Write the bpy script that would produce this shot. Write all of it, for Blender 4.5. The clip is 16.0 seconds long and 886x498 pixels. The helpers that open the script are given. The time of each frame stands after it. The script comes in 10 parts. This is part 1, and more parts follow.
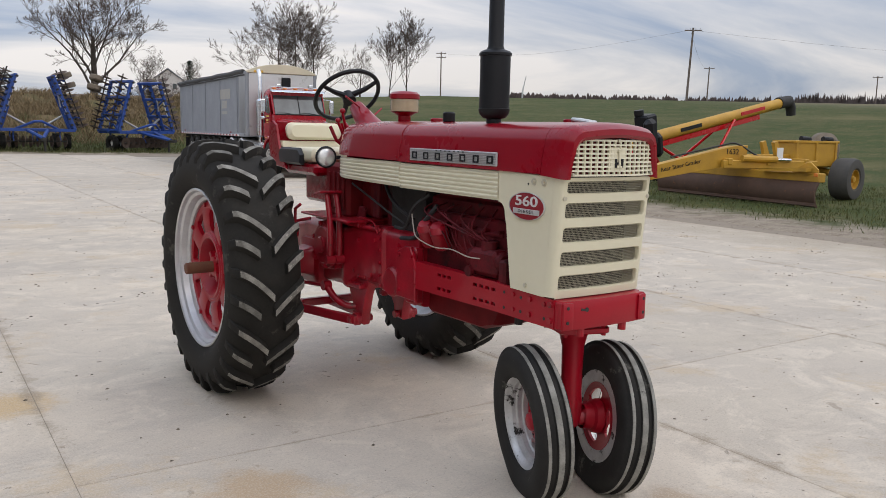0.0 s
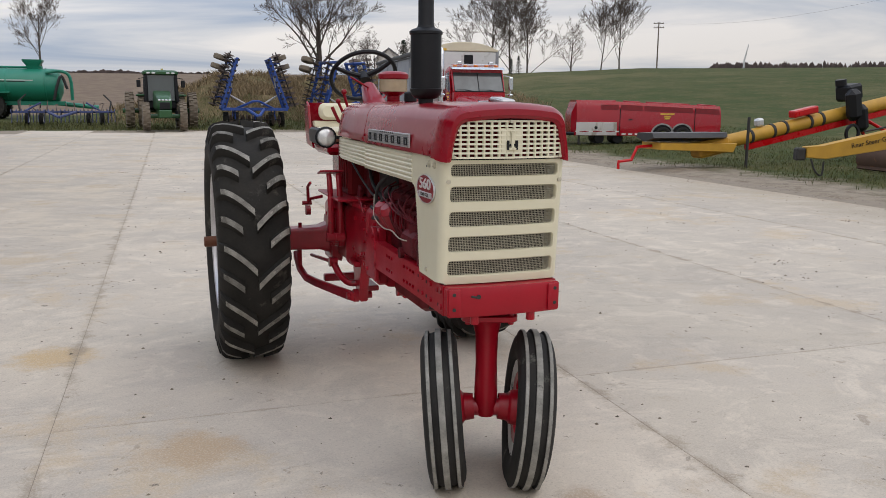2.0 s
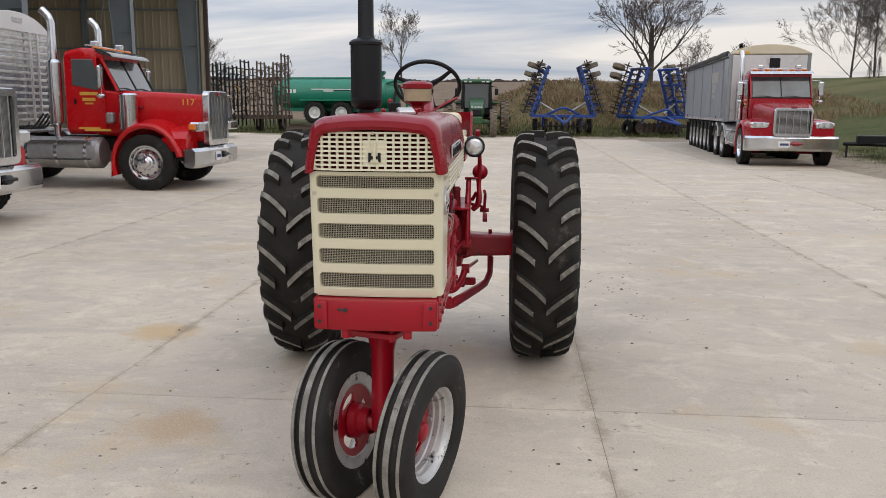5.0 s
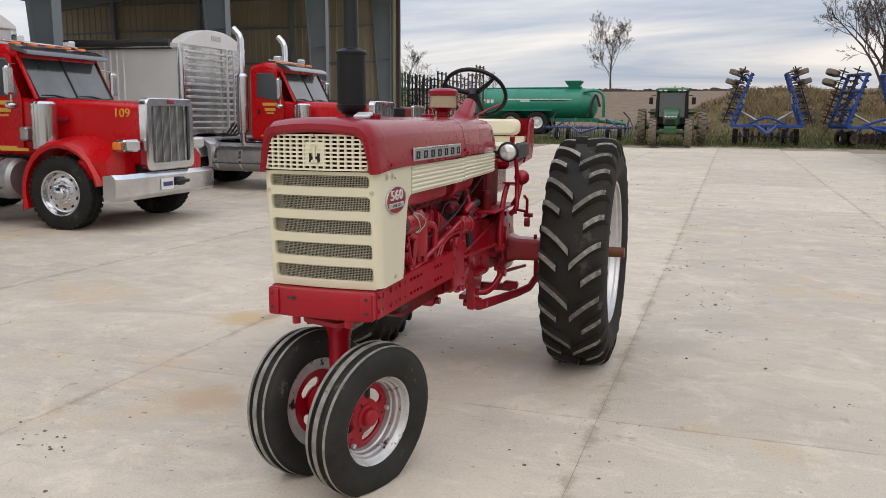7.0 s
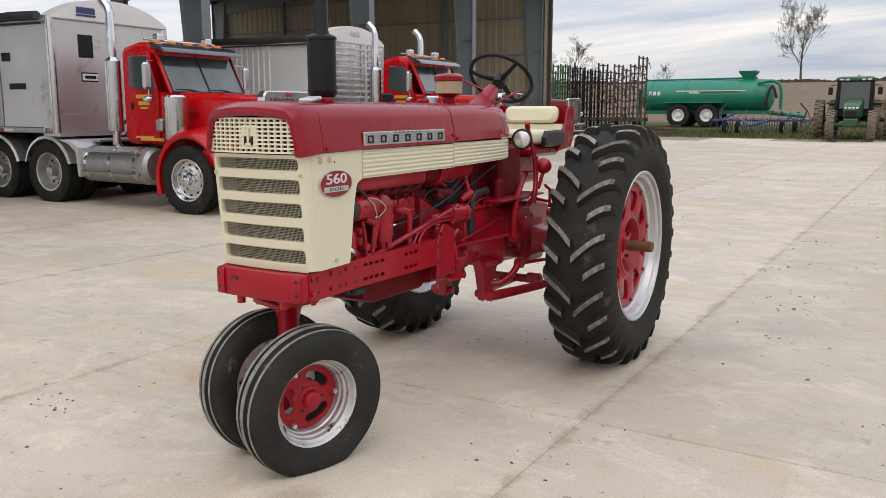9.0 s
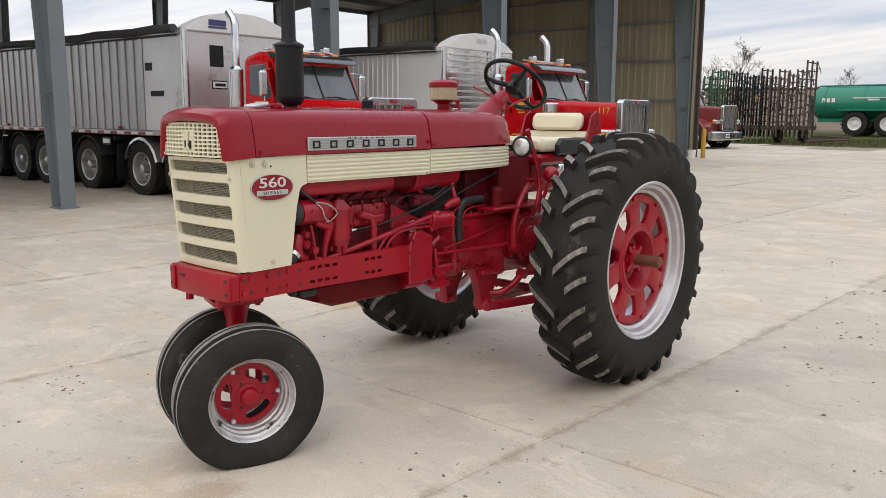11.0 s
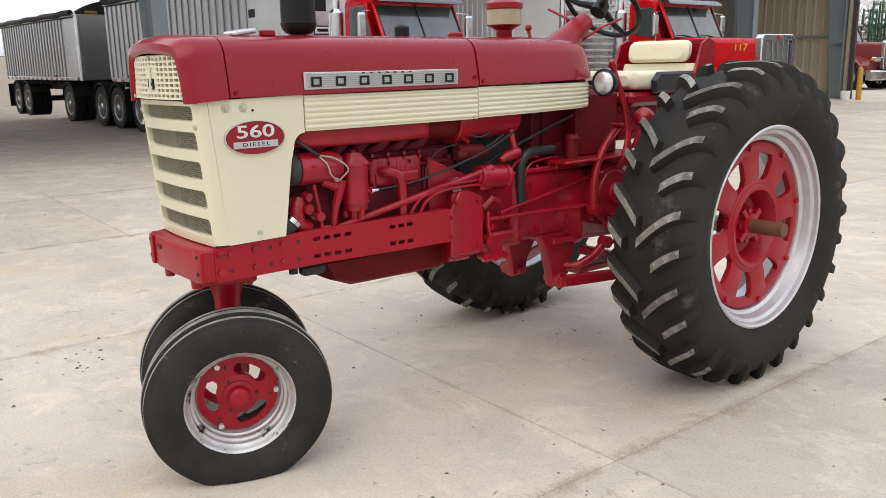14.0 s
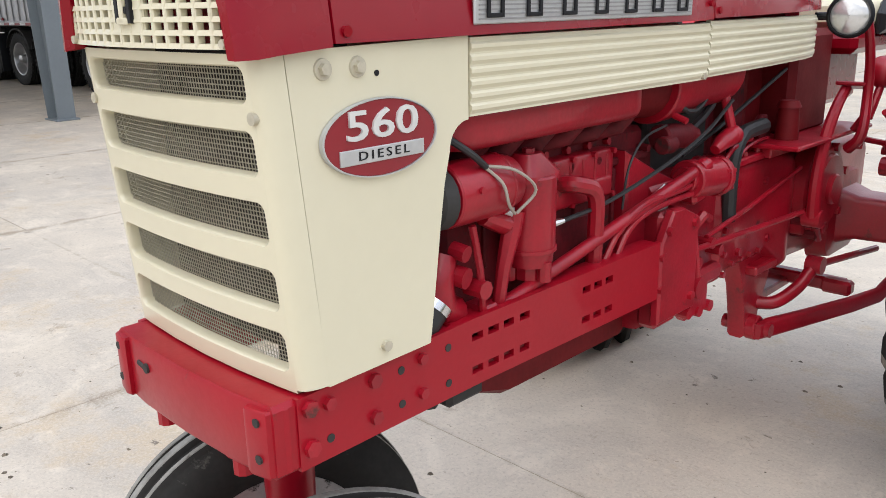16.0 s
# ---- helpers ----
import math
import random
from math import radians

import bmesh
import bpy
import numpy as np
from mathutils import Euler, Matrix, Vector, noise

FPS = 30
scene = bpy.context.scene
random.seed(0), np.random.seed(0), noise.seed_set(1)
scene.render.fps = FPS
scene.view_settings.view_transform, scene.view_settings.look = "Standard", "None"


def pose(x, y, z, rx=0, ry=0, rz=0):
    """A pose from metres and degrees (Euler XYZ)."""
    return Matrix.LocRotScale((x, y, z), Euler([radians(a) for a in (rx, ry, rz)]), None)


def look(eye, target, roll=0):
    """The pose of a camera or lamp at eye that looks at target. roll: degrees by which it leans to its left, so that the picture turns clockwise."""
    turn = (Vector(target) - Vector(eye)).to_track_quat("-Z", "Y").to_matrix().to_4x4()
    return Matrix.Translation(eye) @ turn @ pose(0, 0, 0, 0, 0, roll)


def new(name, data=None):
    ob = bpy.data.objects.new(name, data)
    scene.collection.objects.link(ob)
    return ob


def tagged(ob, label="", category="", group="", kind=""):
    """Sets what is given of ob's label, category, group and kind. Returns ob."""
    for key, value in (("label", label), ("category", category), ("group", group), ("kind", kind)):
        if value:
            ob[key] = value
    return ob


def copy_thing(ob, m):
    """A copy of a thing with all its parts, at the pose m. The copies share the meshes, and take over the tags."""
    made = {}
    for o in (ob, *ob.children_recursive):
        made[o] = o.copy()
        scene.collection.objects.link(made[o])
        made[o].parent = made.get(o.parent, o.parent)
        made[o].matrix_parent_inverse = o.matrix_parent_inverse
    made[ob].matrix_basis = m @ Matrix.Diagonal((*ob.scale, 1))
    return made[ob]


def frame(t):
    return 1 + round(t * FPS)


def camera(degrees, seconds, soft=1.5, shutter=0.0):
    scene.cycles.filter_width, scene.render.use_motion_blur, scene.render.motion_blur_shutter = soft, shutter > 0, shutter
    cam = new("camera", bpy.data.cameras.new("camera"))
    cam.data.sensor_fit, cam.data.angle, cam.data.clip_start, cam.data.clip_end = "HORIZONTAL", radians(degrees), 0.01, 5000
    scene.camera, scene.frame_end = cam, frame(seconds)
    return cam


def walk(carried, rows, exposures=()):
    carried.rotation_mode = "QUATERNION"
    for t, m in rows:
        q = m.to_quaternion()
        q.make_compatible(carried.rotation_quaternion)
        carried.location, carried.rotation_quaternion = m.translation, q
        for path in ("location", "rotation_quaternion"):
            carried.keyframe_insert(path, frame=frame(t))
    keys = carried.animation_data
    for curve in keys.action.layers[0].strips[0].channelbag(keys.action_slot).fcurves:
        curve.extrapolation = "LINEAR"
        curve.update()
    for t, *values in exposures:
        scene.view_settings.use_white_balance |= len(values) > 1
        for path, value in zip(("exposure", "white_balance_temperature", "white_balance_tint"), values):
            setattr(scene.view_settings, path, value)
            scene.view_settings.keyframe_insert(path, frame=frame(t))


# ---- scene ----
cam = camera(56.7, 16.0, soft=0.4)
PATH = [
    (0, (-2.563, -2.549, 1.676), (-1.473, -0.896, 1.392), 1.2),
    (0.5, (-2.243, -2.71, 1.696), (-1.263, -0.992, 1.399), 1.3),
    (1, (-1.924, -2.78, 1.667), (-1.059, -1.005, 1.351), 1.2),
    (1.5, (-1.616, -2.951, 1.697), (-0.872, -1.125, 1.363), 0.8),
    (2, (-1.311, -3.117, 1.722), (-0.689, -1.248, 1.372), 0.4),
    (2.5, (-1.024, -3.143, 1.698), (-0.533, -1.237, 1.343), 0.1),
    (3, (-0.713, -3.204, 1.733), (-0.347, -1.27, 1.376), -0.1),
    (3.5, (-0.356, -3.302, 1.741), (-0.113, -1.349, 1.382), -0.1),
    (4, (-0.028, -3.318, 1.734), (0.086, -1.352, 1.381), -0.0),
    (4.2, (0.092, -3.303, 1.762), (0.154, -1.335, 1.41), 0.1),
    (6.3, (1.387, -3.225, 1.734), (0.886, -1.314, 1.419), 0.3),
    (6.5, (1.511, -3.234, 1.749), (0.969, -1.335, 1.43), 0.2),
    (7, (1.729, -3.181, 1.734), (1.081, -1.316, 1.415), 0.3),
    (7.5, (1.939, -3.032, 1.725), (1.191, -1.205, 1.403), 0.3),
    (8, (2.195, -2.947, 1.722), (1.352, -1.163, 1.398), 0.1),
    (8.5, (2.469, -2.84, 1.716), (1.534, -1.103, 1.386), 0.0),
    (9, (2.658, -2.669, 1.688), (1.636, -0.983, 1.354), -0.0),
    (9.5, (2.822, -2.52, 1.707), (1.713, -0.889, 1.372), 0.1),
    (11.8, (3.765, -1.829, 1.68), (2.342, -0.461, 1.36), 0.3),
    (12, (3.802, -1.813, 1.681), (2.362, -0.463, 1.357), 0.3),
    (12.5, (3.821, -1.759, 1.67), (2.345, -0.454, 1.326), 0.0),
    (13, (3.701, -1.621, 1.64), (2.202, -0.352, 1.263), -0.3),
    (13.5, (3.402, -1.339, 1.619), (1.884, -0.104, 1.207), -0.7),
    (14, (3.1, -1.049, 1.603), (1.563, 0.154, 1.165), -1.1),
    (14.5, (2.658, -0.769, 1.602), (1.114, 0.415, 1.137), -1.4),
    (15, (2.204, -0.661, 1.61), (0.678, 0.533, 1.116), -1.5),
    (15.5, (1.741, -0.574, 1.585), (0.274, 0.678, 1.055), -1.3),
    (16, (1.276, -0.565, 1.551), (-0.08, 0.791, 0.984), -1.1),
]
EXPOSURES = [(0, -0.19, 6950, 13), (2.5, -0.27, 7050, 13), (4, -0.25, 7150, 13), (7, -0.12, 7300, 13), (9.5, -0.01, 7350, 13), (12.5, 0.07, 7350, 13), (14.5, 0.36, 7200, 12), (15, 0.41, 7100, 12), (16, 0.38, 6900, 12)]
walk(cam, [(t, look(eye, target, roll)) for t, eye, target, roll in PATH], EXPOSURES)

# ---- building tools ----


class Shape:
    """Collects faces of one mesh; every method takes places in the current matrix."""

    def __init__(self, m=None):
        self.v, self.f, self.i = [], [], []
        self.m = m or Matrix()
        self.slot = 0

    def at(self, m):
        self.m = m
        return self

    def add(self, verts, faces):
        k = len(self.v)
        self.v += [tuple(self.m @ Vector(p)) for p in verts]
        self.f += [tuple(k + j for j in f) for f in faces]
        self.i += [self.slot] * len(faces)
        return self

    def box(self, c, s, bev=0.0, turn=None):
        """A box of size s round c, with chamfered edges; turn: degrees about x, y, z."""
        h = [a / 2 for a in s]
        t = pose(*c, *(turn or (0, 0, 0)))
        if not bev:
            vs = [(sx * h[0], sy * h[1], sz * h[2]) for sx in (-1, 1) for sy in (-1, 1) for sz in (-1, 1)]
            fs = [(0, 1, 3, 2), (4, 6, 7, 5), (0, 4, 5, 1), (2, 3, 7, 6), (0, 2, 6, 4), (1, 5, 7, 3)]
            return self.add([t @ Vector(v) for v in vs], fs)
        bev = min(bev, 0.49 * min(s))
        vs, idx = [], {}
        for sx in (-1, 1):
            for sy in (-1, 1):
                for sz in (-1, 1):
                    sg = (sx, sy, sz)
                    for a in range(3):
                        idx[(sg, a)] = len(vs)
                        vs.append(tuple(sg[k] * (h[k] if k == a else h[k] - bev) for k in range(3)))
        fs = []
        for a in range(3):
            b, c2 = (a + 1) % 3, (a + 2) % 3
            for s1 in (-1, 1):
                ring = []
                for q in ((-1, -1), (1, -1), (1, 1), (-1, 1)):
                    sg = [0, 0, 0]
                    sg[a], sg[b], sg[c2] = s1, q[0], q[1]
                    ring.append(idx[(tuple(sg), a)])
                fs.append(tuple(ring))
            for q in ((-1, -1), (1, -1), (1, 1), (-1, 1)):
                lo, hi = [0, 0, 0], [0, 0, 0]
                lo[a], hi[a] = -1, 1
                lo[b] = hi[b] = q[0]
                lo[c2] = hi[c2] = q[1]
                lo, hi = tuple(lo), tuple(hi)
                fs.append((idx[(lo, b)], idx[(hi, b)], idx[(hi, c2)], idx[(lo, c2)]))
        for sx in (-1, 1):
            for sy in (-1, 1):
                for sz in (-1, 1):
                    fs.append(tuple(idx[((sx, sy, sz), a)] for a in range(3)))
        return self.add([t @ Vector(v) for v in vs], fs)

    def loft(self, rings, cap=True, closed=True):
        n = len(rings[0])
        vs = [p for r in rings for p in r]
        fs = []
        for a in range(len(rings) - 1):
            for b in range(n if closed else n - 1):
                c = (b + 1) % n
                fs.append((a * n + b, a * n + c, (a + 1) * n + c, (a + 1) * n + b))
        if cap:
            fs.append(tuple(range(n - 1, -1, -1)))
            fs.append(tuple((len(rings) - 1) * n + j for j in range(n)))
        return self.add(vs, fs)

    def tube(self, pts, r, n=8, cap=True, smooth=0):
        """A round bar along pts; r: one radius or one a point."""
        pts = [Vector(p) for p in pts]
        if smooth and len(pts) > 2:
            fine = []
            ext = [2 * pts[0] - pts[1]] + pts + [2 * pts[-1] - pts[-2]]
            for k in range(1, len(ext) - 2):
                p0, p1, p2, p3 = ext[k - 1:k + 3]
                for j in range(smooth):
                    t = j / smooth
                    fine.append(0.5 * (2 * p1 + (p2 - p0) * t + (2 * p0 - 5 * p1 + 4 * p2 - p3) * t * t + (3 * p1 - p0 - 3 * p2 + p3) * t ** 3))
            pts = fine + [pts[-1]]
        rs = list(r) if isinstance(r, (list, tuple)) else [r] * len(pts)
        if len(rs) != len(pts):
            rs = [rs[0] + (rs[-1] - rs[0]) * k / (len(pts) - 1) for k in range(len(pts))]
        d0 = (pts[1] - pts[0]).normalized()
        u = d0.orthogonal().normalized()
        rings = []
        for k, p in enumerate(pts):
            d = (pts[min(k + 1, len(pts) - 1)] - pts[max(k - 1, 0)]).normalized()
            u = (u - d * u.dot(d)).normalized()
            w = d.cross(u)
            rings.append([p + (u * math.cos(6.28318 * j / n) + w * math.sin(6.28318 * j / n)) * rs[k] for j in range(n)])
        return self.loft(rings, cap)

    def cyl(self, a, b, r, r2=None, n=16, bev=0.0):
        a, b = Vector(a), Vector(b)
        r2 = r if r2 is None else r2
        if bev:
            d = (b - a).normalized() * bev
            return self.tube([a, a + d * 0.001, a + d, b - d, b - d * 0.001, b], [r - bev, r - bev, r, r2, r2 - bev, r2 - bev], n)
        return self.tube([a, b], [r, r2], n)

    def lathe(self, profile, n=32, axis="x", closed=False):
        """Turns (radius, along) pairs about an axis of the current matrix."""
        rings = []
        for j in range(n):
            c, s = math.cos(6.283185 * j / n), math.sin(6.283185 * j / n)
            if axis == "x":
                rings.append([(h, r * c, r * s) for r, h in profile])
            elif axis == "y":
                rings.append([(r * c, h, r * s) for r, h in profile])
            else:
                rings.append([(r * c, r * s, h) for r, h in profile])
        m = len(profile)
        vs = [p for g in rings for p in g]
        fs = []
        for j in range(n):
            k = (j + 1) % n
            for a in range(m if closed else m - 1):
                b = (a + 1) % m
                fs.append((j * m + a, k * m + a, k * m + b, j * m + b))
        return self.add(vs, fs)

    def prism(self, poly, lo, hi, axis="x", bev=0.0):
        """Extrudes a polygon; its pairs are the two other axes in order."""
        def put(p, h):
            return {"x": (h, p[0], p[1]), "y": (p[0], h, p[1]), "z": (p[0], p[1], h)}[axis]
        if bev:
            cx, cy = sum(p[0] for p in poly) / len(poly), sum(p[1] for p in poly) / len(poly)
            w = max(abs(p[0] - cx) for p in poly)
            hgt = max(abs(p[1] - cy) for p in poly)
            small = [(cx + (p[0] - cx) * (1 - bev / w), cy + (p[1] - cy) * (1 - bev / hgt)) for p in poly]
            sg = 1 if hi > lo else -1
            return self.loft([[put(p, lo) for p in small], [put(p, lo + sg * bev) for p in poly], [put(p, hi - sg * bev) for p in poly], [put(p, hi) for p in small]])
        return self.loft([[put(p, lo) for p in poly], [put(p, hi) for p in poly]])

    def ball(self, c, r, n=16, squash=1.0):
        m = self.m
        self.m = m @ Matrix.Translation(c)
        k = n // 2
        self.lathe([(max(1e-4, r * math.sin(math.pi * j / k)), -r * squash * math.cos(math.pi * j / k)) for j in range(k + 1)], n, "z")
        self.m = m
        return self

    def mesh(self, name, mats, angle=35, scale=1.0, fix=True):
        me = bpy.data.meshes.new(name)
        me.from_pydata([(x * scale, y * scale, z * scale) for x, y, z in self.v] if scale != 1.0 else self.v, [], self.f)
        for q in mats if isinstance(mats, (list, tuple)) else [mats]:
            me.materials.append(q)
        me.polygons.foreach_set("material_index", self.i)
        if fix:
            bm = bmesh.new()
            bm.from_mesh(me)
            bmesh.ops.recalc_face_normals(bm, faces=bm.faces)
            bm.to_mesh(me)
            bm.free()
        me.polygons.foreach_set("use_smooth", [True] * len(me.polygons))
        me.set_sharp_from_angle(angle=radians(angle))
        me.update()
        return me


UNIT = [1.0]


def part(name, shape, mats, parent=None, label="", place=None, angle=35, fix=True):
    """Links a shape as one mesh under a thing or a part."""
    ob = new(name, shape.mesh(name, mats, angle, UNIT[0], fix))
    if parent is not None:
        ob.parent = parent
    if place is not None:
        ob.matrix_basis = place
    if label:
        ob["label"] = label
    return ob


def same(name, ob, parent, place=None):
    """Another piece on the mesh of ob."""
    o = new(name, ob.data)
    o.parent = parent
    if place is not None:
        o.matrix_basis = place
    if "label" in ob:
        o["label"] = ob["label"]
    return o


def thing(name, label, category, group="", kind="", place=None):
    ob = new(name)
    ob.empty_display_size = 0.2
    if place is not None:
        ob.matrix_basis = place
    return tagged(ob, label, category, group, kind)


def lettering(text, size, depth=0.002, bold=0.0, spacing=1.0):
    """A mesh of built-in type, centred, lying in x and y."""
    cu = bpy.data.curves.new("type", "FONT")
    cu.body, cu.size, cu.extrude, cu.resolution_u = text, size, depth, 3
    cu.align_x, cu.align_y = "CENTER", "CENTER"
    cu.offset, cu.space_character = bold, spacing
    ob = bpy.data.objects.new("type", cu)
    me = bpy.data.meshes.new_from_object(ob)
    bpy.data.objects.remove(ob)
    return me


def write(name, text, size, mat, parent, place, depth=0.002, stretch=1.0, bold=0.0, spacing=1.0):
    me = lettering(text, size, depth, bold, spacing)
    me.materials.clear()
    me.materials.append(mat)
    if stretch != 1.0:
        me.transform(Matrix.Diagonal((stretch, 1, 1, 1)))
    ob = new(name, me)
    ob.parent = parent
    ob.matrix_basis = place
    return ob


def rounded(w, h, r, n=6):
    """A rounded rectangle, as pairs, round the origin."""
    r = min(r, w / 2 - 1e-4, h / 2 - 1e-4)
    out = []
    for cx, cy, a0 in ((w / 2 - r, h / 2 - r, 0), (-w / 2 + r, h / 2 - r, 90), (-w / 2 + r, -h / 2 + r, 180), (w / 2 - r, -h / 2 + r, 270)):
        for j in range(n + 1):
            a = radians(a0 + 90 * j / n)
            out.append((cx + r * math.cos(a), cy + r * math.sin(a)))
    return out


def smooth(a, b, x):
    t = min(1.0, max(0.0, (x - a) / (b - a)))
    return t * t * (3 - 2 * t)


def blend(x, table):
    """Straight lines through the table's pairs."""
    for (a, u), (b, w) in zip(table, table[1:]):
        if x <= b:
            return u + (w - u) * max(0.0, min(1.0, (x - a) / (b - a)))
    return table[-1][1]

# ---- light ----
world = bpy.data.worlds.new("overcast_sky")
scene.world = world
world.use_nodes = True


def sky_nodes(tree):
    n, l = tree.nodes, tree.links
    n.clear()
    out = n.new("ShaderNodeOutputWorld")
    back = n.new("ShaderNodeBackground")
    sky = n.new("ShaderNodeTexSky")
    sky.sky_type = "NISHITA"
    sky.sun_disc = False
    sky.sun_elevation = radians(56)
    sky.sun_rotation = radians(131)
    dim = n.new("ShaderNodeVectorMath")
    dim.operation = "SCALE"
    dim.inputs["Scale"].default_value = 0.11
    l.new(sky.outputs["Color"], dim.inputs[0])
    co = n.new("ShaderNodeTexCoord")
    sep = n.new("ShaderNodeSeparateXYZ")
    l.new(co.outputs["Generated"], sep.inputs[0])
    # a flat cloud deck: the direction divided by its height
    up = n.new("ShaderNodeMath")
    up.operation = "MAXIMUM"
    up.inputs[1].default_value = 0.0
    l.new(sep.outputs["Z"], up.inputs[0])
    lift = n.new("ShaderNodeMath")
    lift.operation = "ADD"
    lift.inputs[1].default_value = 0.11
    l.new(up.outputs[0], lift.inputs[0])
    deck = n.new("ShaderNodeVectorMath")
    deck.operation = "DIVIDE"
    flat = n.new("ShaderNodeCombineXYZ")
    for i in range(3):
        l.new(lift.outputs[0], flat.inputs[i])
    l.new(co.outputs["Generated"], deck.inputs[0])
    l.new(flat.outputs[0], deck.inputs[1])
    squash = n.new("ShaderNodeMapping")
    squash.inputs["Scale"].default_value = (0.5, 0.8, 0.0)
    squash.inputs["Rotation"].default_value = (0, 0, 0.35)
    squash.inputs["Location"].default_value = (3.1, 1.4, 0)
    l.new(deck.outputs[0], squash.inputs["Vector"])
    big = n.new("ShaderNodeTexNoise")
    big.inputs["Scale"].default_value = 0.55
    big.inputs["Detail"].default_value = 7
    big.inputs["Roughness"].default_value = 0.55
    big.inputs["Distortion"].default_value = 0.9
    l.new(squash.outputs[0], big.inputs["Vector"])
    ramp = n.new("ShaderNodeValToRGB")
    e = ramp.color_ramp.elements
    e[0].position, e[0].color = 0.38, (0.42, 0.53, 0.72, 1)
    e[1].position, e[1].color = 0.62, (1.02, 1.03, 1.06, 1)
    mid = e.new(0.51)
    mid.color = (0.72, 0.78, 0.88, 1)
    l.new(big.outputs["Fac"], ramp.inputs[0])
    # brighter towards the zenith, as under cloud
    rise = n.new("ShaderNodeMath")
    rise.operation = "MULTIPLY_ADD"
    rise.inputs[1].default_value = 1.6
    rise.inputs[2].default_value = 0.92
    l.new(up.outputs[0], rise.inputs[0])
    side = n.new("ShaderNodeMath")
    side.operation = "MULTIPLY_ADD"
    side.inputs[1].default_value = -0.20
    l.new(sep.outputs["X"], side.inputs[0])
    l.new(rise.outputs[0], side.inputs[2])
    lit = n.new("ShaderNodeVectorMath")
    lit.operation = "SCALE"
    l.new(ramp.outputs[0], lit.inputs[0])
    l.new(side.outputs[0], lit.inputs["Scale"])
    mix = n.new("ShaderNodeMix")
    mix.data_type = "RGBA"
    mix.inputs[0].default_value = 0.88
    l.new(dim.outputs[0], mix.inputs["A"])
    l.new(lit.outputs[0], mix.inputs["B"])
    l.new(mix.outputs["Result"], back.inputs["Color"])
    back.inputs["Strength"].default_value = SKY
    l.new(back.outputs[0], out.inputs["Surface"])


SKY = 1.0
sky_nodes(world.node_tree)
sun = new("sun", bpy.data.lights.new("sun", "SUN"))
sun.data.energy = 0.8
sun.data.angle = radians(55)
sun.data.color = (1.0, 0.93, 0.83)
sun.matrix_world = look((16, -11, 32), (0, 3, 0))

# ---- materials ----


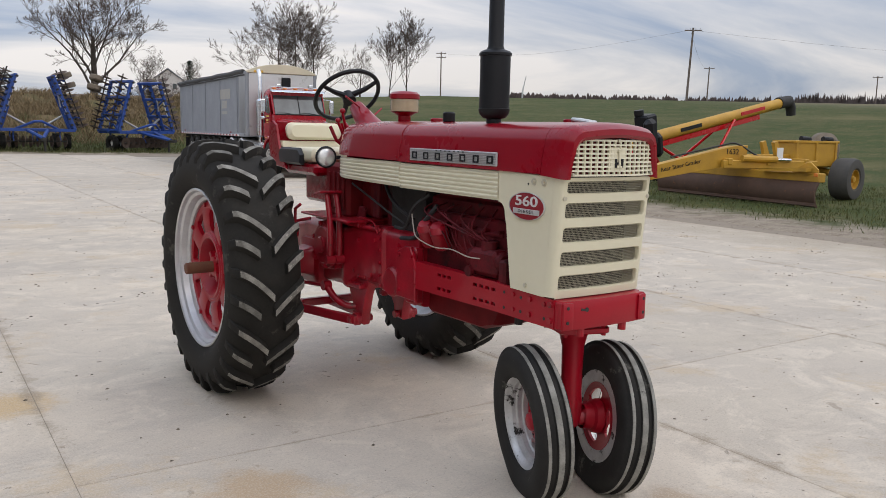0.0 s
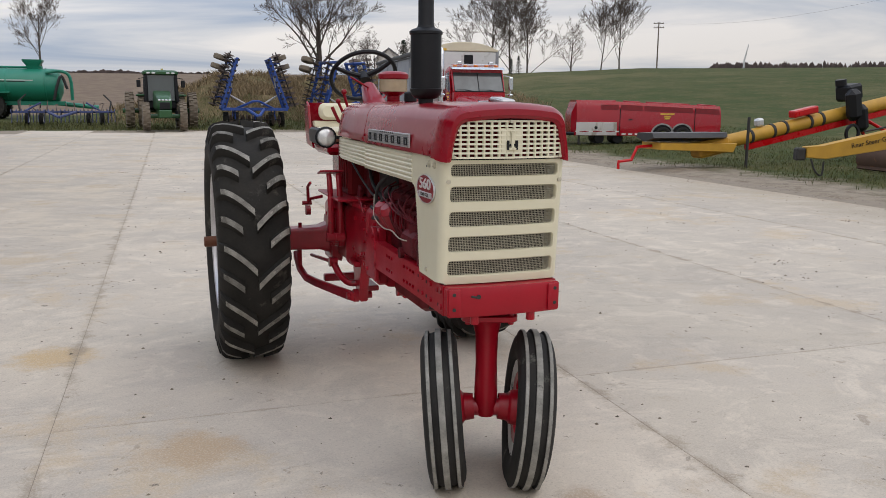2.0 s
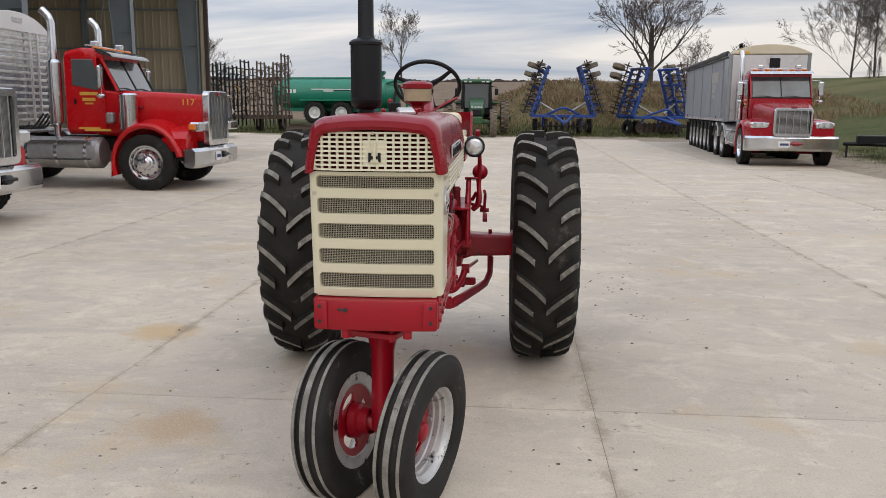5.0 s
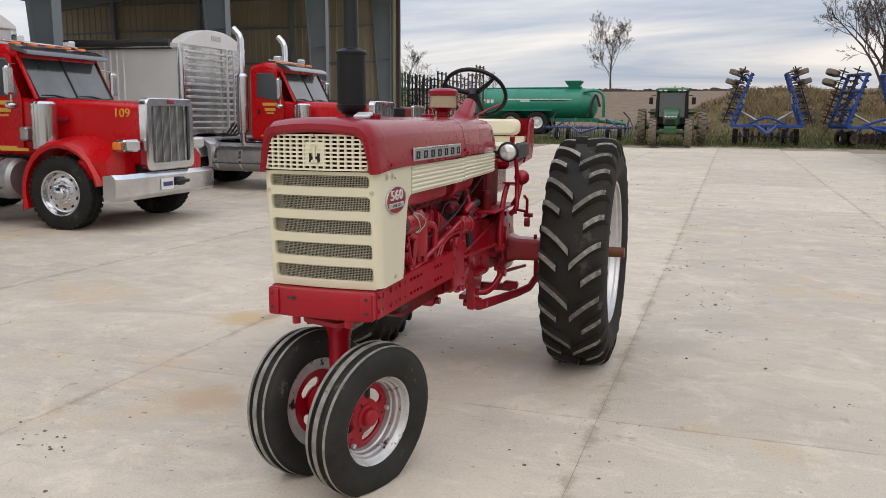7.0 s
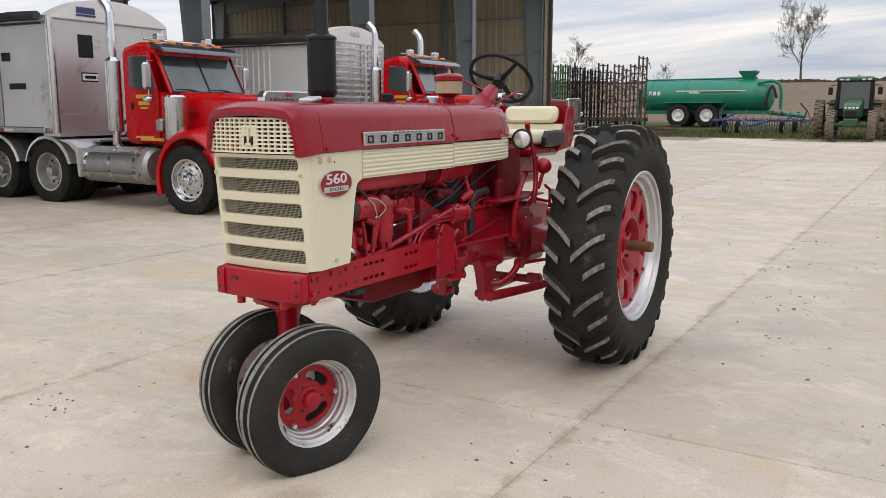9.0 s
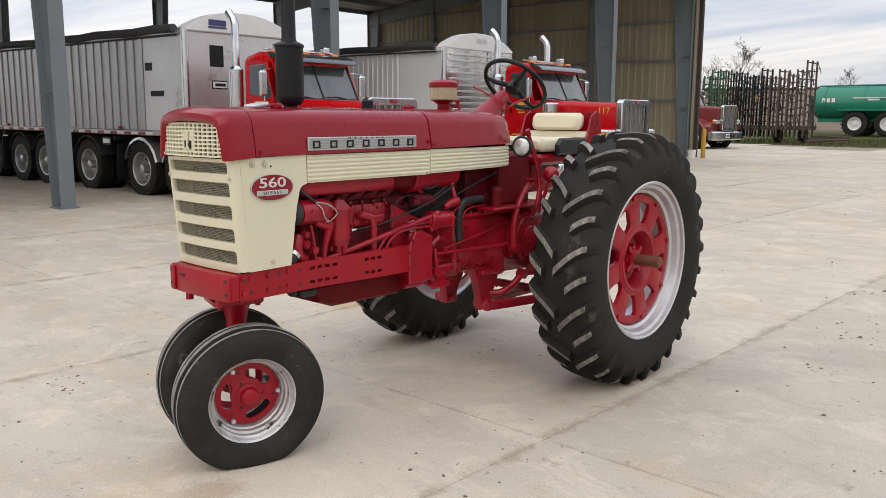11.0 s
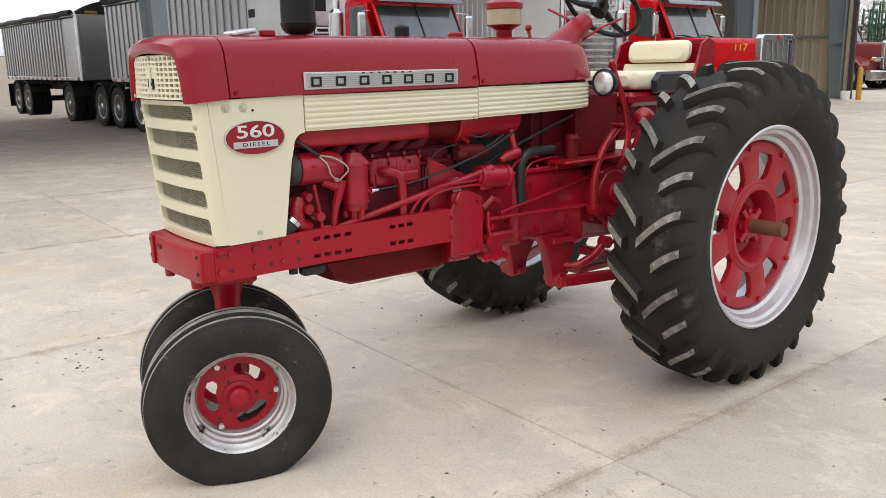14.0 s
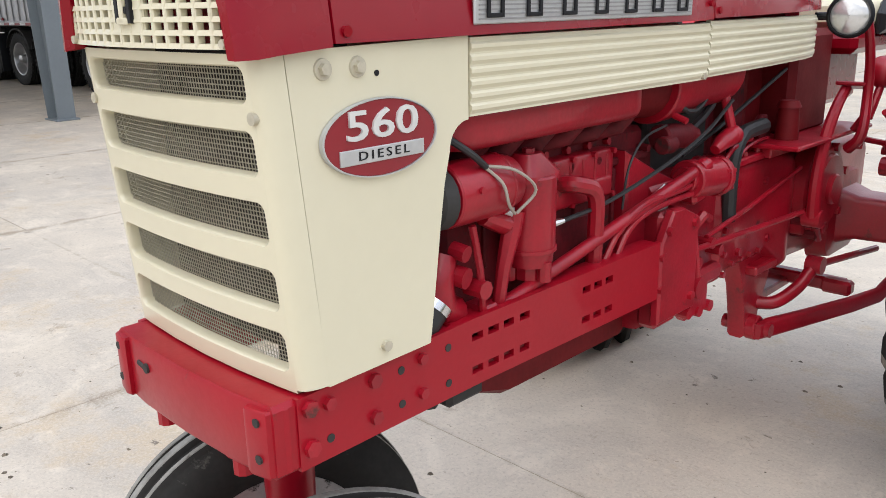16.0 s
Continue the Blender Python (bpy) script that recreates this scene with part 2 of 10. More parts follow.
def material(name, color, rough=0.5, metal=0.0, tint=None, spread=0.5, size=3.0, grain=60.0, bump=0.15, depth=0.002,
             coat=0.0, island=0.0, wear=None, wear_at=0.62, wear_size=9.0, where="Object", emission=0.0, stretch=(1, 1, 1), spec=0.5):
    """A surface with a broad stain, a fine grain, some relief and, if given, a wear colour in patches."""
    m = bpy.data.materials.new(name)
    m.use_nodes = True
    n, l = m.node_tree.nodes, m.node_tree.links
    b = n["Principled BSDF"]
    co = n.new("ShaderNodeTexCoord")
    src = co.outputs["Object"]
    if where == "World":
        src = n.new("ShaderNodeNewGeometry").outputs["Position"]
    mp = n.new("ShaderNodeMapping")
    mp.inputs["Scale"].default_value = stretch
    l.new(src, mp.inputs["Vector"])
    src = mp.outputs[0]
    broad = n.new("ShaderNodeTexNoise")
    broad.inputs["Scale"].default_value = size
    broad.inputs["Detail"].default_value = 5
    l.new(src, broad.inputs["Vector"])
    fine = n.new("ShaderNodeTexNoise")
    fine.inputs["Scale"].default_value = grain
    fine.inputs["Detail"].default_value = 3
    l.new(src, fine.inputs["Vector"])
    both = n.new("ShaderNodeMath")
    both.operation = "MULTIPLY_ADD"
    both.inputs[1].default_value = 0.35
    l.new(fine.outputs["Fac"], both.inputs[0])
    l.new(broad.outputs["Fac"], both.inputs[2])
    rr = n.new("ShaderNodeMapRange")
    rr.inputs["From Min"].default_value = 0.45
    rr.inputs["From Max"].default_value = 0.9
    rr.inputs["To Max"].default_value = spread
    l.new(both.outputs[0], rr.inputs["Value"])
    tint = tint or tuple(c * 0.6 for c in color)
    mix = n.new("ShaderNodeMix")
    mix.data_type = "RGBA"
    mix.inputs["A"].default_value = (*color, 1)
    mix.inputs["B"].default_value = (*tint, 1)
    l.new(rr.outputs[0], mix.inputs[0])
    col = mix.outputs["Result"]
    if wear:
        wn = n.new("ShaderNodeTexNoise")
        wn.inputs["Scale"].default_value = wear_size
        wn.inputs["Detail"].default_value = 8
        wn.inputs["Roughness"].default_value = 0.7
        l.new(src, wn.inputs["Vector"])
        wr = n.new("ShaderNodeMapRange")
        wr.inputs["From Min"].default_value = wear_at
        wr.inputs["From Max"].default_value = wear_at + 0.08
        l.new(wn.outputs["Fac"], wr.inputs["Value"])
        wm = n.new("ShaderNodeMix")
        wm.data_type = "RGBA"
        wm.inputs["B"].default_value = (*wear, 1)
        l.new(wr.outputs[0], wm.inputs[0])
        l.new(col, wm.inputs["A"])
        col = wm.outputs["Result"]
    if island:
        if island > 0:
            rnd = n.new("ShaderNodeNewGeometry").outputs["Random Per Island"]
        else:
            rnd = n.new("ShaderNodeObjectInfo").outputs["Random"]
        ir = n.new("ShaderNodeMapRange")
        ir.inputs["To Min"].default_value = 1 - abs(island)
        ir.inputs["To Max"].default_value = 1 + abs(island)
        l.new(rnd, ir.inputs["Value"])
        iv = n.new("ShaderNodeVectorMath")
        iv.operation = "SCALE"
        l.new(col, iv.inputs[0])
        l.new(ir.outputs[0], iv.inputs["Scale"])
        col = iv.outputs[0]
    l.new(col, b.inputs["Base Color"])
    rg = n.new("ShaderNodeMapRange")
    rg.inputs["To Min"].default_value = max(0.02, rough - 0.1)
    rg.inputs["To Max"].default_value = min(1.0, rough + 0.14)
    l.new(both.outputs[0], rg.inputs["Value"])
    l.new(rg.outputs[0], b.inputs["Roughness"])
    b.inputs["Metallic"].default_value = metal
    b.inputs["Specular IOR Level"].default_value = spec
    b.inputs["Coat Weight"].default_value = coat
    b.inputs["Coat Roughness"].default_value = 0.06
    if bump:
        bp = n.new("ShaderNodeBump")
        bp.inputs["Strength"].default_value = bump
        bp.inputs["Distance"].default_value = depth
        l.new(both.outputs[0], bp.inputs["Height"])
        l.new(bp.outputs[0], b.inputs["Normal"])
    if emission:
        b.inputs["Emission Color"].default_value = (*color, 1)
        b.inputs["Emission Strength"].default_value = emission
    return m


HOOD_RED = material("hood_red", (0.26, 0.0014, 0.010), 0.22, tint=(0.215, 0.0012, 0.008), coat=0.34, spec=0.22, bump=0.05, size=2, grain=25, depth=0.003)
CAST_RED = material("cast_red", (0.38, 0.005, 0.018), 0.34, tint=(0.21, 0.004, 0.011), spread=0.9, size=7, grain=110, bump=0.5, wear=(0.08, 0.014, 0.012), wear_at=0.62, wear_size=9, spec=0.38, coat=0.25)
RAIL_RED = material("rail_red", (0.345, 0.0022, 0.013), 0.36, tint=(0.26, 0.002, 0.010), size=5, grain=80, bump=0.3, coat=0.2, wear=(0.15, 0.024, 0.02), wear_at=0.67, spec=0.3)
# red for inner parts: engine-bay shade and grime mixed into one darker colour
SHADED_GRIME_RED = material("shaded_grime_red", (0.15, 0.004, 0.010), 0.55, tint=(0.05, 0.004, 0.006), spread=1.0, size=8, grain=90, bump=0.5, wear=(0.025, 0.012, 0.010), wear_at=0.57, wear_size=11, spec=0.25)
DARK_RED = material("dark_red", (0.16, 0.002, 0.005), 0.55, tint=(0.06, 0.003, 0.004), size=9, grain=80, bump=0.4, spec=0.25)
CREAM = material("cream_enamel", (0.70, 0.655, 0.485), 0.34, tint=(0.63, 0.585, 0.43), size=2.5, grain=30, bump=0.05, coat=0.4, wear=(0.42, 0.35, 0.22), wear_at=0.74, wear_size=14)
CREAM_VINYL = material("cream_vinyl", (0.74, 0.68, 0.50), 0.5, tint=(0.66, 0.6, 0.43), size=6, grain=180, bump=0.15)
BLACK_VINYL = material("black_vinyl", (0.018, 0.018, 0.02), 0.4, size=6, grain=150, bump=0.15)
RUBBER = material("tyre_rubber", (0.013, 0.013, 0.0125), 0.6, tint=(0.026, 0.025, 0.022), spread=0.9, size=5, grain=70, bump=0.4, wear=(0.06, 0.055, 0.047), wear_at=0.58, wear_size=4.5, spec=0.2)
DUSTY_RUBBER = material("dusty_tyre_rubber", (0.018, 0.0175, 0.0165), 0.7, tint=(0.036, 0.034, 0.031), spread=1.0, size=6, grain=80, bump=0.4, wear=(0.12, 0.115, 0.10), wear_at=0.61, wear_size=7, spec=0.18)
TREAD_RUBBER = material("dusty_tread_rubber", (0.016, 0.0152, 0.0138), 0.7, tint=(0.034, 0.031, 0.0265), spread=1.0, size=4, grain=70, bump=0.4, wear=(0.075, 0.068, 0.058), wear_at=0.59, wear_size=5, spec=0.18)
LUG_TOP = material("worn_lug_rubber", (0.26, 0.25, 0.22), 0.9, tint=(0.10, 0.093, 0.082), spread=1.0, size=16, grain=120, bump=0.6, island=-0.35, wear=(0.34, 0.32, 0.28), wear_at=0.58, wear_size=34)
RIB_TOP = material("worn_rib_rubber", (0.30, 0.29, 0.26), 0.9, tint=(0.13, 0.125, 0.112), spread=0.9, size=14, grain=130, bump=0.6, wear=(0.085, 0.08, 0.073), wear_at=0.62, wear_size=22)
SILVER = material("silver_rim", (0.66, 0.66, 0.67), 0.32, 0.7, tint=(0.50, 0.50, 0.505), spread=0.8, size=8, grain=90, bump=0.2)
SILVER_WORN = material("worn_silver_rim", (0.60, 0.60, 0.595), 0.40, 0.65, tint=(0.42, 0.42, 0.415), spread=0.9, size=12, grain=90, bump=0.25, wear=(0.025, 0.023, 0.021), wear_at=0.56, wear_size=15)
BLACK = material("black_paint", (0.0075, 0.008, 0.010), 0.42, size=6, grain=80, bump=0.15, spec=0.3)
DARK = material("dark_iron", (0.03, 0.028, 0.026), 0.7, size=12, grain=80, bump=0.3)
DULL_WHEEL = material("dull_alloy_wheel", (0.56, 0.56, 0.555), 0.32, 0.85, tint=(0.38, 0.37, 0.36), spread=0.8, size=6, grain=60, bump=0.1)
CHROME = material("chrome", (0.72, 0.73, 0.75), 0.1, 1.0, size=4, grain=30, bump=0.02)
STEEL = material("bare_steel", (0.42, 0.42, 0.42), 0.42, 0.8, size=9, grain=80, bump=0.2)
BRASS_RUST = material("rusty_shaft", (0.14, 0.045, 0.028), 0.6, 0.25, tint=(0.24, 0.13, 0.06), size=15, grain=90, bump=0.4)
ZINC = material("zinc_wire", (0.55, 0.52, 0.42), 0.5, 0.5, size=20, grain=90, bump=0.1)
CORE = material("radiator_core", (0.03, 0.026, 0.022), 0.8, size=30, grain=200, bump=0.4)
PALE_SCREW = material("painted_screw", (0.58, 0.54, 0.42), 0.4, 0.3, tint=(0.36, 0.32, 0.25), size=60, grain=200, bump=0.2)
CHIP_WHITE = material("raised_white_enamel", (0.74, 0.74, 0.72), 0.3, 0.2, size=10, grain=40, bump=0.03)
LENS = material("lamp_lens", (0.72, 0.73, 0.72), 0.10, 0.6, tint=(0.5, 0.5, 0.5), size=40, grain=120, bump=0.4, depth=0.003)
BADGE = material("badge_red", (0.27, 0.004, 0.014), 0.3, coat=0.3, bump=0.03)
PLATE = material("brushed_plate", (0.62, 0.63, 0.63), 0.36, 0.6, size=10, grain=90, bump=0.15)
AMBER_GLASS = material("sediment_bowl", (0.42, 0.33, 0.2), 0.15, size=10, grain=40, bump=0.05, coat=0.6)
HOSE = material("black_hose", (0.02, 0.02, 0.021), 0.5, size=20, grain=100, bump=0.3)
WIRE = material("pale_wire", (0.42, 0.37, 0.31), 0.5, bump=0.0)
TRUCK_RED = material("truck_red", (0.50, 0.0035, 0.007), 0.22, tint=(0.40, 0.0035, 0.006), coat=0.3, spec=0.25, bump=0.02, size=1.5, grain=15)
DEEP_RED = material("deep_truck_red", (0.33, 0.003, 0.012), 0.2, tint=(0.27, 0.003, 0.010), coat=0.35, spec=0.3, bump=0.02, size=1.5, grain=15)
MAROON = material("maroon_truck", (0.22, 0.03, 0.03), 0.4, coat=0.3, bump=0.05)
POLISHED = material("polished_aluminium", (0.72, 0.72, 0.72), 0.36, 0.95, tint=(0.58, 0.58, 0.575), size=1.1, grain=5, bump=0.35, depth=0.014, wear=(0.46, 0.45, 0.43), wear_at=0.60, wear_size=1.5)
DULL_SHEET = material("dull_aluminium_sheet", (0.48, 0.48, 0.485), 0.32, 0.95, tint=(0.34, 0.34, 0.34), size=1.3, grain=14, bump=0.15, wear=(0.36, 0.345, 0.31), wear_at=0.58, wear_size=2.0, stretch=(1, 1, 0.4))
ALUMINIUM = material("aluminium_sheet", (0.78, 0.78, 0.78), 0.26, 0.85, tint=(0.60, 0.595, 0.58), size=1.6, grain=14, bump=0.15, wear=(0.48, 0.455, 0.41), wear_at=0.57, wear_size=2.0, stretch=(1, 1, 0.4))
GREY_PANEL = material("weathered_grey_panel", (0.27, 0.285, 0.31), 0.5, 0.25, tint=(0.20, 0.21, 0.23), size=1.2, grain=12, bump=0.1, wear=(0.42, 0.38, 0.3), wear_at=0.66, wear_size=1.6)
WHITE = material("white_paint", (0.76, 0.76, 0.75), 0.4, tint=(0.62, 0.62, 0.60), size=2, grain=30, bump=0.08)
IVORY = material("ivory_cap", (0.66, 0.60, 0.45), 0.45, tint=(0.52, 0.47, 0.35), size=3, grain=30, bump=0.1)
TARP = material("black_tarp", (0.035, 0.036, 0.038), 0.65, tint=(0.07, 0.07, 0.072), size=4, grain=60, bump=0.4, depth=0.01)
ORANGE = material("amber_lamp", (0.75, 0.2, 0.02), 0.25, coat=0.5, bump=0.0)
GOLD = material("gold_lettering", (0.72, 0.42, 0.06), 0.4, bump=0.0)
GREEN = material("tank_green", (0.0, 0.20, 0.125), 0.4, tint=(0.005, 0.15, 0.095), size=1.4, grain=30, bump=0.1, coat=0.2, wear=(0.06, 0.2, 0.15), wear_at=0.66, wear_size=2.5)
FIELD_GREEN = material("tractor_green", (0.012, 0.085, 0.020), 0.4, tint=(0.012, 0.055, 0.018), size=5, grain=50, bump=0.1, coat=0.2)
YELLOW = material("machine_yellow", (0.52, 0.285, 0.025), 0.5, tint=(0.36, 0.19, 0.025), spread=0.8, size=3, grain=50, bump=0.15, wear=(0.3, 0.16, 0.03), wear_at=0.68, wear_size=5)
LEMON = material("rim_yellow", (0.68, 0.55, 0.20), 0.5, bump=0.1)
BLUE = material("implement_blue", (0.010, 0.055, 0.27), 0.45, tint=(0.02, 0.06, 0.22), size=5, grain=60, bump=0.15)
NAVY = material("faded_blue", (0.035, 0.055, 0.17), 0.6, tint=(0.06, 0.06, 0.09), size=5, grain=60, bump=0.2)
TAN_TYRE = material("dusty_tyre", (0.19, 0.155, 0.115), 0.9, tint=(0.10, 0.085, 0.07), size=8, grain=60, bump=0.3)
GREY_TYRE = material("weathered_tyre", (0.055, 0.053, 0.05), 0.85, tint=(0.10, 0.092, 0.08), size=7, grain=60, bump=0.3)
RUST = material("rusty_blade", (0.10, 0.055, 0.036), 0.75, 0.1, tint=(0.065, 0.042, 0.032), size=4, grain=50, bump=0.4, wear=(0.2, 0.09, 0.04), wear_at=0.6, wear_size=6)
BROWN_IRON = material("brown_iron", (0.10, 0.07, 0.055), 0.75, size=8, grain=50, bump=0.3)
SHED_STEEL = material("painted_column", (0.17, 0.20, 0.215), 0.5, tint=(0.13, 0.15, 0.165), size=1.2, grain=25, bump=0.12, wear=(0.24, 0.26, 0.26), wear_at=0.66, wear_size=3)
SHED_TAN = material("tan_wall_sheet", (0.34, 0.29, 0.20), 0.5, tint=(0.29, 0.245, 0.165), size=0.8, grain=20, bump=0.08, island=-0.05)
SHED_DARK = material("dark_trim", (0.05, 0.035, 0.03), 0.5, bump=0.1)
ROOF_SHEET = material("galvanised_roof", (0.30, 0.30, 0.30), 0.5, 0.4, size=2, grain=20, bump=0.1)
BARK = material("bark", (0.075, 0.062, 0.052), 0.95, tint=(0.045, 0.038, 0.032), size=6, grain=40, bump=0.6, depth=0.01)
TWIG = material("twigs", (0.10, 0.078, 0.066), 0.95, bump=0.0)
NEEDLE = material("conifer_needles", (0.018, 0.035, 0.02), 0.9, bump=0.0, island=0.3)
DRY = material("dry_stalks", (0.24, 0.175, 0.095), 0.95, tint=(0.16, 0.12, 0.075), bump=0.0, island=0.35)
BLADE = material("grass_blades", (0.07, 0.085, 0.022), 0.9, tint=(0.15, 0.125, 0.055), bump=0.0, island=0.4)
POLE_WOOD = material("pole_wood", (0.16, 0.13, 0.11), 0.9, size=4, grain=50, bump=0.3)
CLOD = material("dirt_crumbs", (0.17, 0.135, 0.10), 0.95, bump=0.0, island=0.5)
WOODS = material("far_woods", (0.10, 0.075, 0.068), 0.95, tint=(0.065, 0.05, 0.05), size=0.2, grain=2, bump=0.0, island=0.3)
HOUSE = material("pale_siding", (0.62, 0.60, 0.57), 0.7, bump=0.05)

# ---- ground ----
EDGE_X, EDGE_Y = 11.3, 44.5


def yard_z(y):
    return 0.005 * max(0.0, min(y, 64.0) - 20.0)


def side_z(x):
    """The yard's gentle rise towards the shed."""
    return 0.008 * min(max(0.0, -1.975 - x), 12.24)


def ground_z(x, y):
    """The height of the land: a yard that falls gently to the back, fields and a grass hill round it."""
    d, a = math.hypot(x, y + 3), math.degrees(math.atan2(x, y + 3))
    if abs(a) > 110:
        return -0.03
    rise = blend(a, ((-110, 0.4), (-40, 1.6), (-6, 1.6), (12, 1.75), (22, 1.9), (31, 2.25), (50, 2.2), (75, 1.9), (110, 0.4)))
    far = blend(a, ((-110, 300), (-6, 300), (10, 270), (24, 150), (60, 130), (110, 160)))
    z = yard_z(y) * smooth(110, 70, d) + (1.75 + far * math.tan(radians(rise))) * smooth(blend(a, ((-6, 46), (13, 46), (22, 26), (35, 22))), far, d)
    # the overgrown heap of soil behind the implements
    mx, my = (x - 10.2) / 12.5, (y - 59) / 6.0
    heap = 4.1 * math.exp(-(abs(mx) ** 3.0)) * math.exp(-(my * my)) * (0.82 + 0.36 * noise.noise((x * 0.22, y * 0.22, 0.3)) + 0.12 * noise.noise((x * 0.7, y * 0.7, 1.3)))
    return z + heap + 0.05 * noise.noise((x * 0.25, y * 0.25, 0)) * smooth(12, 40, d)


def spaced(fine, step, far):
    out, x = [], fine[0]
    while x < fine[1]:
        out.append(x)
        x += step
    grow, s = out[-1], step
    while grow < far:
        s *= 1.13
        grow += s
        out.append(grow)
    low, s, less = fine[0], step, []
    while low > -far:
        s *= 1.13
        low -= s
        less.append(low)
    return less[::-1] + out


def land():
    s = Shape()
    xs, ys = spaced((8.0, 27.0), 0.45, 2500), spaced((2.0, 68.0), 0.6, 2500)
    vs = []
    for y in ys:
        for x in xs:
            z = ground_z(x, y)
            ragged = 0.55 * noise.noise((x * 0.9, y * 0.55, 2.0)) + 0.25 * noise.noise((x * 2.3, y * 2.1, 5.0))
            inside = min(smooth(EDGE_X - 0.1 + ragged, EDGE_X - 0.9 + ragged, x), smooth(EDGE_Y - 0.1 + ragged, EDGE_Y - 1.2 + ragged, y))
            near = math.hypot(x, y) < 75
            if near:
                z += 0.035 + 0.03 * noise.noise((x * 1.3, y * 1.3, 9.0)) - 0.12 * inside
            vs.append((x, y, z))
    w = len(xs)
    s.add(vs, [(j * w + i, j * w + i + 1, (j + 1) * w + i + 1, (j + 1) * w + i) for j in range(len(ys) - 1) for i in range(w - 1)])
    return s


def land_material():
    m = bpy.data.materials.new("grass_and_soil")
    m.use_nodes = True
    n, l = m.node_tree.nodes, m.node_tree.links
    b = n["Principled BSDF"]
    geo = n.new("ShaderNodeNewGeometry")
    sep = n.new("ShaderNodeSeparateXYZ")
    l.new(geo.outputs["Position"], sep.inputs[0])

    def tex(scale, detail=5, rough=0.6):
        t = n.new("ShaderNodeTexNoise")
        t.inputs["Scale"].default_value, t.inputs["Detail"].default_value, t.inputs["Roughness"].default_value = scale, detail, rough
        l.new(geo.outputs["Position"], t.inputs["Vector"])
        return t.outputs["Fac"]

    def span(v, a, c, lo=0.0, hi=1.0):
        r = n.new("ShaderNodeMapRange")
        r.interpolation_type = "SMOOTHSTEP"
        for k, q in (("From Min", a), ("From Max", c), ("To Min", lo), ("To Max", hi)):
            r.inputs[k].default_value = q
        l.new(v, r.inputs["Value"])
        return r.outputs[0]

    def math2(op, a, c):
        r = n.new("ShaderNodeMath")
        r.operation = op
        for k, q in enumerate((a, c)):
            if isinstance(q, float):
                r.inputs[k].default_value = q
            else:
                l.new(q, r.inputs[k])
        return r.outputs[0]

    def mix(f, a, c):
        r = n.new("ShaderNodeMix")
        r.data_type = "RGBA"
        l.new(f, r.inputs[0])
        for k, q in (("A", a), ("B", c)):
            if isinstance(q, tuple):
                r.inputs[k].default_value = (*q, 1)
            else:
                l.new(q, r.inputs[k])
        return r.outputs["Result"]

    grass = mix(span(tex(0.35, 8, 0.7), 0.4, 0.62), (0.052, 0.070, 0.020), (0.105, 0.095, 0.040))
    grass = mix(span(tex(9.0, 6), 0.42, 0.62), grass, (0.045, 0.062, 0.02))
    grass = mix(span(tex(1.7, 8, 0.75), 0.56, 0.68), grass, (0.15, 0.115, 0.06))
    grass = mix(span(tex(0.035, 6, 0.65), 0.5, 0.66), grass, (0.125, 0.11, 0.05))
    soil = mix(span(tex(2.2, 8, 0.7), 0.4, 0.65), (0.30, 0.25, 0.19), (0.19, 0.15, 0.11))
    soil = mix(span(tex(30.0, 4), 0.45, 0.7), soil, (0.36, 0.31, 0.25))
    # bare soil along the yard's edges
    wob = math2("MULTIPLY", math2("SUBTRACT", tex(0.8, 6, 0.7), 0.5), 5.0)
    ex = span(math2("ADD", sep.outputs["X"], wob), 11.7, 13.6)
    ey = span(math2("ADD", sep.outputs["Y"], wob), 43.9, 45.1)
    verge = math2("MAXIMUM", ex, ey)
    col = mix(verge, soil, grass)
    # a ploughed field and the overgrown heap at the back
    field = mix(span(tex(0.5, 6), 0.4, 0.65), (0.16, 0.115, 0.085), (0.21, 0.16, 0.11))
    back = math2("MULTIPLY", span(sep.outputs["Y"], 66.0, 74.0), span(math2("ADD", sep.outputs["X"], math2("MULTIPLY", sep.outputs["Y"], -0.45)), -12.0, -24.0))
    col = mix(back, col, field)
    weeds = mix(span(tex(0.9, 8, 0.7), 0.38, 0.64), (0.145, 0.105, 0.055), (0.085, 0.08, 0.035))
    hx = math2("MULTIPLY", span(sep.outputs["X"], -6.0, -2.0), span(sep.outputs["X"], 26.0, 20.0))
    hy = math2("MULTIPLY", span(math2("ADD", sep.outputs["Y"], wob), 50.0, 53.0), span(sep.outputs["Y"], 71.0, 67.0))
    col = mix(math2("MULTIPLY", hx, hy), col, weeds)
    far = math2("MULTIPLY", span(sep.outputs["X"], 75.0, 110.0), span(sep.outputs["Y"], 90.0, 50.0))
    col = mix(far, col, (0.21, 0.17, 0.12))
    l.new(col, b.inputs["Base Color"])
    b.inputs["Roughness"].default_value = 0.97
    b.inputs["Specular IOR Level"].default_value = 0.15
    bp = n.new("ShaderNodeBump")
    bp.inputs["Strength"].default_value = 0.7
    bp.inputs["Distance"].default_value = 0.04
    l.new(tex(14.0, 8, 0.75), bp.inputs["Height"])
    l.new(bp.outputs[0], b.inputs["Normal"])
    return m


